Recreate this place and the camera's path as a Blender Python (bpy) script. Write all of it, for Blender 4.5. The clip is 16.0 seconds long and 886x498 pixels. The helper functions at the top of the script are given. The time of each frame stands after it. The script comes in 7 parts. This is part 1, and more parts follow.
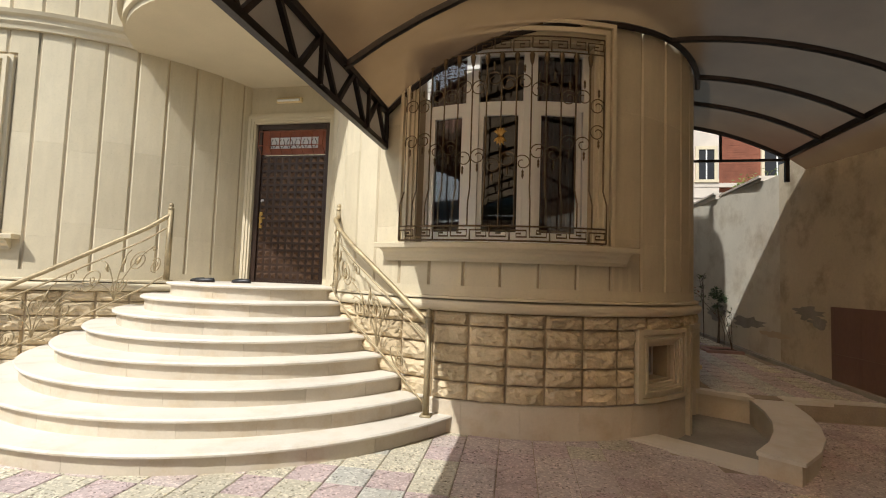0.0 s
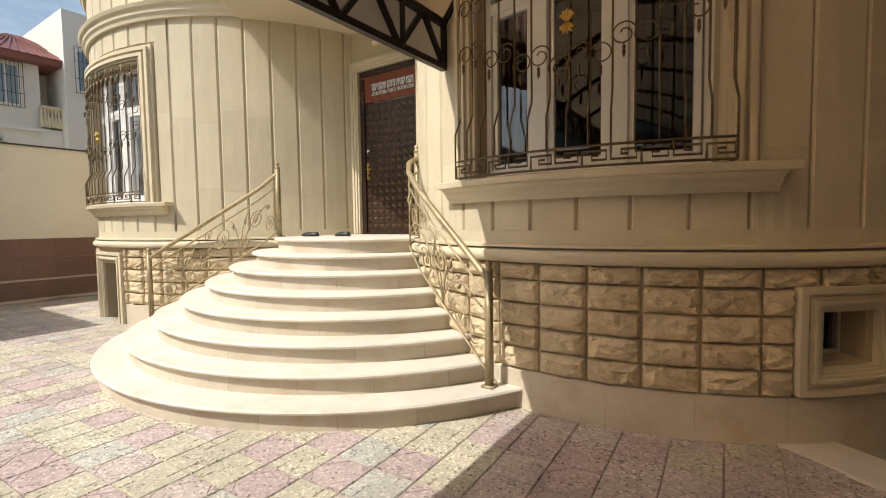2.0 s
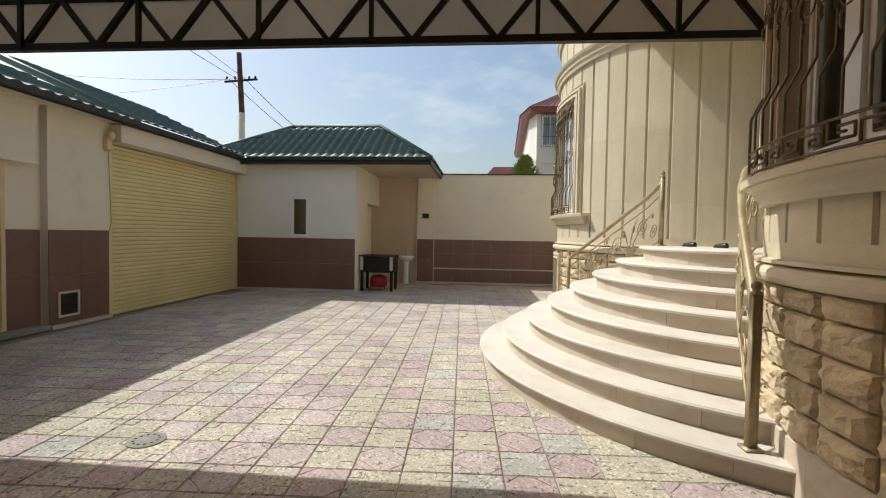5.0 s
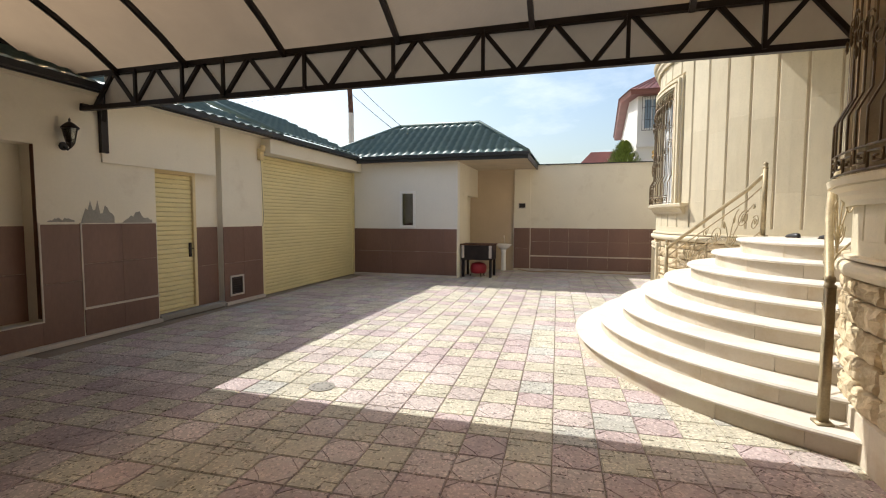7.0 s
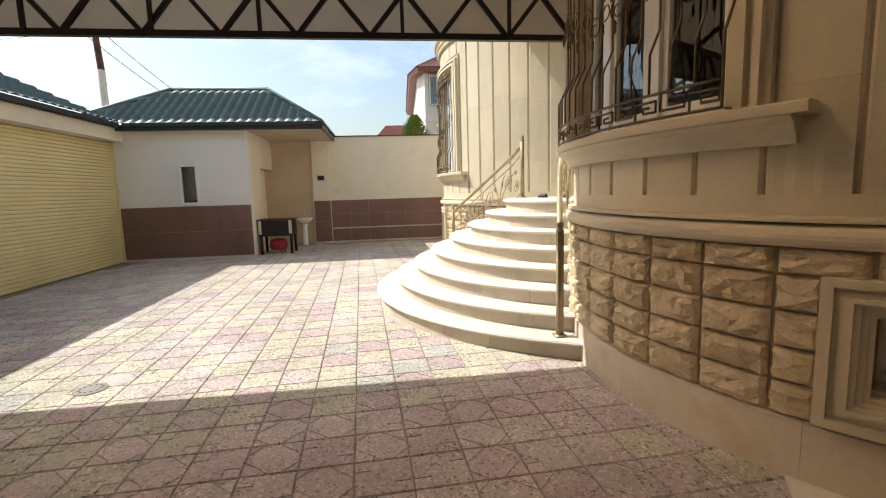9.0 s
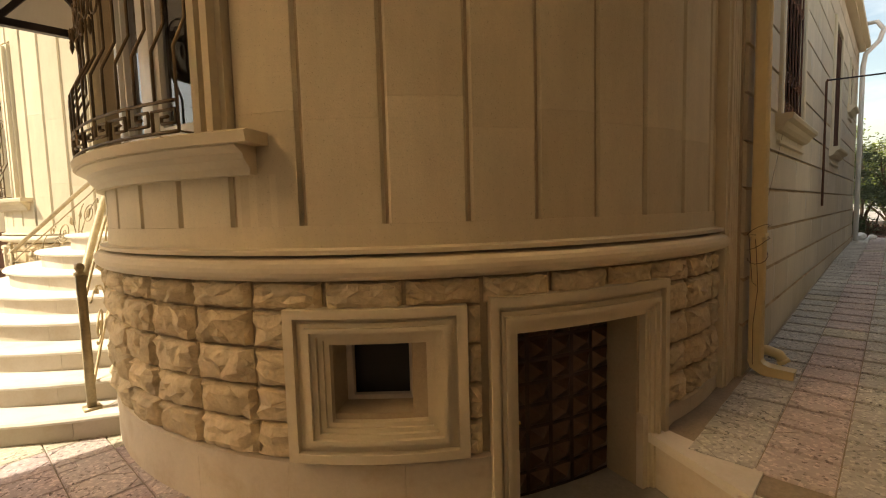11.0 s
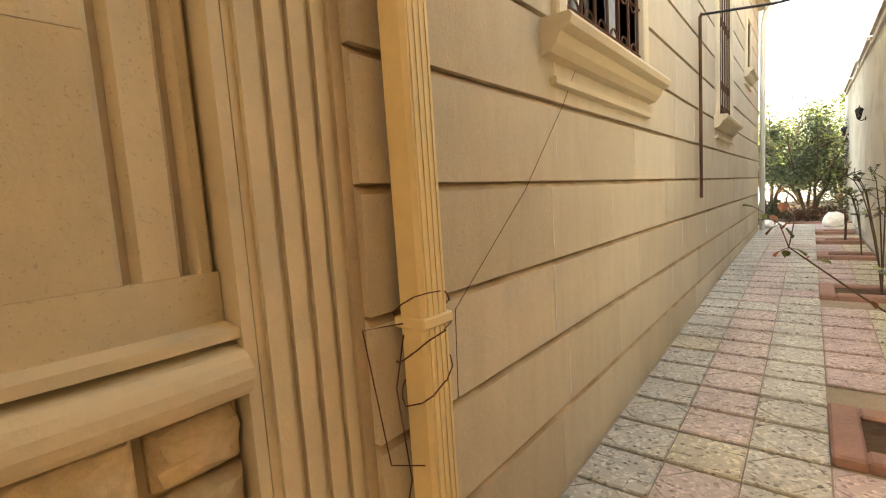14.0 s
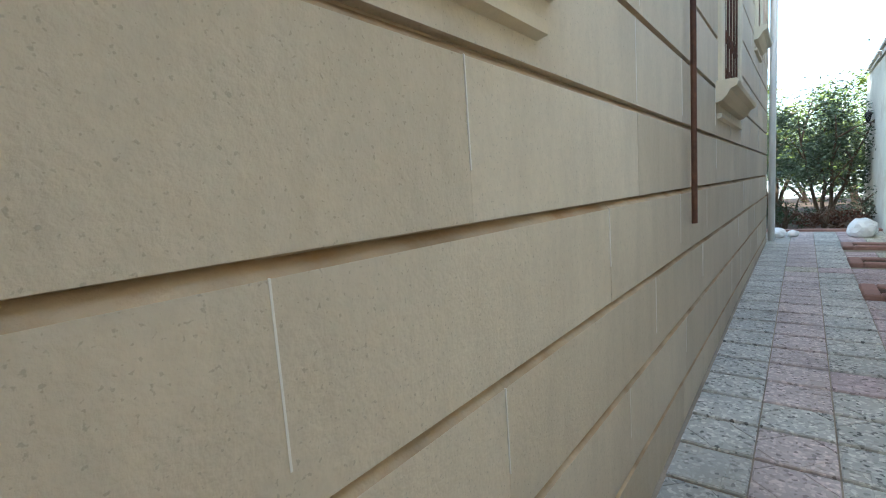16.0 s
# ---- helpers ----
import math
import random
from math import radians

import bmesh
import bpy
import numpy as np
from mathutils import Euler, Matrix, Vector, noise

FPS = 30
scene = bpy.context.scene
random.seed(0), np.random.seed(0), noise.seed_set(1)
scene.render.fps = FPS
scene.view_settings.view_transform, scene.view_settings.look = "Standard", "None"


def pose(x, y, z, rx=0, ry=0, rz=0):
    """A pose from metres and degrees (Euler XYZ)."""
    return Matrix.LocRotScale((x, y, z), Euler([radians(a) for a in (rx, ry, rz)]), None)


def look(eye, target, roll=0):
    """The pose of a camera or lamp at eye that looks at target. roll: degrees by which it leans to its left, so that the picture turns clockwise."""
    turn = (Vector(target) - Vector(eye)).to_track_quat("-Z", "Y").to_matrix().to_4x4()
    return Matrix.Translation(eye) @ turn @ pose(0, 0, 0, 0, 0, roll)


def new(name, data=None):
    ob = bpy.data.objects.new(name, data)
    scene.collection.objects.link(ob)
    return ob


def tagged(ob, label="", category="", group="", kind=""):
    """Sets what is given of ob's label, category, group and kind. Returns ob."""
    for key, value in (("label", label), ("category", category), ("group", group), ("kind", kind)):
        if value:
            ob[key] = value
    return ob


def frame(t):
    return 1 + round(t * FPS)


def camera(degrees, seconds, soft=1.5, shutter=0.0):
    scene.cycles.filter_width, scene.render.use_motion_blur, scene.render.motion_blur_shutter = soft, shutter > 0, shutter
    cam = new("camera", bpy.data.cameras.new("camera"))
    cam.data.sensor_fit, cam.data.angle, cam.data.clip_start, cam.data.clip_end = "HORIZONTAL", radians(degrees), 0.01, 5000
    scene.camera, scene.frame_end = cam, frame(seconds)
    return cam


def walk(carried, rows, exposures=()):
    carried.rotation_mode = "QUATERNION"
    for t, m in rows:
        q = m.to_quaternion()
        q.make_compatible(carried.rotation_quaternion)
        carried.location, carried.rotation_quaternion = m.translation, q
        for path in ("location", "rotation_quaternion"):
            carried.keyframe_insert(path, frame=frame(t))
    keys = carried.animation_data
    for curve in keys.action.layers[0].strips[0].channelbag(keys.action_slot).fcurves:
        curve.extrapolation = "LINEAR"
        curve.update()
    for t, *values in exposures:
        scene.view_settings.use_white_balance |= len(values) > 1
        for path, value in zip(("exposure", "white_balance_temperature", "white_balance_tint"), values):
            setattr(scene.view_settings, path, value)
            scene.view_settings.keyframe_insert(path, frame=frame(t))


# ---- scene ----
cam = camera(87.5, 16.0, 1.1)
METRES, EYE, TILT, LEAN, TURN = 10.9, 1.62, 0.0, 0.0, 10.6
PATH = [
    (0, (0.054, -0.324, 1.611), (-0.34, 1.632, 1.738), 2.0),
    (0.5, (0.212, -0.161, 1.573), (-0.275, 1.776, 1.469), 1.0),
    (1, (0.459, 0.128, 1.561), (-0.312, 1.969, 1.431), 0.8),
    (1.5, (0.588, 0.57, 1.571), (-0.293, 2.36, 1.435), 0.8),
    (2, (0.866, 0.945, 1.615), (-0.251, 2.6, 1.502), -0.8),
    (2.5, (1.112, 1.26, 1.646), (-0.269, 2.704, 1.562), -0.9),
    (3, (1.242, 1.595, 1.618), (-0.309, 2.857, 1.548), 0.7),
    (3.5, (1.397, 1.989, 1.66), (-0.423, 2.815, 1.594), -0.7),
    (4, (1.598, 2.241, 1.567), (-0.331, 2.77, 1.523), 0.2),
    (4.5, (1.785, 2.489, 1.545), (-0.199, 2.736, 1.496), 1.3),
    (5, (2.123, 2.673, 1.556), (0.132, 2.504, 1.492), 1.0),
    (5.2, (2.308, 2.612, 1.546), (0.319, 2.42, 1.463), 1.9),
    (7.3, (3.011, 2.687, 1.702), (1.102, 2.107, 1.57), -0.0),
    (7.5, (3.036, 2.663, 1.691), (1.104, 2.167, 1.539), 0.1),
    (8, (3.118, 2.658, 1.635), (1.158, 2.306, 1.448), -0.8),
    (8.5, (3.132, 2.711, 1.62), (1.148, 2.586, 1.395), -1.6),
    (8.9, (3.143, 2.763, 1.62), (1.166, 2.916, 1.359), -1.3),
    (9, (3.136, 2.801, 1.616), (1.168, 3.053, 1.364), -1.7),
    (9.5, (3.215, 2.935, 1.606), (1.392, 3.71, 1.336), -2.5),
    (10, (3.341, 3.191, 1.6), (1.721, 4.343, 1.375), -2.6),
    (10.2, (3.369, 3.311, 1.593), (1.805, 4.54, 1.389), -2.6),
    (12.3, (3.064, 5.188, 1.595), (1.847, 6.768, 1.444), -2.7),
    (12.5, (3.115, 5.4, 1.61), (1.903, 6.984, 1.458), -4.1),
    (13, (3.248, 5.961, 1.612), (2.044, 7.55, 1.451), -4.2),
    (13.5, (3.301, 6.559, 1.624), (2.089, 8.139, 1.434), -4.3),
    (14, (3.336, 7.193, 1.66), (2.095, 8.748, 1.453), -3.8),
    (14.5, (3.267, 7.811, 1.704), (2.001, 9.346, 1.498), -2.9),
    (15, (3.226, 8.336, 1.721), (1.963, 9.872, 1.516), -4.0),
    (15.5, (3.135, 8.972, 1.73), (1.887, 10.52, 1.512), -3.2),
    (16, (2.96, 9.572, 1.776), (1.733, 11.134, 1.542), -4.1),
]
walk(cam, [(t, look(eye, target, roll)) for t, eye, target, roll in PATH],
     exposures=[(0, 0.0, 6300, 8), (2, 0.02, 6600, 9), (4, -0.22, 6400, 7), (5, -0.16, 6300, 8), (8, 0.45, 6300, 9), (10, 0.28, 6800, 9), (12.5, 2.06, 9300, 9), (13.5, 2.5, 8700, 8), (14.5, 2.5, 7700, 4), (15, 2.28, 6600, 2), (15.5, 2.06, 6300, 2), (16, 1.9, 5400, -1)])

# ---- world and light ----
SUN_DIR = Vector((0.345, 0.77, -1.0)).normalized()
SUN_EL = math.asin(-SUN_DIR.z)
world = bpy.data.worlds.new("sky")
scene.world = world
world.use_nodes = True
wn = world.node_tree
wn.nodes.clear()
w_out = wn.nodes.new("ShaderNodeOutputWorld")
w_bg = wn.nodes.new("ShaderNodeBackground")
w_sky = wn.nodes.new("ShaderNodeTexSky")
w_sky.sky_type = "NISHITA"
w_sky.sun_disc = False
w_sky.sun_elevation = SUN_EL
w_sky.sun_rotation = math.atan2(-SUN_DIR.x, -SUN_DIR.y)
w_sky.dust_density = 3.0
w_sky.air_density = 1.3
w_sky.ozone_density = 1.0
w_bg.inputs[1].default_value = 0.15
w_co = wn.nodes.new("ShaderNodeTexCoord")
w_map = wn.nodes.new("ShaderNodeMapping")
w_map.inputs["Scale"].default_value = (1.6, 1.6, 4.5)
w_noise = wn.nodes.new("ShaderNodeTexNoise")
w_noise.inputs["Scale"].default_value = 2.2
w_noise.inputs["Detail"].default_value = 8
w_noise.inputs["Roughness"].default_value = 0.6
w_ramp = wn.nodes.new("ShaderNodeValToRGB")
w_ramp.color_ramp.elements[0].position, w_ramp.color_ramp.elements[0].color = 0.52, (0, 0, 0, 1)
w_ramp.color_ramp.elements[1].position, w_ramp.color_ramp.elements[1].color = 0.78, (0.6, 0.6, 0.6, 1)
w_mix = wn.nodes.new("ShaderNodeMixRGB")
w_mix.inputs[2].default_value = (6.5, 6.8, 7.2, 1)
wn.links.new(w_co.outputs["Generated"], w_map.inputs[0])
wn.links.new(w_map.outputs[0], w_noise.inputs["Vector"])
wn.links.new(w_noise.outputs["Fac"], w_ramp.inputs[0])
wn.links.new(w_ramp.outputs[0], w_mix.inputs[0])
wn.links.new(w_sky.outputs[0], w_mix.inputs[1])
wn.links.new(w_mix.outputs[0], w_bg.inputs[0])
wn.links.new(w_bg.outputs[0], w_out.inputs[0])
sun_data = bpy.data.lights.new("sun", "SUN")
sun_data.energy = 4.5
sun_data.angle = radians(0.5)
sun_data.color = (1.0, 0.96, 0.90)
sun = new("sun", sun_data)
sun.rotation_mode = "QUATERNION"
sun.rotation_quaternion = SUN_DIR.to_track_quat("-Z", "Y")
sun.location = (-6, -12, 20)


# ---- materials ----
def nodes_of(name):
    m = bpy.data.materials.new(name)
    m.use_nodes = True
    nt = m.node_tree
    return m, nt, nt.nodes["Principled BSDF"]


def nd(nt, kind, **props):
    n = nt.nodes.new(kind)
    for k, v in props.items():
        if k == "blend_type":
            n.blend_type = v
        elif k == "data_type":
            n.data_type = v
        elif k == "operation":
            n.operation = v
    return n


def noise_tex(nt, vec, scale, detail=4.0, rough=0.55):
    n = nt.nodes.new("ShaderNodeTexNoise")
    n.inputs["Scale"].default_value = scale
    n.inputs["Detail"].default_value = detail
    n.inputs["Roughness"].default_value = rough
    nt.links.new(vec, n.inputs["Vector"])
    return n.outputs["Fac"]


def ramp(nt, fac, stops):
    r = nt.nodes.new("ShaderNodeValToRGB")
    r.color_ramp.elements[0].position, r.color_ramp.elements[0].color = stops[0][0], (*stops[0][1], 1)
    r.color_ramp.elements[1].position, r.color_ramp.elements[1].color = stops[-1][0], (*stops[-1][1], 1)
    for p, c in stops[1:-1]:
        e = r.color_ramp.elements.new(p)
        e.color = (*c, 1)
    nt.links.new(fac, r.inputs[0])
    return r.outputs[0]


def mul(nt, a, b, fac=1.0, kind="MULTIPLY"):
    m = nt.nodes.new("ShaderNodeMixRGB")
    m.blend_type = kind
    m.inputs[0].default_value = fac
    nt.links.new(a, m.inputs[1])
    nt.links.new(b, m.inputs[2])
    return m.outputs[0]


def surface(name, col, rough=0.7, big=1.2, big_amt=0.12, fine=60.0, fine_amt=0.08, bump=0.15, bump_scale=90.0,
            island=0.0, metal=0.0, object_vary=0.0, stain=None, stretch=(1, 1, 1), spec=0.4, pits=0.0, veins=0.0):
    """A surface with broad and fine variation of colour, and relief."""
    m, nt, b = nodes_of(name)
    L = nt.links.new
    geo = nt.nodes.new("ShaderNodeNewGeometry")
    mp = nt.nodes.new("ShaderNodeMapping")
    mp.inputs["Scale"].default_value = stretch
    L(geo.outputs["Position"], mp.inputs["Vector"])
    vec = mp.outputs[0]
    c1 = ramp(nt, noise_tex(nt, vec, big, 5), [(0.3, tuple(v * (1 - big_amt) for v in col)), (0.7, tuple(min(1, v * (1 + big_amt)) for v in col))])
    c2 = ramp(nt, noise_tex(nt, vec, fine, 3), [(0.3, (1 - fine_amt,) * 3), (0.7, (1.0,) * 3)])
    out = mul(nt, c1, c2)
    if object_vary:
        oi = nt.nodes.new("ShaderNodeObjectInfo")
        c3 = ramp(nt, oi.outputs["Random"], [(0.0, (1 - object_vary, 1 - object_vary * 1.1, 1 - object_vary * 1.3)), (1.0, (1.0, 1.0, 1.0))])
        out = mul(nt, out, c3)
    if island:
        c3 = ramp(nt, geo.outputs["Random Per Island"], [(0.0, (1 - island,) * 3), (1.0, (1.0,) * 3)])
        out = mul(nt, out, c3)
    if stain:
        scol, sscale, lo, hi = stain
        f = noise_tex(nt, vec, sscale, 8, 0.65)
        fr = ramp(nt, f, [(lo, (1, 1, 1)), (hi, scol)])
        out = mul(nt, out, fr)
    if veins:
        mv = nt.nodes.new("ShaderNodeMapping")
        mv.inputs["Rotation"].default_value = (0.5, 0.6, 0.3)
        mv.inputs["Scale"].default_value = (5, 6, 1.4)
        L(geo.outputs["Position"], mv.inputs["Vector"])
        out = mul(nt, out, ramp(nt, noise_tex(nt, mv.outputs[0], 1.6, 6, 0.6), [(0.35, (1 - veins,) * 3), (0.6, (1, 1, 1))]))
    if pits:
        v = nt.nodes.new("ShaderNodeTexNoise")
        v.inputs["Scale"].default_value = 120
        v.inputs["Detail"].default_value = 2
        L(geo.outputs["Position"], v.inputs["Vector"])
        pr = ramp(nt, v.outputs["Fac"], [(0.30, (1 - pits,) * 3), (0.36, (1, 1, 1))])
        out = mul(nt, out, pr)
    L(out, b.inputs["Base Color"])
    rr = nt.nodes.new("ShaderNodeMapRange")
    rr.inputs["To Min"].default_value = max(0.02, rough - 0.08)
    rr.inputs["To Max"].default_value = min(1, rough + 0.08)
    L(noise_tex(nt, vec, big * 4, 3), rr.inputs["Value"])
    L(rr.outputs[0], b.inputs["Roughness"])
    b.inputs["Metallic"].default_value = metal
    b.inputs["Specular IOR Level"].default_value = spec
    if bump:
        bm_ = nt.nodes.new("ShaderNodeBump")
        bm_.inputs["Strength"].default_value = bump
        bm_.inputs["Distance"].default_value = 0.01
        L(noise_tex(nt, vec, bump_scale, 5, 0.6), bm_.inputs["Height"])
        L(bm_.outputs[0], b.inputs["Normal"])
    return m


LIME = (0.645, 0.568, 0.41)
m_lime = surface("limestone", LIME, 0.8, 0.9, 0.07, 40, 0.05, 0.25, 110, object_vary=0.12, pits=0.22, spec=0.25, veins=0.06)
# Brown for groove slopes: dust, plus the shade under the lip put into the colour.
m_groove = surface("dusty_shaded_groove_face", (0.50, 0.385, 0.24), 0.9, 3.0, 0.2, 40, 0.15, 0.4, 60, stain=((0.62, 0.5, 0.36), 5.0, 0.45, 0.7))
m_lime_side = surface("side_limestone", (0.655, 0.58, 0.445), 0.85, 0.7, 0.10, 40, 0.07, 0.28, 80, object_vary=0.16, pits=0.22, spec=0.2, veins=0.08)
m_lime_dark = surface("limestone_joint", (0.45, 0.36, 0.24), 0.9, 2, 0.1, 60, 0.1, 0.3, 90)
m_lime_fit = surface("carved_limestone", (0.64, 0.558, 0.40), 0.75, 1.5, 0.06, 40, 0.05, 0.2, 110, spec=0.3)
m_rock = surface("split_limestone", (0.70, 0.575, 0.385), 0.9, 4.0, 0.14, 38, 0.16, 1.3, 26, object_vary=0.20, spec=0.2)
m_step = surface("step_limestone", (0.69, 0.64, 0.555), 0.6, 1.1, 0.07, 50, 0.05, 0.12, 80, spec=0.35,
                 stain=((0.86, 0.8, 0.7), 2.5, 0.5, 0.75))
# Risers: tanner stone than the treads, darkened further for their weaker sun angle.
m_riser = surface("tan_shaded_riser_limestone", (0.63, 0.56, 0.455), 0.7, 1.1, 0.08, 50, 0.06, 0.15, 80, spec=0.3, object_vary=0.14, stain=((0.85, 0.77, 0.64), 3.0, 0.5, 0.75))
m_worn = surface("worn_plaster", (0.58, 0.50, 0.37), 0.9, 0.7, 0.16, 25, 0.08, 0.4, 40, stain=((0.55, 0.50, 0.45), 1.6, 0.5, 0.72))
m_plinth = surface("plinth_limestone", (0.62, 0.54, 0.42), 0.75, 1.2, 0.1, 40, 0.06, 0.15, 90, stain=((0.8, 0.7, 0.55), 3, 0.5, 0.8))
m_plaster = surface("cream_plaster", (0.76, 0.70, 0.57), 0.85, 0.8, 0.05, 25, 0.03, 0.25, 60, stain=((0.85, 0.82, 0.78), 1.8, 0.58, 0.8))
m_plaster_white = surface("white_plaster", (0.77, 0.745, 0.68), 0.85, 0.8, 0.04, 25, 0.03, 0.2, 60)
m_plaster_tan = surface("tan_plaster", (0.55, 0.44, 0.31), 0.85, 1.2, 0.06, 25, 0.04, 0.2, 60)
m_brown = surface("brown_wall_tile", (0.215, 0.122, 0.092), 0.45, 1.2, 0.12, 30, 0.12, 0.08, 60, object_vary=0.10, stretch=(1, 1, 0.35))
m_strip = surface("pale_edging", (0.62, 0.55, 0.47), 0.6)
m_brown_ptn = surface("soil", (0.10, 0.06, 0.035), 0.95, 4, 0.3, 50, 0.3, 0.8, 40)
m_mortar = surface("tile_joint", (0.34, 0.275, 0.20), 0.95, 2, 0.25, 60, 0.2, 0.4, 80)
m_roof = surface("green_metal_tile", (0.115, 0.17, 0.145), 0.48, 1.5, 0.15, 30, 0.1, 0.05, 60, spec=0.5)
m_roof_dark = surface("dark_eave", (0.035, 0.035, 0.035), 0.5)
m_red_roof = surface("red_metal_roof", (0.21, 0.08, 0.065), 0.5)
m_iron = surface("black_iron", (0.028, 0.02, 0.018), 0.45, 5, 0.3, 60, 0.2, 0.1, 60, metal=0.3)
m_grille = surface("bronze_iron", (0.16, 0.11, 0.06), 0.42, 8, 0.3, 60, 0.2, 0.1, 60, metal=0.6)
m_gold = surface("gold_paint", (0.40, 0.32, 0.19), 0.48, 8, 0.25, 60, 0.2, 0.1, 60, metal=0.35)
m_brass = surface("brass", (0.62, 0.40, 0.12), 0.35, 8, 0.2, 60, 0.1, 0.05, 60, metal=0.9)
m_shutter = surface("cream_shutter", (0.76, 0.66, 0.35), 0.5, 1.0, 0.06, 30, 0.04, 0.05, 60)
m_white = surface("white_plastic", (0.80, 0.79, 0.76), 0.35, 2, 0.03, 30, 0.03, 0.02, 60)
m_soffit = surface("soffit_board", (0.52, 0.44, 0.33), 0.7)
m_door = surface("brown_steel_door", (0.052, 0.03, 0.021), 0.38, 4, 0.25, 40, 0.15, 0.08, 60, metal=0.35)
m_door_stud = surface("door_stud", (0.12, 0.07, 0.045), 0.32, 6, 0.3, 40, 0.15, 0.05, 60, metal=0.5)
m_wood_red = surface("red_brown_metal", (0.26, 0.075, 0.035), 0.5, 5, 0.2, 40, 0.15)
# Dark brown that carries the gloom of unlit interiors in its colour.
m_dark = surface("unlit_room_tone", (0.10, 0.07, 0.05), 0.9)
m_curtain = surface("brown_curtain", (0.16, 0.075, 0.05), 0.9, 3, 0.2, 30, 0.1, 0.1, 60, stretch=(8, 8, 0.5))
m_curtain_w = surface("white_curtain", (0.75, 0.75, 0.76), 0.9, 3, 0.1, 30, 0.05, 0.1, 60, stretch=(8, 8, 0.5))
m_pipe = surface("cream_pipe", (0.74, 0.60, 0.33), 0.4, 2, 0.06, 30, 0.05, 0.03, 60)
m_ceram = surface("white_ceramic", (0.82, 0.81, 0.78), 0.15, 2, 0.03, 30, 0.02, 0.0)
m_leaf = surface("leaf", (0.055, 0.10, 0.03), 0.5, 3, 0.3, 30, 0.1, 0.0, island=0.5)
m_leaf_g = surface("olive_leaf", (0.12, 0.16, 0.085), 0.5, 3, 0.3, 30, 0.1, 0.0, island=0.5)
m_leaf_y = surface("light_leaf", (0.22, 0.28, 0.06), 0.5, 3, 0.3, 30, 0.1, 0.0, island=0.5)
m_bark = surface("bark", (0.12, 0.085, 0.055), 0.9, 10, 0.3, 60, 0.2, 0.6, 30)
m_brick = surface("red_brick", (0.27, 0.10, 0.06), 0.85, 3, 0.2, 30, 0.15, 0.3, 50, object_vary=0.2)
m_rust = surface("rusty_steel", (0.13, 0.06, 0.035), 0.8, 5, 0.4, 40, 0.3, 0.3, 60, metal=0.2)
m_hose = surface("tan_hose", (0.42, 0.30, 0.18), 0.6)
m_concrete = surface("grey_concrete", (0.33, 0.31, 0.27), 0.9, 2, 0.2, 40, 0.15, 0.4, 60)
m_rubber = surface("black_leather", (0.02, 0.02, 0.022), 0.45, 4, 0.2, 40, 0.1, 0.05)
m_terracotta = surface("terracotta", (0.42, 0.16, 0.07), 0.7)


def glass_mat():
    m, nt, b = nodes_of("window_glass")
    nt.nodes.remove(b)
    L = nt.links.new
    g = nt.nodes.new("ShaderNodeBsdfGlossy")
    g.inputs["Roughness"].default_value = 0.02
    g.inputs["Color"].default_value = (0.9, 0.93, 0.97, 1)
    t = nt.nodes.new("ShaderNodeBsdfTransparent")
    t.inputs["Color"].default_value = (0.72, 0.74, 0.74, 1)
    fr = nt.nodes.new("ShaderNodeFresnel")
    fr.inputs["IOR"].default_value = 2.0
    mx = nt.nodes.new("ShaderNodeMixShader")
    L(fr.outputs[0], mx.inputs[0])
    L(t.outputs[0], mx.inputs[1])
    L(g.outputs[0], mx.inputs[2])
    L(mx.outputs[0], nt.nodes["Material Output"].inputs[0])
    return m


m_glass = glass_mat()


def sheet_mat(name, low, high, through_col, ribs, pitch):
    """Ribbed brown polycarbonate that glows with the light behind it."""
    m, nt, b = nodes_of(name)
    L = nt.links.new
    geo = nt.nodes.new("ShaderNodeNewGeometry")
    c = ramp(nt, noise_tex(nt, geo.outputs["Position"], 1.3, 6, 0.6), [(0.3, low), (0.7, high)])
    w = nt.nodes.new("ShaderNodeTexWave")
    w.bands_direction = ribs
    w.inputs["Scale"].default_value = pitch
    L(geo.outputs["Position"], w.inputs["Vector"])
    c = mul(nt, c, ramp(nt, w.outputs["Fac"], [(0.0, (0.84,) * 3), (1.0, (1, 1, 1))]))
    d = nt.nodes.new("ShaderNodeBsdfDiffuse")
    t = nt.nodes.new("ShaderNodeBsdfTranslucent")
    L(c, d.inputs[0])
    L(c, t.inputs[0])
    mx = nt.nodes.new("ShaderNodeMixShader")
    fwd = nt.nodes.new("ShaderNodeBsdfRefraction")
    fwd.inputs["IOR"].default_value = 1.12
    fwd.inputs["Roughness"].default_value = 0.85
    fwd.inputs["Color"].default_value = (*through_col, 1)
    mt = nt.nodes.new("ShaderNodeMixShader")
    mt.inputs[0].default_value = 0.65
    L(t.outputs[0], mt.inputs[1])
    L(fwd.outputs[0], mt.inputs[2])
    mx.inputs[0].default_value = 0.6
    L(d.outputs[0], mx.inputs[1])
    L(mt.outputs[0], mx.inputs[2])
    g = nt.nodes.new("ShaderNodeBsdfGlossy")
    g.inputs["Roughness"].default_value = 0.25
    mx2 = nt.nodes.new("ShaderNodeMixShader")
    mx2.inputs[0].default_value = 0.06
    L(mx.outputs[0], mx2.inputs[1])
    L(g.outputs[0], mx2.inputs[2])
    L(mx2.outputs[0], nt.nodes["Material Output"].inputs[0])
    nt.nodes.remove(b)
    return m


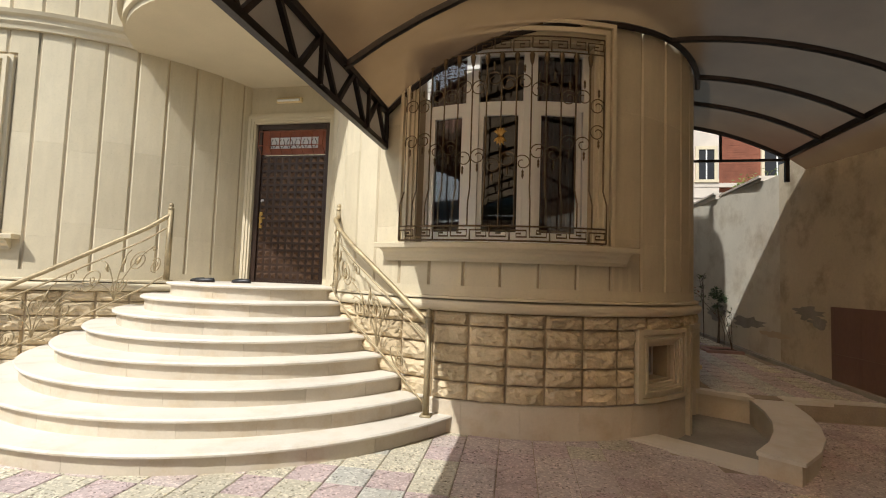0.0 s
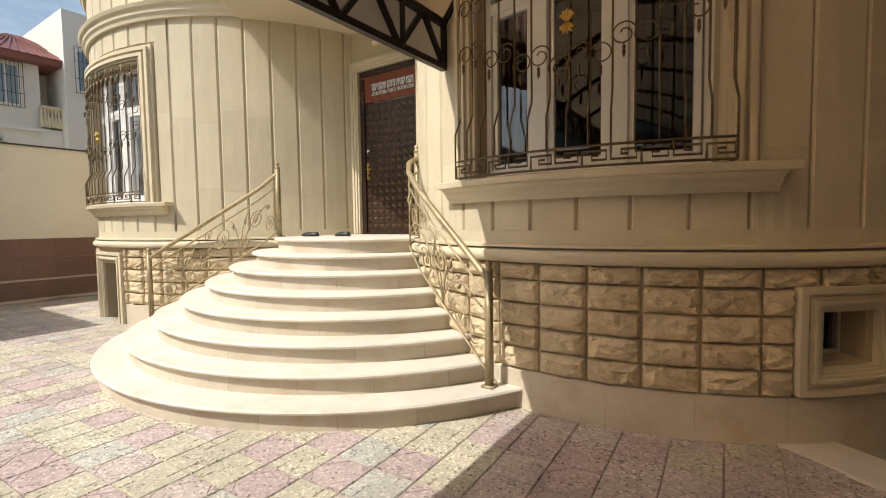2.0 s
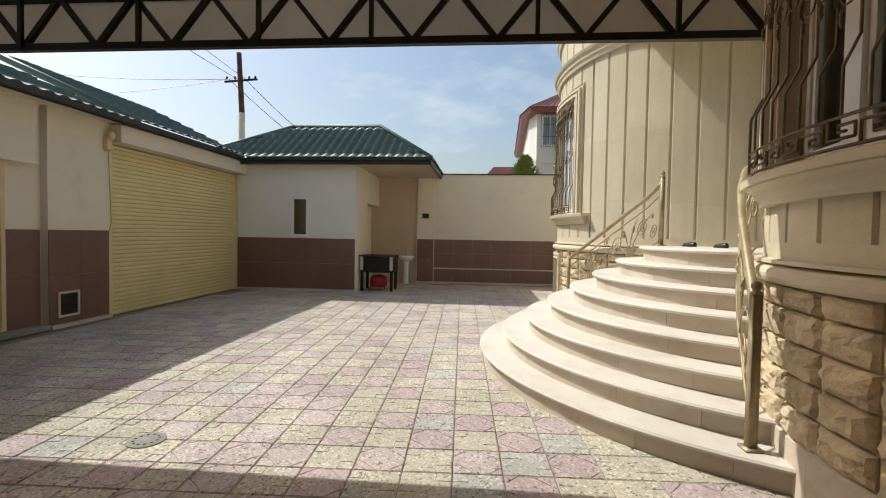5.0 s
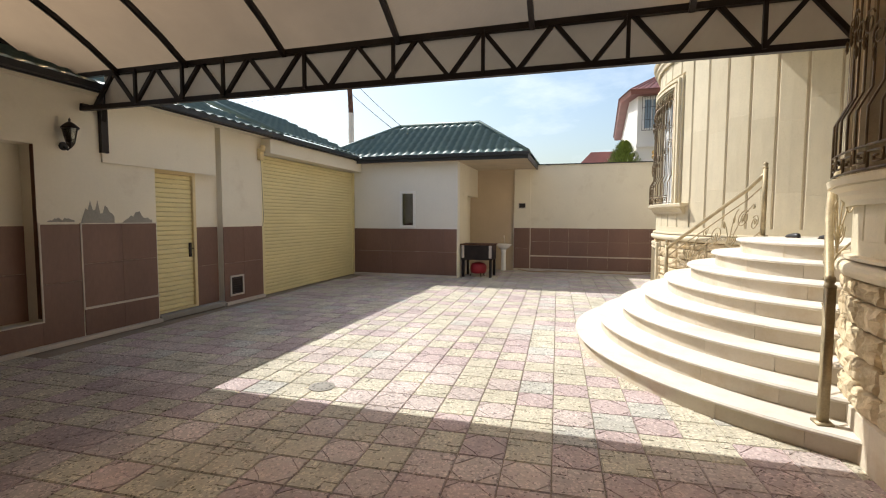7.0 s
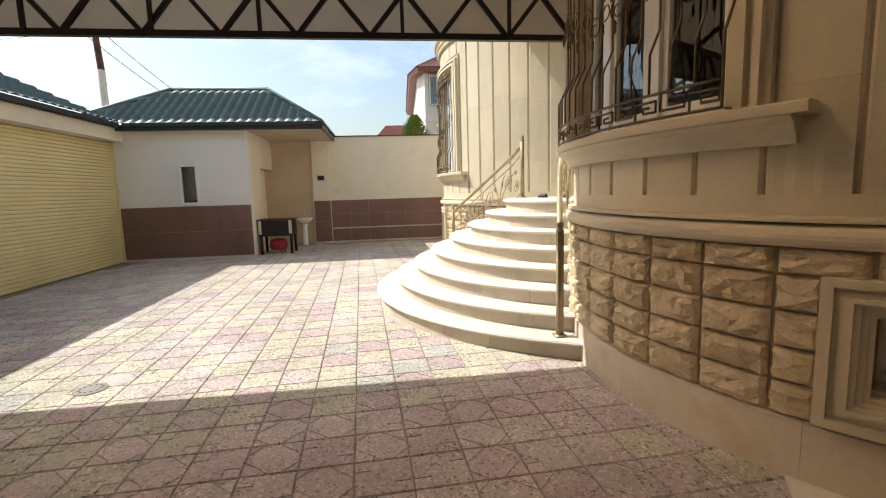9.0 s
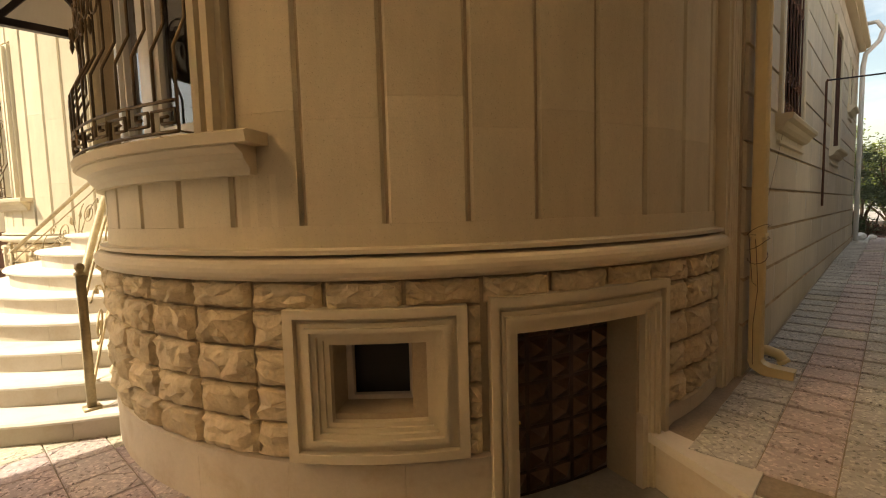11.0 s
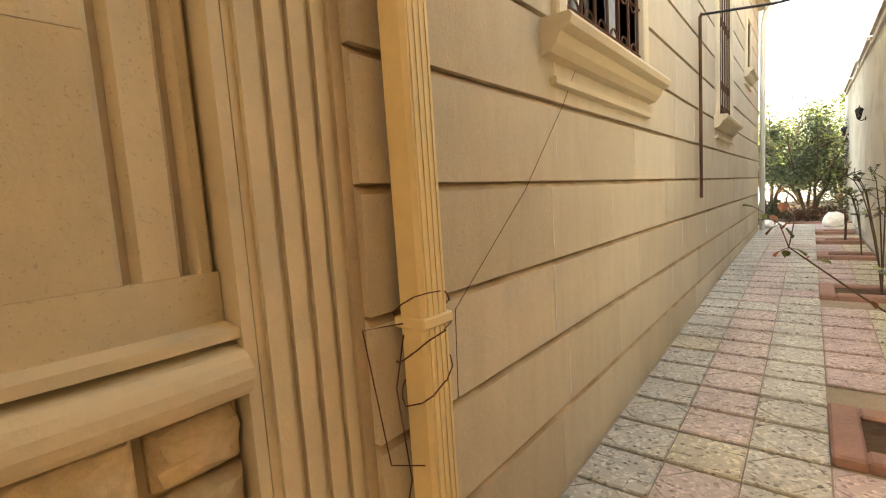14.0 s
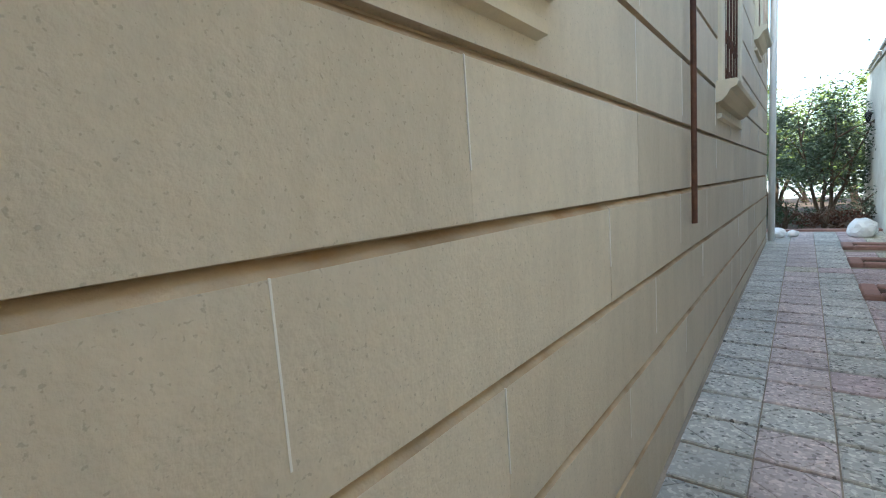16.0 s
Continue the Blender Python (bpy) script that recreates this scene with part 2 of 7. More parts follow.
m_sheet = sheet_mat("polycarbonate", (0.10, 0.063, 0.036), (0.17, 0.112, 0.066), (0.38, 0.27, 0.165), "Y", 26)
m_front = sheet_mat("pale_polycarbonate", (0.42, 0.37, 0.31), (0.62, 0.57, 0.50), (0.60, 0.54, 0.46), "Z", 38)


def paver_mat(name, col, chip):
    """Cast terrazzo tile with stone chips."""
    m, nt, b = nodes_of(name)
    L = nt.links.new
    geo = nt.nodes.new("ShaderNodeNewGeometry")
    vec = geo.outputs["Position"]
    v = nt.nodes.new("ShaderNodeTexVoronoi")
    v.inputs["Scale"].default_value = 60
    L(vec, v.inputs["Vector"])
    sep = nt.nodes.new("ShaderNodeSeparateColor")
    L(v.outputs["Color"], sep.inputs[0])
    c0 = ramp(nt, noise_tex(nt, vec, 1.6, 5), [(0.3, tuple(x * 0.82 for x in col)), (0.7, tuple(min(1, x * 1.12) for x in col))])
    chips = ramp(nt, sep.outputs[0], [(0.0, tuple(x * 0.45 for x in chip)), (0.13, (0.9, 0.9, 0.9)), (0.7, (1, 1, 1)), (1.0, (1.5, 1.5, 1.5))])
    oi = nt.nodes.new("ShaderNodeObjectInfo")
    mixf = nt.nodes.new("ShaderNodeMixRGB")
    mixf.blend_type = "MULTIPLY"
    L(ramp(nt, oi.outputs["Random"], [(0, (0.65,) * 3), (1, (1, 1, 1))]), mixf.inputs[0])
    L(c0, mixf.inputs[1])
    L(chips, mixf.inputs[2])
    out = mul(nt, mixf.outputs[0], ramp(nt, geo.outputs["Random Per Island"], [(0, (0.86,) * 3), (1, (1, 1, 1))]))
    out = mul(nt, out, ramp(nt, noise_tex(nt, vec, 0.7, 6, 0.65), [(0.35, (0.82, 0.80, 0.78)), (0.65, (1, 1, 1))]))
    L(out, b.inputs["Base Color"])
    b.inputs["Roughness"].default_value = 0.7
    b.inputs["Specular IOR Level"].default_value = 0.35
    bp = nt.nodes.new("ShaderNodeBump")
    bp.inputs["Strength"].default_value = 0.25
    bp.inputs["Distance"].default_value = 0.01
    L(noise_tex(nt, vec, 80, 5), bp.inputs["Height"])
    L(bp.outputs[0], b.inputs["Normal"])
    return m


PAVERS = [paver_mat("paver_pink", (0.59, 0.505, 0.465), (0.72, 0.66, 0.66)), paver_mat("paver_yellow", (0.60, 0.555, 0.435), (0.68, 0.66, 0.6)),
          paver_mat("paver_grey", (0.56, 0.545, 0.485), (0.55, 0.55, 0.55)), paver_mat("paver_rose", (0.55, 0.445, 0.425), (0.62, 0.54, 0.54))]


# ---- building helpers ----
def finish(name, bm, mat, smooth=False):
    me = bpy.data.meshes.new(name)
    bm.normal_update()
    bm.to_mesh(me)
    bm.free()
    mats = mat if isinstance(mat, (list, tuple)) else [mat]
    for x in mats:
        me.materials.append(x)
    if smooth:
        me.polygons.foreach_set("use_smooth", [True] * len(me.polygons))
    return new(name, me)


def part(name, bm, mat, parent=None, label="", smooth=False):
    ob = finish(name, bm, mat, smooth)
    if parent is not None:
        ob.parent = parent
    if label:
        ob["label"] = label
    return ob


def setting(name, bm, mat, label="", category="", smooth=False):
    return tagged(finish(name, bm, mat, smooth), label, category, "", "structure")


def thing(name, label, category, group="", kind="", at=(0, 0, 0)):
    e = new(name)
    e.empty_display_size = 0.2
    e.location = at
    return tagged(e, label, category, group, kind)


def B():
    return bmesh.new()


def box(bm, x0, x1, y0, y1, z0, z1, bevel=0.0):
    vs = [bm.verts.new((x, y, z)) for z in (z0, z1) for y in (y0, y1) for x in (x0, x1)]
    fs = [(0, 2, 3, 1), (4, 5, 7, 6), (0, 1, 5, 4), (2, 6, 7, 3), (0, 4, 6, 2), (1, 3, 7, 5)]
    faces = [bm.faces.new([vs[i] for i in f]) for f in fs]
    if bevel:
        es = list({e for f in faces for e in f.edges})
        bmesh.ops.bevel(bm, geom=es, offset=bevel, segments=1, affect="EDGES")
    return vs


def loft(bm, rings, closed_ring=True, cap=True):
    """Skin a run of rings of equally many points."""
    R = [[bm.verts.new(p) for p in ring] for ring in rings]
    n = len(R[0])
    for a, b in zip(R, R[1:]):
        for i in range(n if closed_ring else n - 1):
            j = (i + 1) % n
            bm.faces.new((a[i], a[j], b[j], b[i]))
    if cap and closed_ring and n > 2:
        bm.faces.new(list(reversed(R[0])))
        bm.faces.new(R[-1])
    return R


def tube(bm, pts, r, sides=6, cap=True):
    """A round bar along points."""
    pts = [Vector(p) for p in pts]
    rings = []
    up = Vector((0, 0, 1))
    prev = None
    for i, p in enumerate(pts):
        d = (pts[min(i + 1, len(pts) - 1)] - pts[max(i - 1, 0)]).normalized()
        if prev is None:
            ref = up if abs(d.z) < 0.9 else Vector((1, 0, 0))
            u = d.cross(ref).normalized()
        else:
            u = (prev - d * prev.dot(d)).normalized()
        prev = u
        v = d.cross(u)
        rr = r[i] if isinstance(r, (list, tuple)) else r
        rings.append([p + (u * math.cos(2 * math.pi * k / sides) + v * math.sin(2 * math.pi * k / sides)) * rr for k in range(sides)])
    loft(bm, rings, True, cap)


def bar(bm, a, b, w, h=None):
    """A square bar from a to b."""
    h = h or w
    a, b = Vector(a), Vector(b)
    d = (b - a).normalized()
    ref = Vector((0, 0, 1)) if abs(d.z) < 0.95 else Vector((0, 1, 0))
    u = d.cross(ref).normalized() * w / 2
    v = u.cross(d).normalized() * h / 2
    loft(bm, [[p - u - v, p + u - v, p + u + v, p - u + v] for p in (a, b)])


def lathe(bm, profile, at=(0, 0, 0), sides=16):
    """Turn (radius, height) points round a vertical axis."""
    rings = [[(at[0] + r * math.cos(2 * math.pi * k / sides), at[1] + r * math.sin(2 * math.pi * k / sides), at[2] + z) for k in range(sides)] for r, z in profile]
    loft(bm, rings)


class Bay:
    """A round tower front: angles in degrees from its front, which faces -y."""

    def __init__(self, cx, cy, r, pitch=7.75, squeeze=0.0):
        self.cx, self.cy, self.r, self.pitch, self.squeeze = cx, cy, r, pitch, squeeze

    def radius(self, a):
        """The plan tightens a little on the lane side, from angle 28 to 78 degrees."""
        if not self.squeeze:
            return self.r
        u = min(1.0, max(0.0, (a - 28) / 50))
        return self.r - self.squeeze * u * u * (3 - 2 * u)

    def p(self, a, z, d=0.0):
        r = self.radius(a) + d
        a = radians(a)
        return Vector((self.cx + r * math.sin(a), self.cy - r * math.cos(a), z))

    def steps(self, a0, a1, per=3.0):
        n = max(1, int(math.ceil(abs(a1 - a0) / per)))
        return [a0 + (a1 - a0) * i / n for i in range(n + 1)]

    def sweep(self, bm, prof, a0, a1, per=3.0):
        """A closed profile of (d, z) swept round the bay."""
        loft(bm, [[self.p(a, z, d) for d, z in prof] for a in self.steps(a0, a1, per)])

    def block(self, bm, a0, a1, z0, z1, d0, d1, per=3.0):
        self.sweep(bm, [(d0, z0), (d1, z0), (d1, z1), (d0, z1)], a0, a1, per)

    def chamfered(self, bm, a0, a1, z0, z1, back, cut=0.30, deep=0.019):
        """A facing stone whose two upright edges slope back into the grooves."""
        stops = [(a0, -deep), (a0 + cut, 0.0)] + [(a, 0.0) for a in self.steps(a0 + cut, a1 - cut, 3)[1:-1]] + [(a1 - cut, 0.0), (a1, -deep)]
        loft(bm, [[self.p(a, z0, back), self.p(a, z0, d), self.p(a, z1, d), self.p(a, z1, back)] for a, d in stops])

# ---- house: two round towers and the recess between them ----
BR = Bay(-0.42, 7.52, 2.94, 7.75, 0.19)
BL = Bay(-8.20, 7.90, 3.55, 6.3)
Z_STONE0, Z_STONE1, Z_TORUS, Z_LEDGE, Z_PANEL0 = 0.34, 1.27, 1.385, 1.43, 1.54
Z_SILL, Z_HEAD, Z_COURSE = 2.0, 4.2, 4.82
PITCH = 7.75
SIDE_X = 2.45
DOOR_Y, DOOR_X0, DOOR_X1, DOOR_Z = 6.74, -4.73, -3.36, 4.16
PLAT = 1.44


def tower_wall(bay, name, a0, a1, win, top, holes=()):
    """The wall behind the cladding, with the window's opening and lower holes (a0, a1, z0, z1)."""
    bm = B()
    cuts = sorted({a0, a1, win[0], win[1], *[h[0] for h in holes], *[h[1] for h in holes]})
    for s, e in zip(cuts, cuts[1:]):
        mid = (s + e) / 2
        gaps = [(h[2], h[3]) for h in holes if h[0] < mid < h[1]]
        if win[0] < mid < win[1]:
            gaps.append((Z_SILL - 0.1, Z_HEAD))
        z = -0.6
        for g0, g1 in sorted(gaps):
            if g0 > z:
                bay.block(bm, s, e, z, g0, -0.3, -0.02)
            z = g1
        bay.block(bm, s, e, z, top, -0.3, -0.02)
    return setting(name, bm, m_lime_dark, "round tower wall of cream limestone", "wall")


def lines(bay, a0, a1, ref):
    """The angles of the upright grooves, as pairs of neighbours."""
    out = [v for v in (bay.far if bay.far else ())]
    a = ref
    while a > a0 - bay.pitch:
        a -= bay.pitch
    left = []
    while a < (bay.far[0] - 1 if bay.far else a1 + bay.pitch):
        left.append(a)
        a += bay.pitch
    allv = left + out
    return list(zip(allv, allv[1:]))


BR.far = [25.3, 33.1, 41.2, 49.3, 56.8, 64.5, 72.4, 80.8, 89.6, 91.9, 94.4]
BL.far = None


def clad(bay, parent, a0, a1, ref, win, holes, zt, second=True):
    """The band above the ledge and the tall panels with open grooves between them."""
    out = []
    g = 0.15
    for a, a_next in lines(bay, a0, a1, ref):
        s, e = max(a + g, a0), min(a_next - g, a1)
        if e - s > 0.6:
            tall = win[0] - 4.8, win[1] + 4.8
            runs = []
            if e <= tall[0] or s >= tall[1]:
                runs.append((s, e, Z_PANEL0, zt))
            else:
                if s < tall[0] - 0.5:
                    runs.append((s, tall[0], Z_PANEL0, zt))
                elif e > tall[1] + 0.5:
                    runs.append((tall[1], e, Z_PANEL0, zt))
                runs.append((s, e, Z_PANEL0, 1.80))
                runs.append((s, e, Z_HEAD + 0.3, zt))
            for rs, re, z0, z1 in runs:
                if z1 - z0 > 2:
                    zs = [z0, 2.0 + 0.05 * ((int(a * 7)) % 5), 3.2 + 0.1 * ((int(a * 3)) % 4), z1]
                else:
                    zs = [z0, z1]
                for q0, q1 in zip(zs, zs[1:]):
                    bm = B()
                    bay.chamfered(bm, rs, re, q0 + 0.0007, q1 - 0.0007, -0.02)
                    part("panel", bm, m_lime, parent)
    bm = B()
    bay.block(bm, a0, a1, Z_LEDGE, Z_PANEL0, -0.02, 0.002)
    part("lower_band", bm, m_lime, parent)
    return out


def mouldings(bay, parent, a0, a1, zt, holes=()):
    bm = B()
    r = 0.055
    prof = [(-0.02, Z_STONE1)] + [(0.045 + r * math.cos(t), Z_TORUS - 0.06 + r * math.sin(t)) for t in [radians(x) for x in range(-85, 91, 25)]] + [(-0.02, Z_TORUS + 0.01)]
    bay.sweep(bm, prof, a0, a1)
    part("round_moulding", bm, m_lime_fit, parent, smooth=False)
    bm = B()
    bay.sweep(bm, [(-0.02, Z_TORUS + 0.014), (0.06, Z_TORUS + 0.014), (0.06, Z_LEDGE - 0.008), (0.01, Z_LEDGE), (-0.02, Z_LEDGE)], a0, a1)
    part("ledge", bm, m_lime_fit, parent)
    bm = B()
    bay.sweep(bm, [(-0.02, zt), (0.05, zt), (0.06, zt + 0.05), (0.09, zt + 0.09), (0.09, zt + 0.15), (0.13, zt + 0.18), (0.15, zt + 0.23), (-0.02, zt + 0.23)], a0, a1)
    part("string_course", bm, m_lime_fit, parent)
    marks = [a0] + [v for h in sorted(holes) if h[2] < 0.2 for v in (h[0], h[1])] + [a1]
    for s, e in zip(marks[::2], marks[1::2]):
        n = max(1, round((e - s) / 12))
        for q in range(n):
            bm = B()
            bay.sweep(bm, [(-0.02, -0.3), (0.03, -0.3), (0.03, Z_STONE0 - 0.01), (0.01, Z_STONE0), (-0.02, Z_STONE0)], s + (e - s) * q / n + 0.02, s + (e - s) * (q + 1) / n - 0.02)
            part("plinth_stone", bm, m_plinth, parent)


def RIM(i, n):
    """Places along a block: close together at its two rims, even between."""
    return 0.0 if i == 0 else 1.0 if i == n else 0.07 + 0.86 * (i - 1) / max(1, n - 2)


def rock_piece(bm, P, u0, u1, v0, v1, depth, seed, nu=5, nv=3, base=0.0):
    """A split-faced block on a surface P(u, v, d)."""
    rnd = random.Random(seed)
    grid = []
    for j in range(nv + 1):
        row = []
        for i in range(nu + 1):
            fu, fv = RIM(i, nu), RIM(j, nv)
            edge = i in (0, nu) or j in (0, nv)
            rim = i in (1, nu - 1) or j in (1, nv - 1)
            d = base + (0.006 if edge else depth * (0.45 + 0.4 * rnd.random()) if rim else depth * (0.7 + 0.55 * rnd.random()))
            ju = 0 if edge else (rnd.random() - 0.5) * 0.6 / nu
            jv = 0 if edge else (rnd.random() - 0.5) * 0.6 / nv
            row.append(bm.verts.new(P(u0 + (u1 - u0) * (fu + ju), v0 + (v1 - v0) * (fv + jv), d)))
        grid.append(row)
    for j in range(nv):
        for i in range(nu):
            a, b, c, d = grid[j][i], grid[j][i + 1], grid[j + 1][i + 1], grid[j + 1][i]
            if rnd.random() < 0.5:
                bm.faces.new((a, b, c)), bm.faces.new((a, c, d))
            else:
                bm.faces.new((a, b, d)), bm.faces.new((b, c, d))
    ring = [grid[0][i] for i in range(nu + 1)] + [grid[j][nu] for j in range(1, nv + 1)] + [grid[nv][i] for i in range(nu - 1, -1, -1)] + [grid[j][0] for j in range(nv - 1, 0, -1)]
    uv = [(u0 + (u1 - u0) * RIM(i, nu), v0) for i in range(nu + 1)] + [(u1, v0 + (v1 - v0) * RIM(j, nv)) for j in range(1, nv + 1)] + \
         [(u0 + (u1 - u0) * RIM(i, nu), v1) for i in range(nu - 1, -1, -1)] + [(u0, v0 + (v1 - v0) * RIM(j, nv)) for j in range(nv - 1, 0, -1)]
    back = [bm.verts.new(P(u, v, base - 0.03)) for u, v in uv]
    n = len(ring)
    for i in range(n):
        bm.faces.new((back[i], back[(i + 1) % n], ring[(i + 1) % n], ring[i]))


def rock_face(bay, parent, a0, a1, ref, holes, seed0):
    rows = [0.34, 0.53, 0.72, 0.92, 1.12, 1.27]
    bm = B()
    edges = sorted({a0, a1, *[v for h in holes for v in (h[0] + 0.5, h[1] - 0.5)]})
    for s, e in zip(edges, edges[1:]):
        inside = [h for h in holes if h[0] < (s + e) / 2 < h[1]]
        z = Z_STONE0
        for h in inside:
            if h[2] > z:
                bay.block(bm, s, e, z, h[2] + 0.02, -0.019, -0.008)
            z = h[3] - 0.02
        bay.block(bm, s, e, z, Z_STONE1, -0.019, -0.008)
    k = 0
    for ri, (z0, z1) in enumerate(zip(rows, rows[1:])):
        a = ref + bay.pitch * math.floor((a0 - ref) / bay.pitch)
        rnd = random.Random(seed0 + ri)
        while a < a1:
            s, e = a, a + bay.pitch
            shift = (rnd.random() - 0.5) * 0.5
            s, e = max(s + 0.22 + shift * 0, a0), min(e - 0.22, a1)
            for h in holes:
                if z1 > h[2] + 0.04 and z0 < h[3] - 0.06:
                    if s < h[0] < e and s >= h[0] - bay.pitch:
                        e = h[0] - 0.15
                    elif s < h[1] < e:
                        s = h[1] + 0.15
                    elif h[0] <= s and e <= h[1]:
                        s = e
            if e - s > 0.8:
                k += 1
                pm = B()
                zz0, zz1 = z0 + 0.008, z1 - 0.008
                rock_piece(pm, lambda u, v, d: bay.p(u, v, d), s, e, zz0, zz1, 0.054, seed0 * 1000 + ri * 97 + int(a * 10), nu=max(4, int((e - s) / 0.85)), nv=6)
                part("stone", pm, m_rock, parent)
            a += bay.pitch
    return bm


def hole_frame(bay, parent, a0, a1, z0, z1, w_deg, w, steps=8, bottom=True, name="moulded_frame"):
    """A stepped moulding round an opening: a0..a1, z0..z1 is the outside."""
    bm = B()
    for i in range(steps):
        f0, f1 = i / steps, (i + 1) / steps
        d = (0.082, 0.082, 0.046, 0.060, 0.080, 0.058, 0.036, 0.020)[i % 8]
        A0, A1 = a0 + w_deg * f0, a1 - w_deg * f0
        B0, B1 = a0 + w_deg * f1, a1 - w_deg * f1
        Z1, Y1 = z1 - w * f0, z1 - w * f1
        Z0, Y0 = (z0 + w * f0, z0 + w * f1) if bottom else (z0, z0)
        bay.block(bm, A0, B0, Z0, Z1, -0.02, d, 2)
        bay.block(bm, B1, A1, Z0, Z1, -0.02, d, 2)
        bay.block(bm, B0, B1, Y1, Z1, -0.02, d, 2)
        if bottom:
            bay.block(bm, B0, B1, Z0, Y0, -0.02, d, 2)
    return part(name, bm, m_lime_fit, parent)


def tower(bay, tag, a0, a1, ref, win, holes, top, seed):
    base = tower_wall(bay, "wall_tower_" + tag, a0, a1, win, top, [h[:4] for h in holes])
    clad(bay, base, a0, a1, ref, win, holes, Z_COURSE)
    mouldings(bay, base, a0, a1, Z_COURSE, holes)
    hs = [(h[4], h[5], h[6], h[7]) for h in holes]
    bm = rock_face(bay, base, a0, a1, ref + 1.6, hs, seed)
    part("stone_backing", bm, m_lime_dark, base)
    for h in holes:
        hole_frame(bay, base, h[4], h[5], h[6], h[7], (h[0] - h[4]), h[7] - h[3], bottom=h[8])
    # upper storey
    bm = B()
    z = Z_COURSE + 0.24
    a = ref + bay.pitch * math.floor((a0 - ref) / bay.pitch)
    for a, a_next in lines(bay, a0, a1, ref):
        s, e = max(a + 0.15, a0), min(a_next - 0.15, a1)
        if e > s + 0.6:
            pm = B()
            bay.chamfered(pm, s, e, z + 0.02, z + 0.62, -0.02)
            part("panel", pm, m_lime, base)
    bay.sweep(bm, [(-0.02, z + 0.66), (0.05, z + 0.66), (0.07, z + 0.72), (0.1, z + 0.76), (0.1, z + 0.82), (-0.02, z + 0.84)], a0, a1)
    part("upper_string_course", bm, m_lime_fit, base)
    # sill, apron and frame of the window
    c = (win[0] + win[1]) / 2
    s0, s1 = win[0] - 8.6, win[1] + 8.6
    bm = B()
    bay.sweep(bm, [(-0.02, Z_SILL - 0.06), (0.17, Z_SILL - 0.06), (0.18, Z_SILL - 0.01), (0.16, Z_SILL), (-0.25, Z_SILL)], s0, s1)
    bay.sweep(bm, [(-0.02, 1.80), (0.05, 1.80), (0.055, 1.835), (0.09, 1.87), (0.10, 1.90), (0.15, 1.93), (0.15, Z_SILL - 0.061), (-0.02, Z_SILL - 0.061)], s0 + 1.4, s1 - 1.4)
    part("stone_sill", bm, m_lime_fit, base)
    bm = B()
    for i, (o, d) in enumerate(((4.6, 0.035), (3.9, 0.085), (3.1, 0.04), (2.4, 0.085), (1.5, 0.05), (0.7, 0.02))):
        nxt = (3.9, 3.1, 2.4, 1.5, 0.7, 0.0)[i]
        zz = Z_HEAD + o * 0.055
        bay.block(bm, win[0] - o, win[0] - nxt, Z_SILL + 0.001, zz, -0.02, d, 2)
        bay.block(bm, win[1] + nxt, win[1] + o, Z_SILL + 0.001, zz, -0.02, d, 2)
        bay.block(bm, win[0] - nxt, win[1] + nxt, Z_HEAD + nxt * 0.055, zz, -0.02, d, 3)
    part("window_surround", bm, m_lime_fit, base)
    return base


WIN_R, WIN_L = (-17.2, 21.2), (-16.6, 15.2)
HOLES_R = [(35.2, 43.1, 0.58, 0.95, 31.2, 48.6, 0.365, 1.135, True), (54.0, 71.6, -0.5, 0.955, 50.9, 75.2, -0.3, 1.16, False)]
HOLES_L = [(-9.6, 2.2, -0.5, 1.0, -13.0, 5.5, -0.3, 1.19, False)]
tower_r = tower(BR, "right", -76.0, 93.1, 2.2, WIN_R, HOLES_R, 8.5, 11)
tower_l = tower(BL, "left", -95.0, 71.0, 30.7, WIN_L, HOLES_L, 8.5, 37)


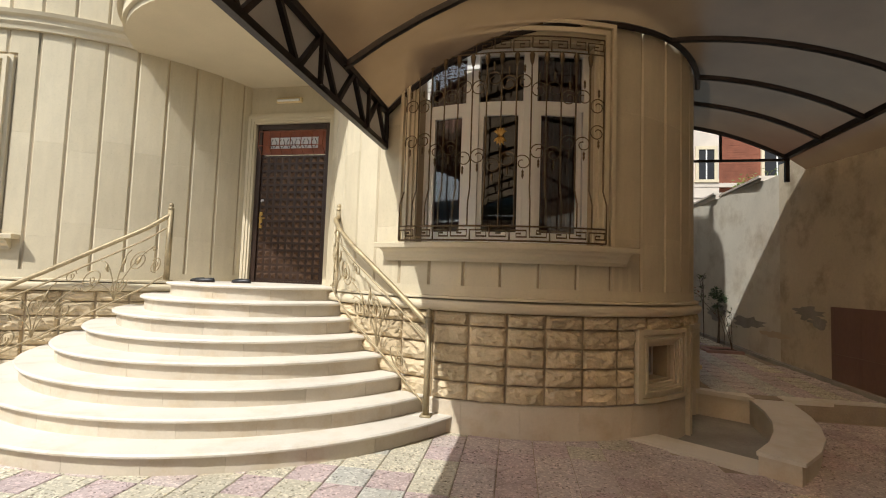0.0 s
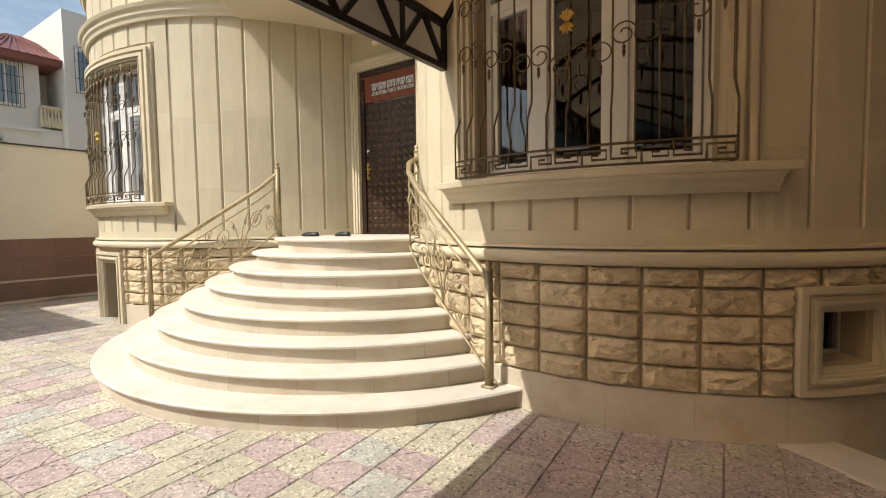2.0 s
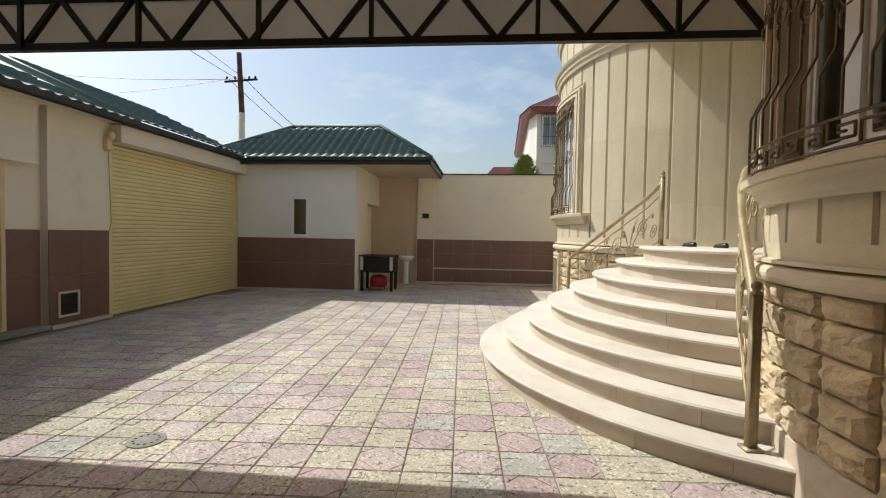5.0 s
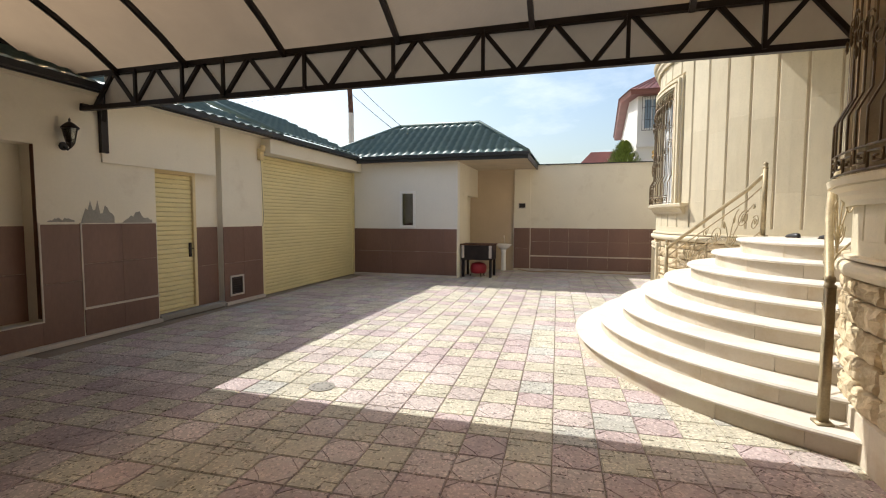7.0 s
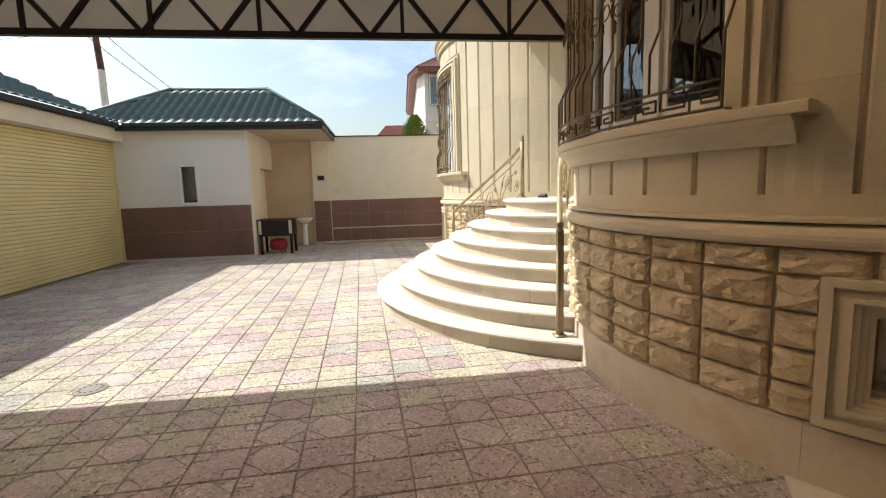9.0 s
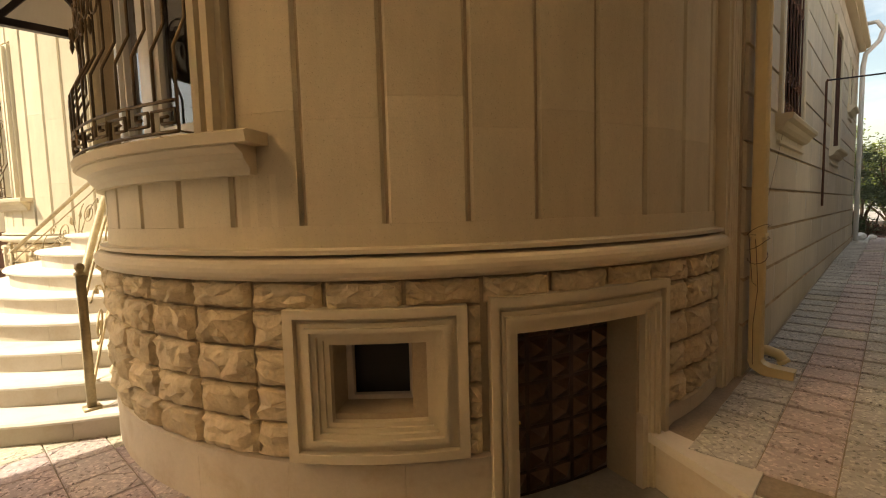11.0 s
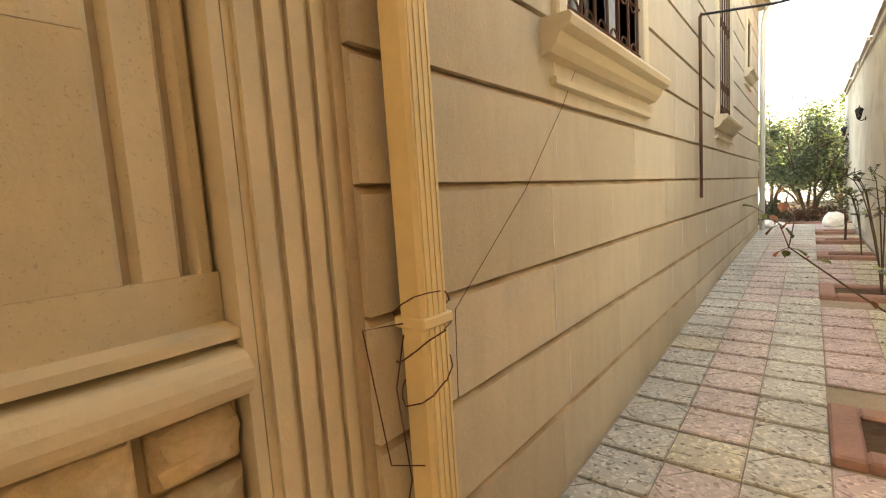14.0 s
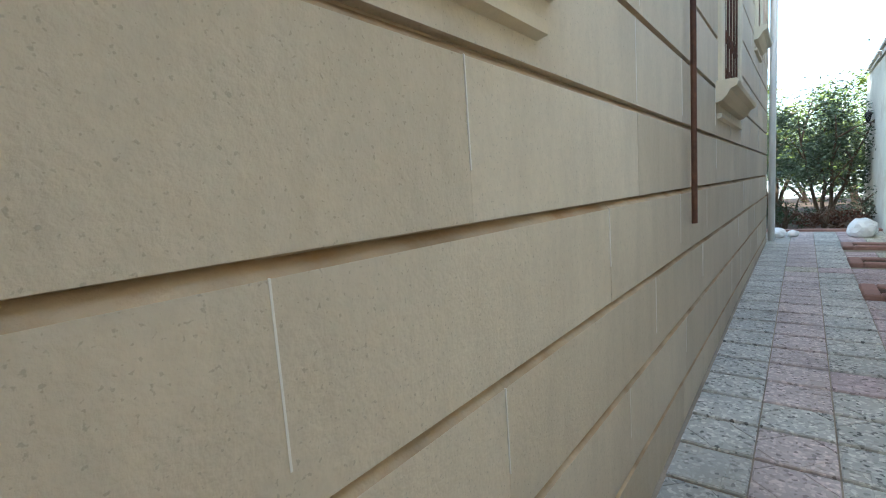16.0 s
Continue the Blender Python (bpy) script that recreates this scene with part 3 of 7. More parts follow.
def window_unit(bay, tag, win, curtain):
    """White three-light window with transoms, behind an iron grille."""
    w = thing("window_" + tag, "white three-light curved window with curtains behind it", "window", at=bay.p(sum(win) / 2, Z_SILL))
    w["kind"] = "structure"

    def own(n, bm, mat, parent=w, label=""):
        for v in bm.verts:
            v.co -= w.location
        return part(n, bm, mat, parent, label)
    a0, a1 = win
    span = a1 - a0
    marks = [a0, a0 + span * 0.31, a0 + span * 0.65, a1]
    bm = B()
    dI, dO = -0.21, -0.14
    fw = 1.2
    bay.block(bm, a0, a0 + fw, Z_SILL, Z_HEAD, dI, dO, 2)
    bay.block(bm, a1 - fw, a1, Z_SILL, Z_HEAD, dI, dO, 2)
    for m in marks[1:3]:
        bay.block(bm, m - 1.5, m + 1.5, Z_SILL, Z_HEAD, dI, dO + 0.02, 2)
    for z0, z1 in ((Z_SILL, Z_SILL + 0.09), (3.50, 3.60), (Z_HEAD - 0.07, Z_HEAD)):
        bay.block(bm, a0 + fw, a1 - fw, z0, z1, dI + 0.004, dO - 0.004, 3)
    own("window_frame", bm, m_white)
    for i in range(3):
        s, e = marks[i] + 1.55, marks[i + 1] - 1.55
        for z0, z1 in ((Z_SILL + 0.09, 3.50), (3.60, Z_HEAD - 0.07)):
            bm = B()
            P = [bay.p(s, z0, -0.18), bay.p(e, z0, -0.18), bay.p(e, z1, -0.18), bay.p(s, z1, -0.18)]
            bm.faces.new([bm.verts.new(p) for p in P])
            g = own("pane", bm, m_glass)
            g.visible_shadow = False
            if z1 == 3.50:
                bm = B()
                bay.block(bm, s, s + 1.0, z0, z1, -0.2, -0.15, 2)
                bay.block(bm, e - 1.0, e, z0, z1, -0.2, -0.15, 2)
                bay.block(bm, s + 1, e - 1, z1 - 0.05, z1, -0.2, -0.15, 2)
                bay.block(bm, s + 1, e - 1, z0, z0 + 0.05, -0.2, -0.15, 2)
                own("sash", bm, m_white)
    bm = B()
    n = 60
    pts = [bay.p(a0 - 1 + (span + 2) * i / n, Z_SILL + 0.0, -0.42 - 0.035 * math.sin(i * 1.7)) for i in range(n + 1)]
    if curtain == "white":
        loft(bm, [[(p.x, p.y, Z_SILL - 0.05) for p in pts], [(p.x, p.y, Z_HEAD + 0.05) for p in pts]], closed_ring=False)
        own("curtain", bm, m_curtain_w)
    else:
        for lo, hi in ((0, 19), (43, 61)):
            q = pts[lo:hi]
            loft(bm, [[(p.x, p.y, Z_SILL - 0.05) for p in q], [(p.x, p.y, Z_HEAD + 0.05) for p in q]], closed_ring=False)
        own("curtain", bm, m_curtain)
    return w


window_unit(BR, "1", WIN_R, "brown")
window_unit(BL, "2", WIN_L, "white")
# room shells behind the tower windows, coloured dark in place of real gloom
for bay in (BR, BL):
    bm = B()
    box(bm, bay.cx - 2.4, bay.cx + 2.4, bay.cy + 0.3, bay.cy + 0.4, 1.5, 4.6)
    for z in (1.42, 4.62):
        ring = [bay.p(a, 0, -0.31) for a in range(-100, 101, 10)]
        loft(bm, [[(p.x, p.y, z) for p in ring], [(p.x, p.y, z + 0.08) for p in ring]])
    setting("wall_inner_room", bm, m_dark, "dark-coloured shell standing in for the dim room behind the window", "wall")

# recess with the entrance door
bm = B()
dl, dr = BL.p(69, 0).x, BR.p(-70, 0).x
box(bm, dl - 0.6, DOOR_X0 - 0.0, DOOR_Y, DOOR_Y + 0.3, -0.2, 8.5)
box(bm, DOOR_X1, dr + 0.6, DOOR_Y, DOOR_Y + 0.3, -0.2, 8.5)
box(bm, DOOR_X0, DOOR_X1, DOOR_Y, DOOR_Y + 0.3, DOOR_Z, 8.5)
box(bm, DOOR_X0, DOOR_X1, DOOR_Y, DOOR_Y + 0.3, -0.2, PLAT - 0.002)
wall_door = setting("wall_entrance", bm, m_lime, "cream limestone wall round the entrance door", "wall")
bm = B()
for i, (o, d) in enumerate(((0.17, 0.03), (0.13, 0.055), (0.08, 0.04), (0.035, 0.02))):
    n = (0.13, 0.08, 0.035, 0.0)[i]
    box(bm, DOOR_X0 - o, DOOR_X0 - n, DOOR_Y - d, DOOR_Y, PLAT + 0.001, DOOR_Z + o)
    box(bm, DOOR_X1 + n, DOOR_X1 + o, DOOR_Y - d, DOOR_Y, PLAT + 0.001, DOOR_Z + o)
    box(bm, DOOR_X0 - n, DOOR_X1 + n, DOOR_Y - d, DOOR_Y, DOOR_Z + n, DOOR_Z + o)
part("door_surround", bm, m_lime_fit, wall_door)
# balcony slab over the entrance
bm = B()
bal = Bay(-4.05, 6.05, 1.9)
zb = 4.80


def slab(bm, z0, z1, grow):
    ring = [bal.p(a, 0, grow) for a in bal.steps(-85, 85, 6)]
    ring = [(p.x, p.y) for p in ring] + [(-2.3, 6.9), (-5.8, 6.9)]
    loft(bm, [[(x, y, z0) for x, y in ring], [(x, y, z1) for x, y in ring]])


slab(bm, zb, zb + 0.08, 0.0)
slab(bm, zb + 0.081, zb + 0.26, 0.05)
slab(bm, zb + 0.261, zb + 0.36, 0.12)
setting("balcony_slab", bm, m_lime_fit, "cream balcony slab with a rounded front above the entrance", "balcony")

# side wall along the lane with horizontal grooves
bm = B()
box(bm, SIDE_X - 0.4, SIDE_X - 0.15, 7.5, 7.95, -0.3, 8.5)
W1, W2, W3 = (9.26, 10.50, 2.38, 4.4), (13.72, 14.85, 2.44, 4.4), (16.85, 17.45, 3.52, 4.4)
SIDE_END = 19.4
cuts = [7.95, W1[0], W1[1], W2[0], W2[1], W3[0], W3[1], SIDE_END]
for i, (y0, y1) in enumerate(zip(cuts, cuts[1:])):
    if i % 2:
        w = (W1, W2, W3)[i // 2]
        box(bm, SIDE_X - 0.3, SIDE_X - 0.025, y0, y1, -0.3, w[2])
        box(bm, SIDE_X - 0.3, SIDE_X - 0.025, y0, y1, w[3], 8.5)
    else:
        box(bm, SIDE_X - 0.3, SIDE_X - 0.025, y0, y1, -0.3, 8.5)
wall_side = setting("wall_side", bm, m_lime_dark, "long limestone side wall with horizontal grooves", "wall")
joints = B()
GROOVES = [-0.3, 0.66, 1.01, 1.36, 1.705, 2.05, 2.40, 2.75, 3.10, 3.45, 3.80, 4.15, 4.50, 4.85, 5.15]
rnd = random.Random(5)
for gi, (z0, z1) in enumerate(zip(GROOVES, GROOVES[1:])):
    y = 7.986
    while y < SIDE_END:
        y1 = min(SIDE_END, y + rnd.uniform(0.75, 1.35))
        segs = [(y, y1)]
        for w in (W1, W2, W3):
            if z1 > w[2] + 0.02 and z0 < w[3] - 0.02:
                ns = []
                for s, e in segs:
                    if e <= w[0] - 0.1 or s >= w[1] + 0.1:
                        ns.append((s, e))
                    else:
                        if s < w[0] - 0.1:
                            ns.append((s, w[0] - 0.1))
                        if e > w[1] + 0.1:
                            ns.append((w[1] + 0.1, e))
                segs = ns
        for s, e in segs:
            pm = B()
            xf = SIDE_X + rnd.uniform(-0.0015, 0.0015)
            loft(pm, [[(SIDE_X - 0.03, yy, z0 + 0.012), (xf, yy, z0 + 0.012), (xf, yy, z1 - 0.016), (xf - 0.026, yy, z1 + 0.008), (SIDE_X - 0.03, yy, z1 + 0.008)] for yy in (s + 0.0002, e - 0.0002)])
            pm.faces.ensure_lookup_table()
            pm.normal_update()
            # sloped faces take the browner colour that holds dust and groove shade
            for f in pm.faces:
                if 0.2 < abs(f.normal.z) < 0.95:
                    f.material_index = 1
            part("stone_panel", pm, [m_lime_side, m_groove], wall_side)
            if e == y1 and gi > 0 and rnd.random() < 0.8:
                zc = z0 + 0.02 + (z1 - z0) * rnd.uniform(0.0, 0.35)
                box(joints, SIDE_X - 0.01, SIDE_X + 0.0022, e - 0.0018, e + 0.0018, zc, z1 - 0.015)
        y = y1
tagged(part("mortar", joints, m_plaster_white, wall_side, "pale mortar smears in the upright joints"), kind="stuff")
bm = B()
box(bm, SIDE_X - 0.02, SIDE_X + 0.12, 7.95, SIDE_END + 0.1, 5.18, 5.25)
box(bm, SIDE_X - 0.02, SIDE_X + 0.2, 7.95, SIDE_END + 0.1, 5.251, 5.36)
part("cornice", bm, m_lime_fit, wall_side)
# fluted pilaster between tower and side wall
bm = B()
marks = [(7.672, 7.70, -0.055)]
for k in range(4):
    marks += [(7.702 + k * 0.064, 7.722 + k * 0.064, -0.054), (7.722 + k * 0.064, 7.766 + k * 0.064, -0.04)]
marks += [(7.958, 7.985, -0.03)]
for y0, y1, x in marks:
    box(bm, SIDE_X - 0.4, SIDE_X + x, y0, y1, -0.3, 8.5)
part("pilaster", bm, m_lime_fit, wall_side)
bm = B()
box(bm, -13, 2.1, 9.9, 10.1, -0.2, 8.5)
box(bm, -13.0, -10.4, 7.4, 7.6, -0.2, 8.5)
box(bm, 2.0, 2.42, SIDE_END - 0.3, SIDE_END - 0.002, -0.3, 8.5)
setting("wall_back", bm, m_lime, "plain back wall of the house", "wall")
bm = B()
box(bm, -10.4, 2.2, 6.95, 20.0, 8.5, 8.7)
setting("roof_house", bm, m_lime_dark, "flat roof of the house", "roof")

# ---- stairs ----
stairs = thing("entrance_stairs", "fan of eight curved cream limestone steps up to the entrance", "stairs", at=(-4.0, 5.0, 0))
SX, SY, SR = -3.85, 6.10, 3.38


def stair_outline(i, grow=0.0):
    """The round edge of step i (0 is the lowest)."""
    r = SR - 0.29 * i + grow
    return [(SX + r * math.cos(t), SY - r * math.sin(t)) for t in [math.pi * k / 40 for k in range(41)]]


for i in range(8):
    z0, z1 = 0.18 * i, 0.18 * (i + 1)
    bm = B()
    core = stair_outline(i, -0.02)
    full = core + [(SX - 0.8, 6.70), (SX + 0.8, 6.70)]
    loft(bm, [[(x, y, z0 - (0.3 if i == 0 else 0)) for x, y in full], [(x, y, z1 - 0.041) for x, y in full]])
    part("step_core", bm, m_lime_dark, stairs).location = -stairs.location
    r = SR - 0.29 * i
    n = max(4, int(math.pi * r / 0.62))
    for k in range(n):
        t0, t1 = math.pi * k / n + 0.0014 / r, math.pi * (k + 1) / n - 0.0014 / r
        pm = B()
        arc = [t0 + (t1 - t0) * q / 4 for q in range(5)]
        loft(pm, [[(SX + (r - 0.021) * math.cos(t), SY - (r - 0.021) * math.sin(t), z0 - 0.02), (SX + r * math.cos(t), SY - r * math.sin(t), z0 - 0.02),
                   (SX + r * math.cos(t), SY - r * math.sin(t), z1 - 0.042), (SX + (r - 0.021) * math.cos(t), SY - (r - 0.021) * math.sin(t), z1 - 0.042)] for t in arc])
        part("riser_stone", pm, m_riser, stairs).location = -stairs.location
    bm = B()
    rings = []
    for g, z in ((0.035, z1 - 0.04), (0.052, z1 - 0.032), (0.056, z1 - 0.016), (0.044, z1)):
        o = stair_outline(i, g) + [(SX - 0.8, 6.705), (SX + 0.8, 6.705)]
        rings.append([(x, y, z) for x, y in o])
    loft(bm, rings)
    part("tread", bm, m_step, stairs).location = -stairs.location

# ---- outbuildings and walls of the yard ----
GY = -3.83
bm = B()
box(bm, -5.45, -4.30, GY - 0.3, GY + 0.0, -0.1, 3.45)       # pier beside the shutter
box(bm, -10.0, -9.75, GY - 0.3, GY, -0.1, 3.45)
box(bm, -9.75, -5.45, GY - 0.3, GY, 3.05, 3.45)
box(bm, -4.30, -2.86, GY - 0.6, GY - 0.3, 2.5, 3.45)
box(bm, -4.30, -3.75, GY - 0.42, GY - 0.12, -0.1, 2.5)
box(bm, -4.12, -1.15, GY - 0.3, GY, 2.52, 3.45)
box(bm, -4.12, -2.0, GY, GY + 0.03, 2.47, 3.38)                 # beam over the side door
box(bm, -4.30, -4.12, GY - 0.42, GY - 0.12, 2.5, 3.45)
box(bm, -2.86, -1.15, GY - 0.3, GY, -0.1, 2.52)
box(bm, -1.15, 5.0, GY - 0.45, GY - 0.25, -0.1, 3.45)
box(bm, -1.15, 5.0, GY - 0.25, GY, 2.6, 3.45)
box(bm, -1.15, 5.0, GY - 0.25, GY, -0.1, 0.35)
wall_south = setting("wall_south", bm, m_plaster, "cream plastered wall with a brown tiled lower part", "wall")
# dark sheets behind shutter and side door, standing in for unlit space
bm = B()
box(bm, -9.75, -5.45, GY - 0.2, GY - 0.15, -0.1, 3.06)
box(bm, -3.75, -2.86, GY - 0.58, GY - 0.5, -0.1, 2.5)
setting("wall_behind_shutter", bm, m_dark, "dark sheet standing in for the unlit inside of the garage", "wall")
# kitchen building
KX = -9.71
bm = B()
box(bm, KX - 0.25, KX, GY, -2.36, -0.1, 3.4)
box(bm, KX - 0.25, KX, -1.88, -0.62, -0.1, 3.4)
box(bm, KX - 0.25, KX, -2.36, -1.88, -0.1, 1.42)
box(bm, KX - 0.25, KX, -2.36, -1.88, 2.48, 3.4)
wall_kitchen = setting("wall_kitchen", bm, m_plaster_white, "white plastered outbuilding wall with a brown tiled lower part", "wall")
bm = B()
box(bm, KX - 1.2, KX - 0.25, -0.87, -0.62, -0.1, 3.4)
box(bm, -12.4, KX - 1.2, -0.87, -0.62, 2.4, 3.4)
box(bm, -12.4, KX - 1.2, -0.95, -0.87, -0.1, 2.4)
setting("wall_kitchen_return", bm, m_plaster, "cream side wall of the outbuilding with a recess", "wall")
bm = B()
box(bm, -12.65, -12.4, -0.87, 0.62, -0.1, 3.4)
setting("wall_niche", bm, m_plaster_tan, "tan plastered wall behind the sink", "wall")
bm = B()
box(bm, -12.65, -12.35, 0.62, 1.14, -0.1, 3.4)
box(bm, -12.65, -12.4, 1.14, 7.6, -0.1, 3.42)
wall_west = setting("wall_west", bm, m_plaster, "cream plastered boundary wall with brown tiles below", "wall")
bm = B()
box(bm, -12.68, -12.36, 1.16, 7.6, 3.42, 3.45)
part("coping", bm, m_roof_dark, wall_west)


def tiles_x(parent, x, y0, y1, z0, z1, w=0.6, h=0.3):
    y = y0
    while y < y1 - 0.02:
        z = z0
        while z < z1 - 0.02:
            pm = B()
            box(pm, x, x + 0.012, y + 0.0015, min(y + w, y1) - 0.0015, z + 0.0015, min(z + h, z1) - 0.0015)
            part("wall_tile", pm, m_brown, parent)
            z += h
        y += w


def tiles_y(parent, y, x0, x1, z0, z1, w=0.6, h=0.3):
    x = x0
    while x < x1 - 0.02:
        z = z0
        while z < z1 - 0.02:
            pm = B()
            box(pm, x + 0.0015, min(x + w, x1) - 0.0015, y, y + 0.012, z + 0.0015, min(z + h, z1) - 0.0015)
            part("wall_tile", pm, m_brown, parent)
            z += h
        x += w


BAND = 1.39
tiles_x(wall_kitchen, KX, GY, -0.62, 0.06, BAND, 0.4, 0.67)
tiles_x(wall_west, -12.35, 0.62, 1.14, 0.06, BAND, 0.52, 0.67)
tiles_x(wall_west, -12.4, 1.16, 7.5, 0.06, 0.47, 0.6, 0.4)
tiles_x(wall_west, -12.4, 1.16, 7.5, 0.50, BAND, 0.6, 0.45)
tiles_y(wall_south, GY, -5.43, -4.30, 0.06, 1.52, 0.57, 0.75)
tiles_y(wall_south, GY - 0.12, -4.28, -3.76, 0.09, 1.52, 0.52, 0.72)
tiles_y(wall_south, GY, -2.84, -1.68, 0.45, 1.60, 0.58, 0.6)
tiles_y(wall_south, GY, -2.84, -1.68, 0.06, 0.42, 0.58, 0.36)
tiles_y(wall_south, GY, -1.66, -1.15, 0.06, 1.60, 0.51, 0.77)
tiles_y(wall_south, GY, -1.15, 5.0, 0.06, 0.35, 0.6, 0.3)
tiles_y(wall_south, GY - 0.25, -1.15, 5.0, 0.36, 1.58, 0.6, 0.61)
# pale edging strips
bm = B()
for y0, y1, z0, z1, x in ((1.14, 1.155, 0.04, BAND, -12.4), (1.16, 7.5, 0.475, 0.495, -12.4)):
    box(bm, x, x + 0.018, y0, y1, z0, z1)
box(bm, KX, KX + 0.018, -0.64, -0.62, 0.0, BAND)
box(bm, -12.35, -12.33, 0.60, 0.62, 0.0, 1.9)
for x0, x1, z0, z1 in ((-2.86, -1.66, 1.60, 1.615), (-1.68, -1.66, 0.42, 1.6), (-2.86, -1.68, 0.42, 0.45), (-1.17, -1.15, 0.35, 1.62), (-1.15, 5, 0.35, 0.37)):
    box(bm, x0, x1, GY, GY + 0.02, z0, z1)
box(bm, KX, KX + 0.06, GY, -0.62, 0, 0.055)
box(bm, -12.4, -12.3, 1.14, 7.5, 0, 0.05)
box(bm, -5.43, -4.3, GY, GY + 0.07, 0, 0.055)
box(bm, -2.86, 5.0, GY, GY + 0.07, 0, 0.055)
setting("trim", bm, m_strip, "pale edging strips between the wall tiles", "trim")

# ---- roofs with pressed tiles ----
def tile_roof(name, eave_a, eave_b, ridge_a, ridge_b, mat, label, nu=None, rows=9, parent=None):
    """A pressed-metal roof plane from the eave line up to the ridge line, with steps and waves."""
    ea, eb, ra, rb = map(Vector, (eave_a, eave_b, ridge_a, ridge_b))
    length = (eb - ea).length
    waves = nu or max(2, int(length / 0.235))
    nrm = (eb - ea).cross(ra - ea).normalized()
    if nrm.z < 0:
        nrm = -nrm
    bm = B()
    cols = waves * 6
    axis = (eb - ea).normalized()
    prev = None
    for j in range(rows):
        for lift, vv in ((0.05, j / rows), (0.0, (j + 1) / rows)):
            row = []
            a, b = ea.lerp(ra, vv), eb.lerp(rb, vv)
            t0, t1 = (a - ea).dot(axis), (b - ea).dot(axis)
            for i in range(cols + 1):
                s = length * i / cols
                s = min(max(s, t0), t1)
                f = (s - t0) / max(1e-6, t1 - t0)
                w = 0.042 * abs(math.sin(math.pi * s / length * waves))
                row.append(bm.verts.new(a.lerp(b, f) + nrm * (w + lift)))
            if prev:
                for i in range(cols):
                    if (prev[i].co - prev[i + 1].co).length > 1e-5 or (row[i].co - row[i + 1].co).length > 1e-5:
                        bm.faces.new((prev[i], prev[i + 1], row[i + 1], row[i]))
            prev = row
    bmesh.ops.remove_doubles(bm, verts=bm.verts, dist=1e-5)
    return part(name, bm, mat, parent, "", smooth=True)


roof_k = thing("roof_kitchen", "hipped green pressed-metal tile roof with a dark eave", "roof", kind="structure")
EX, EY0, EY1, EZ, RZ = KX + 0.32, GY - 0.6, 1.36, 3.40, 4.62
RXX = -11.3
tile_roof("roof_face", (EX, EY0 - 0.6, EZ), (EX, EY1, EZ), (RXX, -2.95, RZ), (RXX, -0.35, RZ), m_roof, "", rows=6, parent=roof_k)
tile_roof("roof_face", (EX, EY1, EZ), (-12.9, EY1, EZ), (RXX, -0.35, RZ), (RXX - 0.05, -0.35, RZ), m_roof, "", rows=6, parent=roof_k)
tile_roof("roof_face", (-12.9, EY1, EZ), (-12.9, EY0 - 0.6, EZ), (RXX, -0.35, RZ), (RXX, -2.95, RZ), m_roof, "", rows=6, parent=roof_k)
bm = B()
tube(bm, [(RXX, -2.95, RZ + 0.05), (RXX, -0.35, RZ + 0.05), (EX, EY1, EZ + 0.06)], 0.06, 8)
tube(bm, [(RXX, -2.95, RZ + 0.05), (EX, EY0 - 0.6, EZ + 0.06)], 0.06, 8)
part("ridge_cap", bm, m_roof, roof_k, smooth=True)
bm = B()
box(bm, EX - 0.04, EX, EY0, EY1, EZ - 0.12, EZ + 0.03)
box(bm, -12.9, EX - 0.04, EY1 - 0.04, EY1, EZ - 0.12, EZ + 0.03)
box(bm, EX, EX + 0.09, GY + 0.45, EY1 + 0.05, EZ - 0.02, EZ + 0.06)
part("fascia", bm, m_roof_dark, roof_k)
bm = B()
box(bm, -12.9, EX - 0.04, -0.62, EY1 - 0.04, EZ - 0.1, EZ - 0.07)
box(bm, KX, EX - 0.04, GY, -0.62, EZ - 0.1, EZ - 0.07)
part("soffit", bm, m_soffit, roof_k)

roof_g = thing("roof_garage", "green pressed-metal tile roof over the garage", "roof", kind="structure")
GE = GY + 0.30
GX = -5.8
tile_roof("roof_face", (GX, GE + 0.01, 3.45), (KX + 0.3, GE + 0.01, 3.45), (GX + 0.9, GY - 2.4, 4.72), (KX - 1.0, GY - 2.4, 4.72), m_roof, "", rows=8, parent=roof_g)
tile_roof("roof_face", (6.0, GE, 3.42), (GX, GE, 3.42), (6.0, GY - 2.6, 4.75), (GX + 2.4, GY - 2.6, 4.75), m_roof, "", rows=8, parent=roof_g)
bm = B()
box(bm, KX + 0.32, 6.0, GE - 0.03, GE, 3.36, 3.47)
box(bm, KX + 0.41, 6.0, GE + 0.001, GE + 0.09, 3.38, 3.46)
part("fascia", bm, m_roof_dark, roof_g)
bm = B()
tube(bm, [(GX, GE, 3.49), (GX + 0.9, GY - 2.4, 4.77)], 0.06, 8)
part("ridge_cap", bm, m_roof, roof_g, smooth=True)
bm = B()
box(bm, KX + 0.35, 6.0, GY - 0.3, GE - 0.031, 3.38, 3.41)
part("soffit", bm, m_plaster, roof_g)

# ---- canopy ----
CX0, CX1, CZ, CROWN = -1.73, 4.10, 3.58, 4.48


def vault(x):
    m, h = (CX0 + CX1) / 2, (CX1 - CX0) / 2
    r = (h * h + (CROWN - CZ) ** 2) / 2 / (CROWN - CZ)
    return CROWN - r + math.sqrt(max(0, r * r - (x - m) ** 2)) + 0.25 * min(1.0, max(0.0, (x - m) / h))


canopy = thing("canopy", "arched car canopy of black steel trusses with brown polycarbonate sheet", "canopy", at=(CX0, 0, 0))


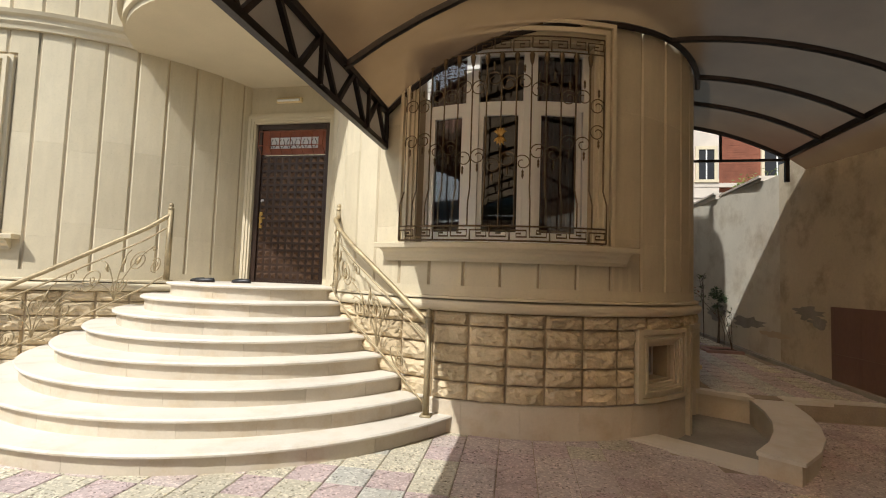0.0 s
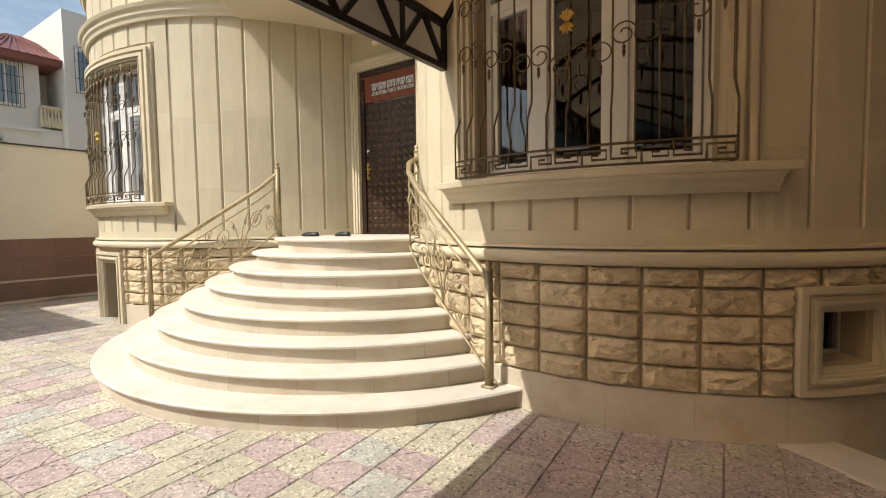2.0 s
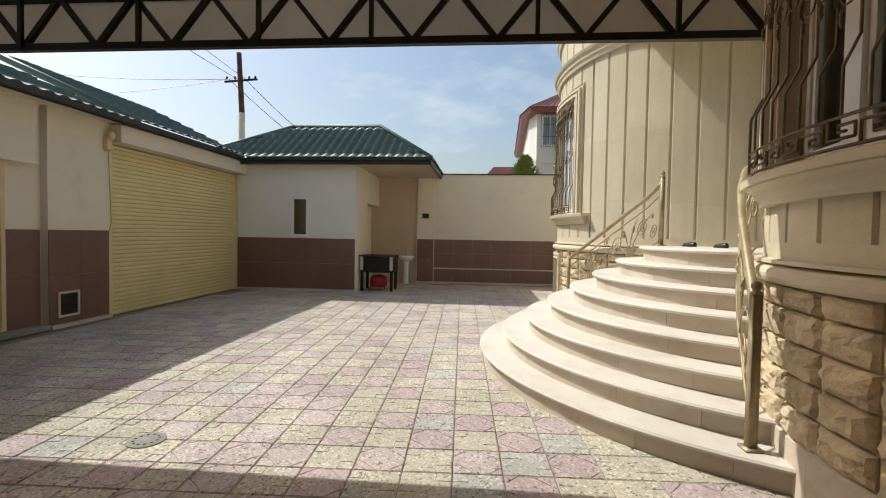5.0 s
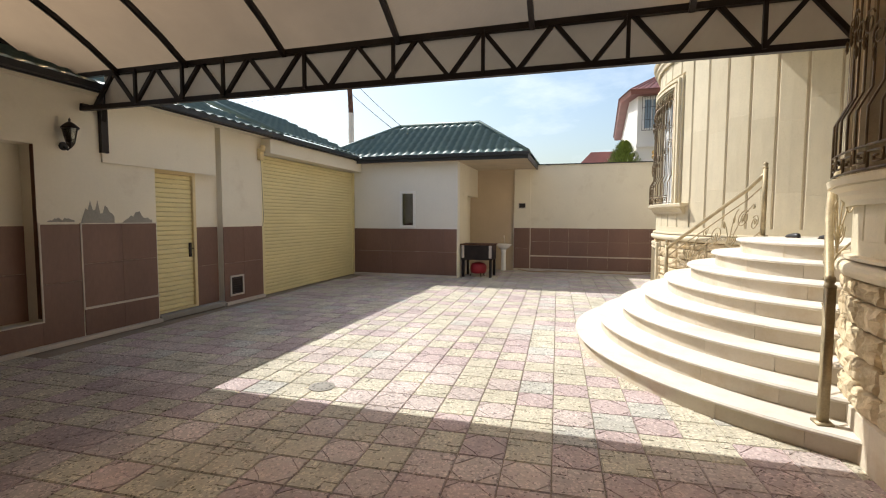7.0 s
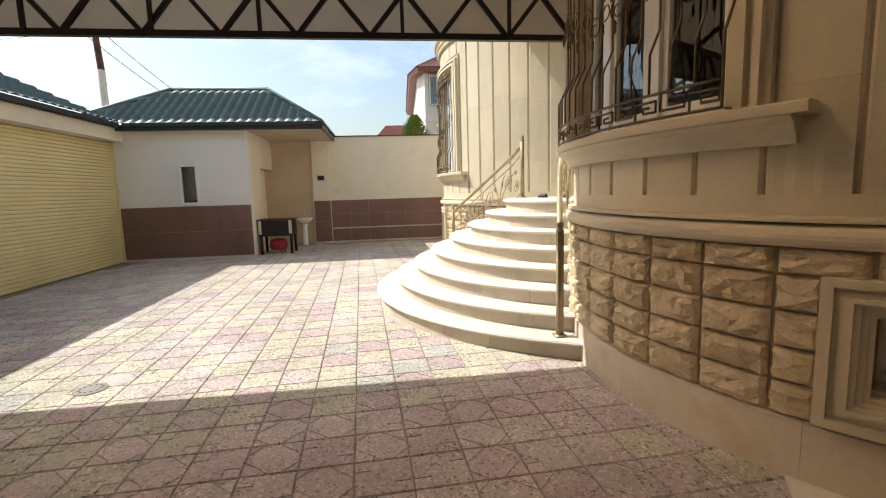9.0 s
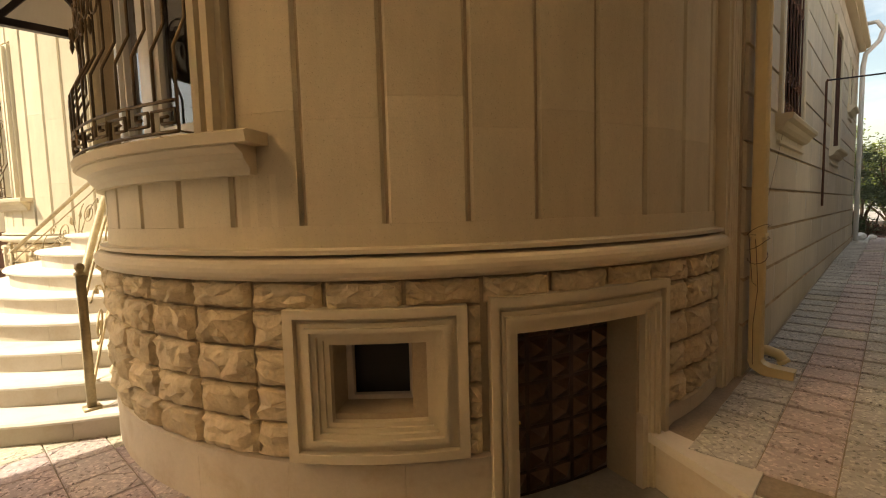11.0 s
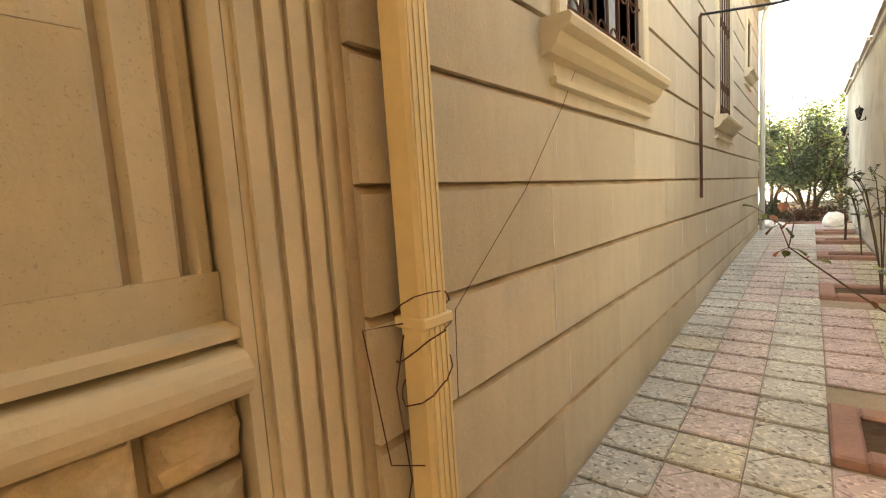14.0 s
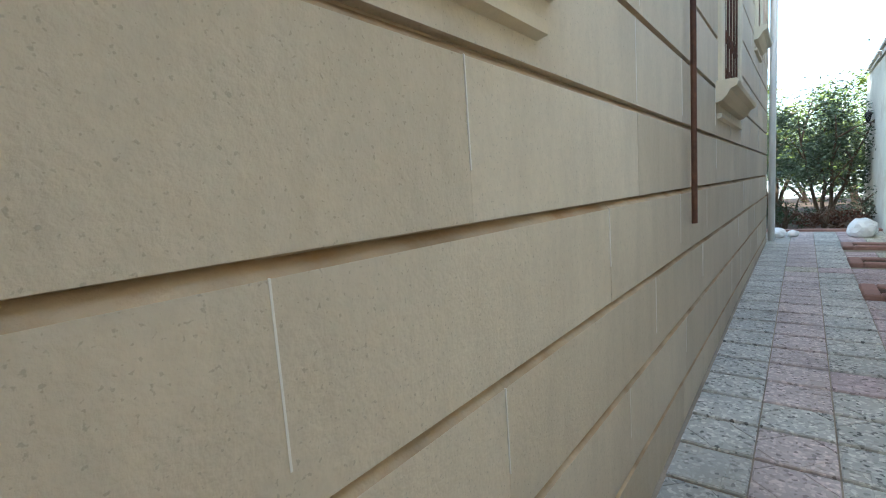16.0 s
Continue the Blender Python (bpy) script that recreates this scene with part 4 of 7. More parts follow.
def cpart(name, bm, mat, smooth=False):
    for v in bm.verts:
        v.co -= Vector((CX0, 0, 0))
    return part(name, bm, mat, canopy, smooth=smooth)


bm = B()
Y0, Y1 = -3.78, 4.86
ZB = 3.15
for x in (CX0,):
    bar(bm, (x, Y0, ZB), (x, Y1, ZB), 0.06, 0.06)
    bar(bm, (x, Y0, CZ), (x, Y1, CZ), 0.06, 0.06)
cpart("chord", bm, m_iron)
for i in range(12):
    y1, y0 = Y1 - 0.70 * i, Y1 - 0.70 * (i + 1)
    ym = (y0 + y1) / 2
    for p, q in (((CX0, y0, ZB), (CX0, ym, CZ)), ((CX0, ym, CZ), (CX0, y1, ZB))):
        bm = B()
        bar(bm, p, q, 0.042)
        cpart("diagonal", bm, m_iron)
for y in (-2.80, -2.05, -1.44, -0.33, 0.75, 1.72, 3.08, 4.17):
    bm = B()
    bar(bm, (CX0 + 0.03, y, ZB), (CX0 + 0.03, y, CZ), 0.035)
    cpart("upright", bm, m_iron)
bm = B()
bar(bm, (CX0, Y1, ZB), (CX0, Y1, CZ), 0.05)
cpart("upright", bm, m_iron)
RIBS = [-4.3, -3.1, -2.0, -0.6, 0.8, 2.2, 3.6]
for y in RIBS:
    bm = B()
    xs = [CX0 + (CX1 - CX0) * i / 16 for i in range(17)]
    for a, b in zip(xs, xs[1:]):
        bar(bm, (a, y, vault(a) - 0.03), (b, y, vault(b) - 0.03), 0.052, 0.052)
    cpart("rib", bm, m_iron)


def bay_x(y, d=0.03):
    """Where the right tower's face stands at y, on its lane side."""
    return min((BR.p(q, 0, d) for q in range(0, 93)), key=lambda p: abs(p.y - y)).x


for y in (5.3, 6.3, 7.2, 8.2):
    bm = B()
    x0 = bay_x(y) if y < 7.5 else SIDE_X + 0.02
    xs = [x0 + (CX1 - x0) * i / 10 for i in range(11)]
    for a, b in zip(xs, xs[1:]):
        bar(bm, (a, y, vault(a) - 0.03), (b, y, vault(b) - 0.03), 0.052, 0.052)
    cpart("rib", bm, m_iron)
bm = B()
bar(bm, (SIDE_X, 8.2, CZ + 0.19), (CX1, 8.2, CZ + 0.19), 0.04)
bar(bm, (3.1, 8.2, CZ + 0.19), (3.1, 8.2, vault(3.1)), 0.035)
bar(bm, (CX1, -3.4, CZ + 0.25), (CX1, 8.25, CZ + 0.25), 0.08)
bar(bm, (CX1, 8.2, CZ + 0.25), (CX1, 8.2, 3.4), 0.06)
cpart("side_beam", bm, m_iron)
# the tube that follows the tower
bm = B()
pts = []
for i in range(25):
    a = -26 + (72 + 26) * i / 24
    p = BR.p(a, 0, 0.05)
    pts.append((p.x, p.y, vault(p.x) - 0.03))
tube(bm, pts, 0.035, 6)
cpart("tower_tube", bm, m_iron)
bm = B()
nx = 28
cols = []
for i in range(nx + 1):
    x = CX0 - 0.05 + (CX1 + 0.5 - CX0) * i / nx
    # up to where the sheet meets the tower
    dx = x - BR.cx
    if abs(dx) < BR.r + 0.03:
        yend = min((BR.p(q, 0, 0.01) for q in range(-90, 91)), key=lambda p: abs(p.x - x)).y
    else:
        yend = 8.25
    if x > 2.36:
        yend = 8.25
    cols.append([(x, -4.4 + (yend + 4.4) * j / 10, vault(x) + 0.012) for j in range(11)])
loft(bm, cols, closed_ring=False)
cpart("roof_sheet", bm, m_sheet, True)
# the flat sheet that backs the front truss
for j in range(6):
    bm = B()
    y0, y1 = -3.4 + j * 1.377, -3.4 + (j + 1) * 1.377
    box(bm, CX0 - 0.045, CX0 - 0.037, y0, y1, ZB + 0.03, CZ)
    cpart("front_sheet", bm, m_front)

# ---- ground ----
bm = B()
v = [bm.verts.new(p) for p in ((-300, -300, -0.12), (300, -300, -0.12), (300, 300, -0.12), (-300, 300, -0.12))]
bm.faces.new(v)
setting("ground", bm, m_concrete, "bare ground round the house", "ground")


LANE = ((6.5, 0.22), (9.4, 0.315), (12.0, 0.42), (15.0, 0.52), (19.0, 0.58))


def lane_z(y):
    for (a, za), (b, zb_) in zip(LANE, LANE[1:]):
        if y <= b:
            return za + (zb_ - za) * max(0.0, (y - a) / (b - a))
    return LANE[-1][1]


STEP_Y = 6.45
bm = B()
# the yard's bed, with a gap for the sunken well beside the tower
box(bm, -12.6, 1.05, -4.6, 7.6, -0.1, -0.014)
box(bm, 1.05, 3.15, -4.6, 4.1, -0.1, -0.014)
box(bm, 3.15, 5.2, -4.6, STEP_Y, -0.1, -0.014)
loft(bm, [[(x, y, -0.1) for x, y in ring] + [] for ring in [[(1.05, 4.1), (2.1, 4.1), (2.05, 4.26), (1.05, 4.96)]]] +
         [[(x, y, -0.014) for x, y in [(1.05, 4.1), (2.1, 4.1), (2.05, 4.26), (1.05, 4.96)]]])
loft(bm, [[(x, y, z) for x, y in [(2.1, 4.1), (3.15, 4.1), (3.15, STEP_Y), (3.0, STEP_Y), (2.78, 5.6), (2.45, 4.9)]] for z in (-0.1, -0.014)])
loft(bm, [[(x, y, -0.1), (5.2, y, -0.1), (5.2, y, lane_z(y) - 0.014), (x, y, lane_z(y) - 0.014)] for x, y in ((2.84, STEP_Y), (2.30, 6.75)) + tuple((2.30, q) for q in ( 9.4, 12.0, 15.0, 19.0, 20.8))])
floor = setting("pavement", bm, m_mortar, "pink, yellow and grey patterned paving tiles", "pavement")

# the sunken well in front of the low door, with its curved curb
well = thing("sunken_well", "small sunken entry well of cream stone with a curved curb", "steps", at=(2.2, 5.4, 0))


def wpart(name, bm, mat):
    for v in bm.verts:
        v.co -= Vector((2.2, 5.4, 0))
    return part(name, bm, mat, well)


bm = B()
box(bm, 0.9, 3.2, 4.0, 6.7, -0.34, -0.28)
wpart("well_floor", bm, m_plinth)
bm = B()
loft(bm, [[(x, y, z) for x, y in ((0.98, 4.96), (1.98, 4.28), (2.22, 4.60), (1.28, 5.24))] for z in (-0.3, 0.012)])
wpart("entry_slab", bm, m_step)
bm = B()
loft(bm, [[(x, y, z) for x, y in ((1.28, 5.24), (2.22, 4.60), (2.36, 4.82), (1.5, 5.4))] for z in (-0.3, -0.13)])
wpart("entry_slab", bm, m_step)
INNER = [(2.0, 4.30), (2.24, 4.62), (2.44, 4.98), (2.6, 5.36), (2.72, 5.8), (2.78, 6.2), (2.80, 6.45)]
OUTER = [(2.24, 4.10), (2.54, 4.46), (2.80, 4.88), (2.98, 5.30), (3.12, 5.76), (3.2, 6.18), (3.24, 6.45)]
bm = B()
loft(bm, [[(a[0], a[1], -0.3), (b[0], b[1], -0.3), (b[0], b[1], 0.165), (a[0], a[1], 0.165)] for a, b in zip(INNER, OUTER)])
wpart("curb_wall", bm, m_plinth)
bm = B()
loft(bm, [[(a[0] - 0.02, a[1] - 0.01, 0.166), (b[0] + 0.02, b[1] - 0.02, 0.166), (b[0] + 0.02, b[1] - 0.02, 0.20), (a[0] - 0.02, a[1] - 0.01, 0.20)] for a, b in zip(INNER, OUTER)])
wpart("curb_slab", bm, m_step)
bm = B()
loft(bm, [[(x, y, z) for x, y in ((2.24, 6.68), (2.83, 6.36), (2.83, 6.64), (2.3, 6.80))] for z in (0.17, 0.225)])
loft(bm, [[(x, y, z) for x, y in ((3.2, 6.42), (4.7, 6.5), (4.7, 6.7), (3.2, 6.62))] for z in (0.17, 0.225)])
wpart("step_nosing", bm, m_step)
bm = B()
loft(bm, [[(x, y, z) for x, y in ((2.22, 6.74), (2.83, 6.41), (2.83, 6.46), (2.26, 6.79))] for z in (-0.3, 0.168)])
box(bm, 3.2, 4.7, 6.52, 6.56, -0.1, 0.168)
wpart("step_face", bm, m_plinth)

# lane boundary wall
bm = B()
lw = [(5.0, -4.3), (4.75, 3.0), (4.35, 9.0), (4.15, 13.0), (4.05, 24.0)]
for (x0, y0), (x1, y1) in zip(lw, lw[1:]):
    h0, h1 = (3.88, 3.88) if y0 < 9 else (3.70, 3.70)
    loft(bm, [[(x0, y0, -0.2), (x0 + 0.3, y0, -0.2), (x0 + 0.3, y0, h0), (x0, y0, h0)], [(x1, y1, -0.2), (x1 + 0.3, y1, -0.2), (x1 + 0.3, y1, h1), (x1, y1, h1)]])
    if x0 == 4.75:
        setting("wall_east_yard", bm, m_worn, "stained and worn plaster wall beside the canopy", "wall")
        bm = B()
m_lane_wall = surface("aged_lane_plaster", (0.66, 0.61, 0.51), 0.9, 0.6, 0.14, 25, 0.06, 0.35, 45, stain=((0.66, 0.60, 0.52), 1.4, 0.5, 0.75))
wall_east = setting("wall_east", bm, m_lane_wall, "worn cream plastered boundary wall along the lane", "wall")

# ---- ironwork on the windows ----
def greek_key(bm, P, s0, s1, z0, z1, n, r=0.008):
    """A Greek key band between two rails; P(s, z) gives a place."""
    w = (s1 - s0) / n
    h = z1 - z0
    for z in (z0, z1):
        tube(bm, [P(s0 + (s1 - s0) * i / 24, z) for i in range(25)], r, 4)
    for i in range(n):
        a = s0 + w * i
        key = [(0.08, 0.0), (0.08, 0.72), (0.92, 0.72), (0.92, 0.28), (0.42, 0.28), (0.42, 0.5), (0.66, 0.5)]
        if i % 2:
            key = [(u, 1 - v) for u, v in key]
        tube(bm, [P(a + u * w, z0 + v * h) for u, v in key], r, 4)


def scroll(bm, P, s, z, r, turn0, turns, hand_, bar_r, k=1.0):
    """A round scroll that curls inwards from an outer radius; k turns metres into units of s."""
    pts = []
    n = int(14 * turns)
    for i in range(n + 1):
        f = i / n
        a = turn0 + hand_ * 2 * math.pi * turns * f
        rr = r * (1 - 0.72 * f ** 1.6)
        cx = s
        pts.append(P(cx + k * rr * math.cos(a), z + rr * math.sin(a)))
    tube(bm, pts, bar_r, 5)


def leaf_drop(bm, p, size):
    p = Vector(p)
    lathe(bm, [(0.002, -size), (size * 0.28, -size * 0.3), (size * 0.2, size * 0.2), (size * 0.3, size * 0.5), (0.003, size)], p, 5)


def iron_grille(bay, win, flowers=True):
    g = thing("window_grille", "bronze-painted wrought-iron window grille with bellied bars and Greek key bands", "window grille",
              group="round window grilles", at=bay.p(sum(win) / 2, Z_SILL))
    deg = 180 / math.pi / bay.r

    def own(name, bm, mat=m_grille, label=""):
        for v in bm.verts:
            v.co -= g.location
        return part(name, bm, mat, g, label, smooth=True)
    a0, a1 = win[0] - 2.2, win[1] + 1.2
    zb, zt = Z_SILL + 0.02, Z_HEAD + 0.02

    def P(d):
        return lambda s, z: bay.p(s, z, d)
    bm = B()
    greek_key(bm, P(0.155), a0, a1, zb, zb + 0.15, 11, 0.0095)
    own("lower_key_band", bm)
    bm = B()
    greek_key(bm, P(0.08), a0, a1, zt - 0.17, zt, 11)
    own("upper_key_band", bm)
    for a in (a0, a1):
        bm = B()
        tube(bm, [bay.p(a, zb, 0.0), bay.p(a, zb, 0.155), bay.p(a, zb + 0.40, 0.155), bay.p(a, zb + 0.56, 0.08), bay.p(a, zt, 0.08)], 0.010, 4)
        own("end_bar", bm)
    n = 14
    rnd = random.Random(2)
    for i in range(1, n):
        a = a0 + (a1 - a0) * i / n
        bm = B()
        tube(bm, [bay.p(a, zb + 0.15, 0.155), bay.p(a, zb + 0.40, 0.155), bay.p(a, zb + 0.56, 0.08), bay.p(a, zt - 0.36, 0.08), bay.p(a, zt - 0.17, 0.08)], 0.0085, 5)
        own("bar", bm)
        bm = B()
        lathe(bm, [(0.006, -0.14), (0.018, -0.11), (0.024, -0.07), (0.03, -0.02), (0.018, 0.0), (0.012, 0.01)], bay.p(a, zt - 0.18, 0.08), 8)
        own("spear_cup", bm)
    c = (a0 + a1) / 2
    # an arc of paired scrolls that sags to the middle
    for i in range(14):
        f = (i + 0.5) / 14
        a = a0 + (a1 - a0) * f
        z = zb + 0.78 + 0.36 * abs(2 * f - 1) ** 1.3 + (0.07 if i % 2 else 0)
        zz = zt - 0.45 - 0.28 * (1 - abs(2 * f - 1)) ** 1.2 * 0 - (0.26 * abs(2 * f - 1)) - (0.05 if i % 2 else 0)
        for q, zc in ((0, z), (1, zz)):
            bm = B()
            scroll(bm, P(0.092), a, zc, 0.085, math.pi * (0.15 if i % 2 else 1.15) , 1.35, 1 if i % 2 else -1, 0.006, deg)
            leaf_drop(bm, bay.p(a, zc + (-0.13 if q == 0 else 0.13), 0.115), 0.05)
            own("scroll", bm)
    if flowers:
        bm = B()
        for sgn in (1, -1):
            for k in range(5):
                t = math.pi / 2 * sgn + (k - 2) * 0.5
                tube(bm, [bay.p(c, 3.12, 0.12), bay.p(c + deg * 0.05 * math.cos(t), 3.12 + 0.05 * math.sin(t) + 0.02 * sgn, 0.145), bay.p(c + deg * 0.075 * math.cos(t), 3.12 + 0.10 * math.sin(t), 0.12)], [0.010, 0.018, 0.004], 5)
        own("gilded_flower", bm, m_brass, "gilded iron flower")
    return g


iron_grille(BR, WIN_R)
iron_grille(BL, WIN_L)

# ---- entrance door ----
door = thing("door_1", "closed dark brown studded steel entrance door with a reddish transom", "door", kind="structure", at=(DOOR_X0, DOOR_Y, PLAT))


def dpart(name, bm, mat, label="", parent=None, smooth=False):
    for v in bm.verts:
        v.co -= door.location
    return part(name, bm, mat, parent or door, label, smooth)


dx0, dx1, dy = DOOR_X0 + 0.002, DOOR_X1 - 0.002, DOOR_Y + 0.06
bm = B()
box(bm, dx0, dx0 + 0.09, dy - 0.02, dy + 0.08, PLAT, DOOR_Z - 0.002, 0.004)
box(bm, dx1 - 0.09, dx1, dy - 0.02, dy + 0.08, PLAT, DOOR_Z - 0.002, 0.004)
box(bm, dx0 + 0.09, dx1 - 0.09, dy - 0.02, dy + 0.08, DOOR_Z - 0.09, DOOR_Z - 0.002, 0.004)
box(bm, dx0 + 0.09, dx1 - 0.09, dy - 0.02, dy + 0.08, PLAT, PLAT + 0.03)
dpart("door_frame", bm, m_door)
bm = B()
lx0, lx1 = dx0 + 0.095, dx1 - 0.095
box(bm, lx0, lx1, dy + 0.01, dy + 0.05, PLAT + 0.035, 3.62)
dpart("door_leaf", bm, m_door)
cols, rows = 9, 17
me_stud = None
cw, rh = (lx1 - lx0) / cols, (3.60 - PLAT - 0.05) / rows
for r_ in range(rows):
    for c_ in range(cols):
        if me_stud is None:
            bm = B()
            w = cw * 0.34
            vs = [bm.verts.new(p) for p in ((-w, 0, -w * 0.9), (w, 0, -w * 0.9), (w, 0, w * 1.1), (-w, 0, w * 1.1))]
            tp = bm.verts.new((0, -0.035, w * 0.3))
            for q in range(4):
                bm.faces.new((vs[q], vs[(q + 1) % 4], tp))
            bmesh.ops.scale(bm, vec=(1, 1, 1), verts=bm.verts)
            ob = part("stud", bm, m_door_stud, door)
            me_stud = ob.data
        else:
            ob = new("stud", me_stud)
            ob.parent = door
        ob.location = Vector((lx0 + cw * (c_ + 0.5), dy + 0.009, PLAT + 0.05 + rh * (r_ + 0.5))) - door.location
bm = B()
tz0, tz1 = 3.64, DOOR_Z - 0.10
box(bm, lx0, lx1, dy - 0.0, dy + 0.05, tz0, tz0 + 0.10)
box(bm, lx0, lx1, dy - 0.0, dy + 0.05, tz1 - 0.12, tz1)
box(bm, lx0, lx0 + 0.14, dy - 0.0, dy + 0.05, tz0 + 0.10, tz1 - 0.12)
box(bm, lx1 - 0.14, lx1, dy - 0.0, dy + 0.05, tz0 + 0.10, tz1 - 0.12)
dpart("transom_panel", bm, m_wood_red, "reddish-brown metal transom")
bm = B()
box(bm, lx0 + 0.14, lx1 - 0.14, dy + 0.02, dy + 0.03, tz0 + 0.10, tz1 - 0.12)
dpart("transom_light", bm, m_curtain_w, "pale frosted transom glass")
bm = B()
for k in range(6):
    x = lx0 + 0.14 + (lx1 - lx0 - 0.28) * (k + 0.5) / 6
    for sgn in (-1, 1):
        pts = [(x + sgn * (0.01 + 0.045 * math.sin(q * 0.5)), dy - 0.005, tz0 + 0.11 + 0.15 * q / 6) for q in range(7)]
        tube(bm, pts, 0.006, 4)
dpart("transom_scrollwork", bm, m_iron)
bm = B()
for k in range(7):
    x = lx0 + (lx1 - lx0) * k / 6
    tube(bm, [(x, dy - 0.0, tz1 - 0.02), (x, dy - 0.11, tz1 - 0.05), (x, dy - 0.13, tz0 + 0.12), (x, dy - 0.03, tz0 - 0.01)], 0.008, 4)
for yy, z in ((dy - 0.11, tz1 - 0.05), (dy - 0.13, tz0 + 0.12)):
    tube(bm, [(lx0, yy, z), (lx1, yy, z)], 0.008, 4)
dpart("transom_grille", bm, m_wood_red)
bm = B()
box(bm, lx0 + 0.02, lx0 + 0.075, dy - 0.012, dy + 0.01, PLAT + 0.92, PLAT + 1.20, 0.004)
tube(bm, [(lx0 + 0.048, dy, PLAT + 1.09), (lx0 + 0.048, dy - 0.06, PLAT + 1.09), (lx0 + 0.16, dy - 0.06, PLAT + 1.09)], 0.010, 6)
dpart("door_handle", bm, m_brass, "worn brass lever handle and plate")
bm = B()
box(bm, lx0 + 0.03, lx0 + 0.08, dy - 0.01, dy + 0.01, PLAT + 1.37, PLAT + 1.42, 0.003)
dpart("lock_cover", bm, m_white, "small pale lock cover")

lamp = thing("wall_lamp", "short cream tube lamp above the entrance door", "wall lamp", at=(-4.12, DOOR_Y, 4.55))
bm = B()
box(bm, -0.24, 0.24, -0.05, 0.0, -0.045, 0.045, 0.012)
part("housing", bm, m_pipe, lamp)
bm = B()
tube(bm, [(-0.2, -0.065, -0.01), (0.2, -0.065, -0.01)], 0.022, 8)
part("tube", bm, m_white, lamp)

# ---- stair rails ----
def stair_rail(side):
    pts_plan = []
    if side > 0:
        ctrl = [(-1.03, 4.45, 0.18), (-1.42, 4.60, 0.50), (-1.80, 4.75, 0.80), (-2.12, 4.90, 1.04), (-2.36, 5.06, 1.24), (-2.51, 5.26, 1.38), (-2.57, 5.50, 1.46)]
        lab = "curved gold-painted wrought-iron stair rail beside the tower wall"
    else:
        ctrl = [(-6.95, 4.34, 0.18), (-6.62, 4.50, 0.42), (-6.28, 4.68, 0.65), (-5.95, 4.85, 0.88), (-5.62, 5.02, 1.10), (-5.30, 5.20, 1.32), (-5.05, 5.33, 1.44)]
        lab = "straight gold-painted wrought-iron stair rail along the steps"
    C = [Vector(c) for c in ctrl]
    rail = thing("stair_rail", lab, "stair railing", "rails of the entrance stairs", at=C[0])

    def own(name, bm, label=""):
        for v in bm.verts:
            v.co -= rail.location
        return part(name, bm, m_gold, rail, label, smooth=True)

    def S(u, h):
        u = min(max(u, 0.0), 1.0)
        f = u * (len(C) - 1)
        i = min(int(f), len(C) - 2)
        p = C[i].lerp(C[i + 1], f - i)
        base = C[0].lerp(C[-1], u).z if side < 0 else p.z
        return Vector((p.x, p.y, base + 0.10 + h))
    top = 0.84
    bm = B()
    n = 28
    tube(bm, [S(i / n, top) for i in range(n + 1)], 0.030, 10)
    own("handrail", bm)
    for h in (0.0, top - 0.16):
        bm = B()
        tube(bm, [S(i / n, h) for i in range(n + 1)], 0.012, 4)
        own("rail_bar", bm)
    for u, h1 in ((0.0, 1.02), (1.0, 1.02)):
        bm = B()
        p = C[0] if u == 0 else C[-1]
        box(bm, p.x - 0.028, p.x + 0.028, p.y - 0.028, p.y + 0.028, p.z, p.z + h1)
        lathe(bm, [(0.04, 0.0), (0.04, 0.015), (0.022, 0.025), (0.034, 0.05), (0.03, 0.075), (0.008, 0.09)], (p.x, p.y, p.z + h1), 10)
        box(bm, p.x - 0.055, p.x + 0.055, p.y - 0.055, p.y + 0.055, p.z, p.z + 0.018)
        own("post", bm)
    L = sum((b - a).length for a, b in zip(C, C[1:]))
    k = 1.0 / L
    H = top - 0.16
    # scrolls: (u, h, radius, start angle, turns, direction)
    for (u, h, r, t0, tn, dr) in ((0.16, 0.15, 0.11, 3.4, 1.5, 1), (0.30, 0.42, 0.13, 4.0, 1.6, -1), (0.42, 0.20, 0.12, 0.4, 1.5, 1), (0.55, 0.45, 0.14, 3.3, 1.6, 1),
                                  (0.70, 0.20, 0.11, 0.2, 1.5, -1), (0.80, 0.42, 0.12, 0.5, 1.6, 1), (0.91, 0.22, 0.10, 2.0, 1.5, -1), (0.45, 0.62, 0.07, 0, 1.3, 1)):
        bm = B()
        scroll(bm, S, u, h, r, t0, tn, dr, 0.0085, k)
        leaf_drop(bm, S(u, h), 0.035)
        own("scroll", bm)
    # long stems that fan from low points
    for u0, fan in ((0.28, ((-0.20, 0.50), (-0.10, 0.62), (0.10, 0.60), (0.20, 0.40))), (0.68, ((-0.22, 0.45), (-0.08, 0.62), (0.08, 0.60), (0.22, 0.50)))):
        for du, hh in fan:
            bm = B()
            tube(bm, [S(u0 + du * (q / 6) ** 1.5, 0.02 + hh * math.sin(q / 6 * math.pi / 2)) for q in range(7)], 0.008, 5)
            own("stem", bm)
            bm = B()
            c0 = S(u0 + du * 0.5, 0.02 + hh * 0.7)
            c1 = S(u0 + du * 0.62, 0.02 + hh * 0.86)
            tube(bm, [c0, c0.lerp(c1, 0.5) + Vector((0, -0.01, 0)), c1 + Vector((0.01, 0, 0.04))], [0.006, 0.022, 0.003], 5)
            own("leaf", bm)
    bm = B()
    c = S(0.9, 0.48)
    for q in range(6):
        t = q * math.pi / 3
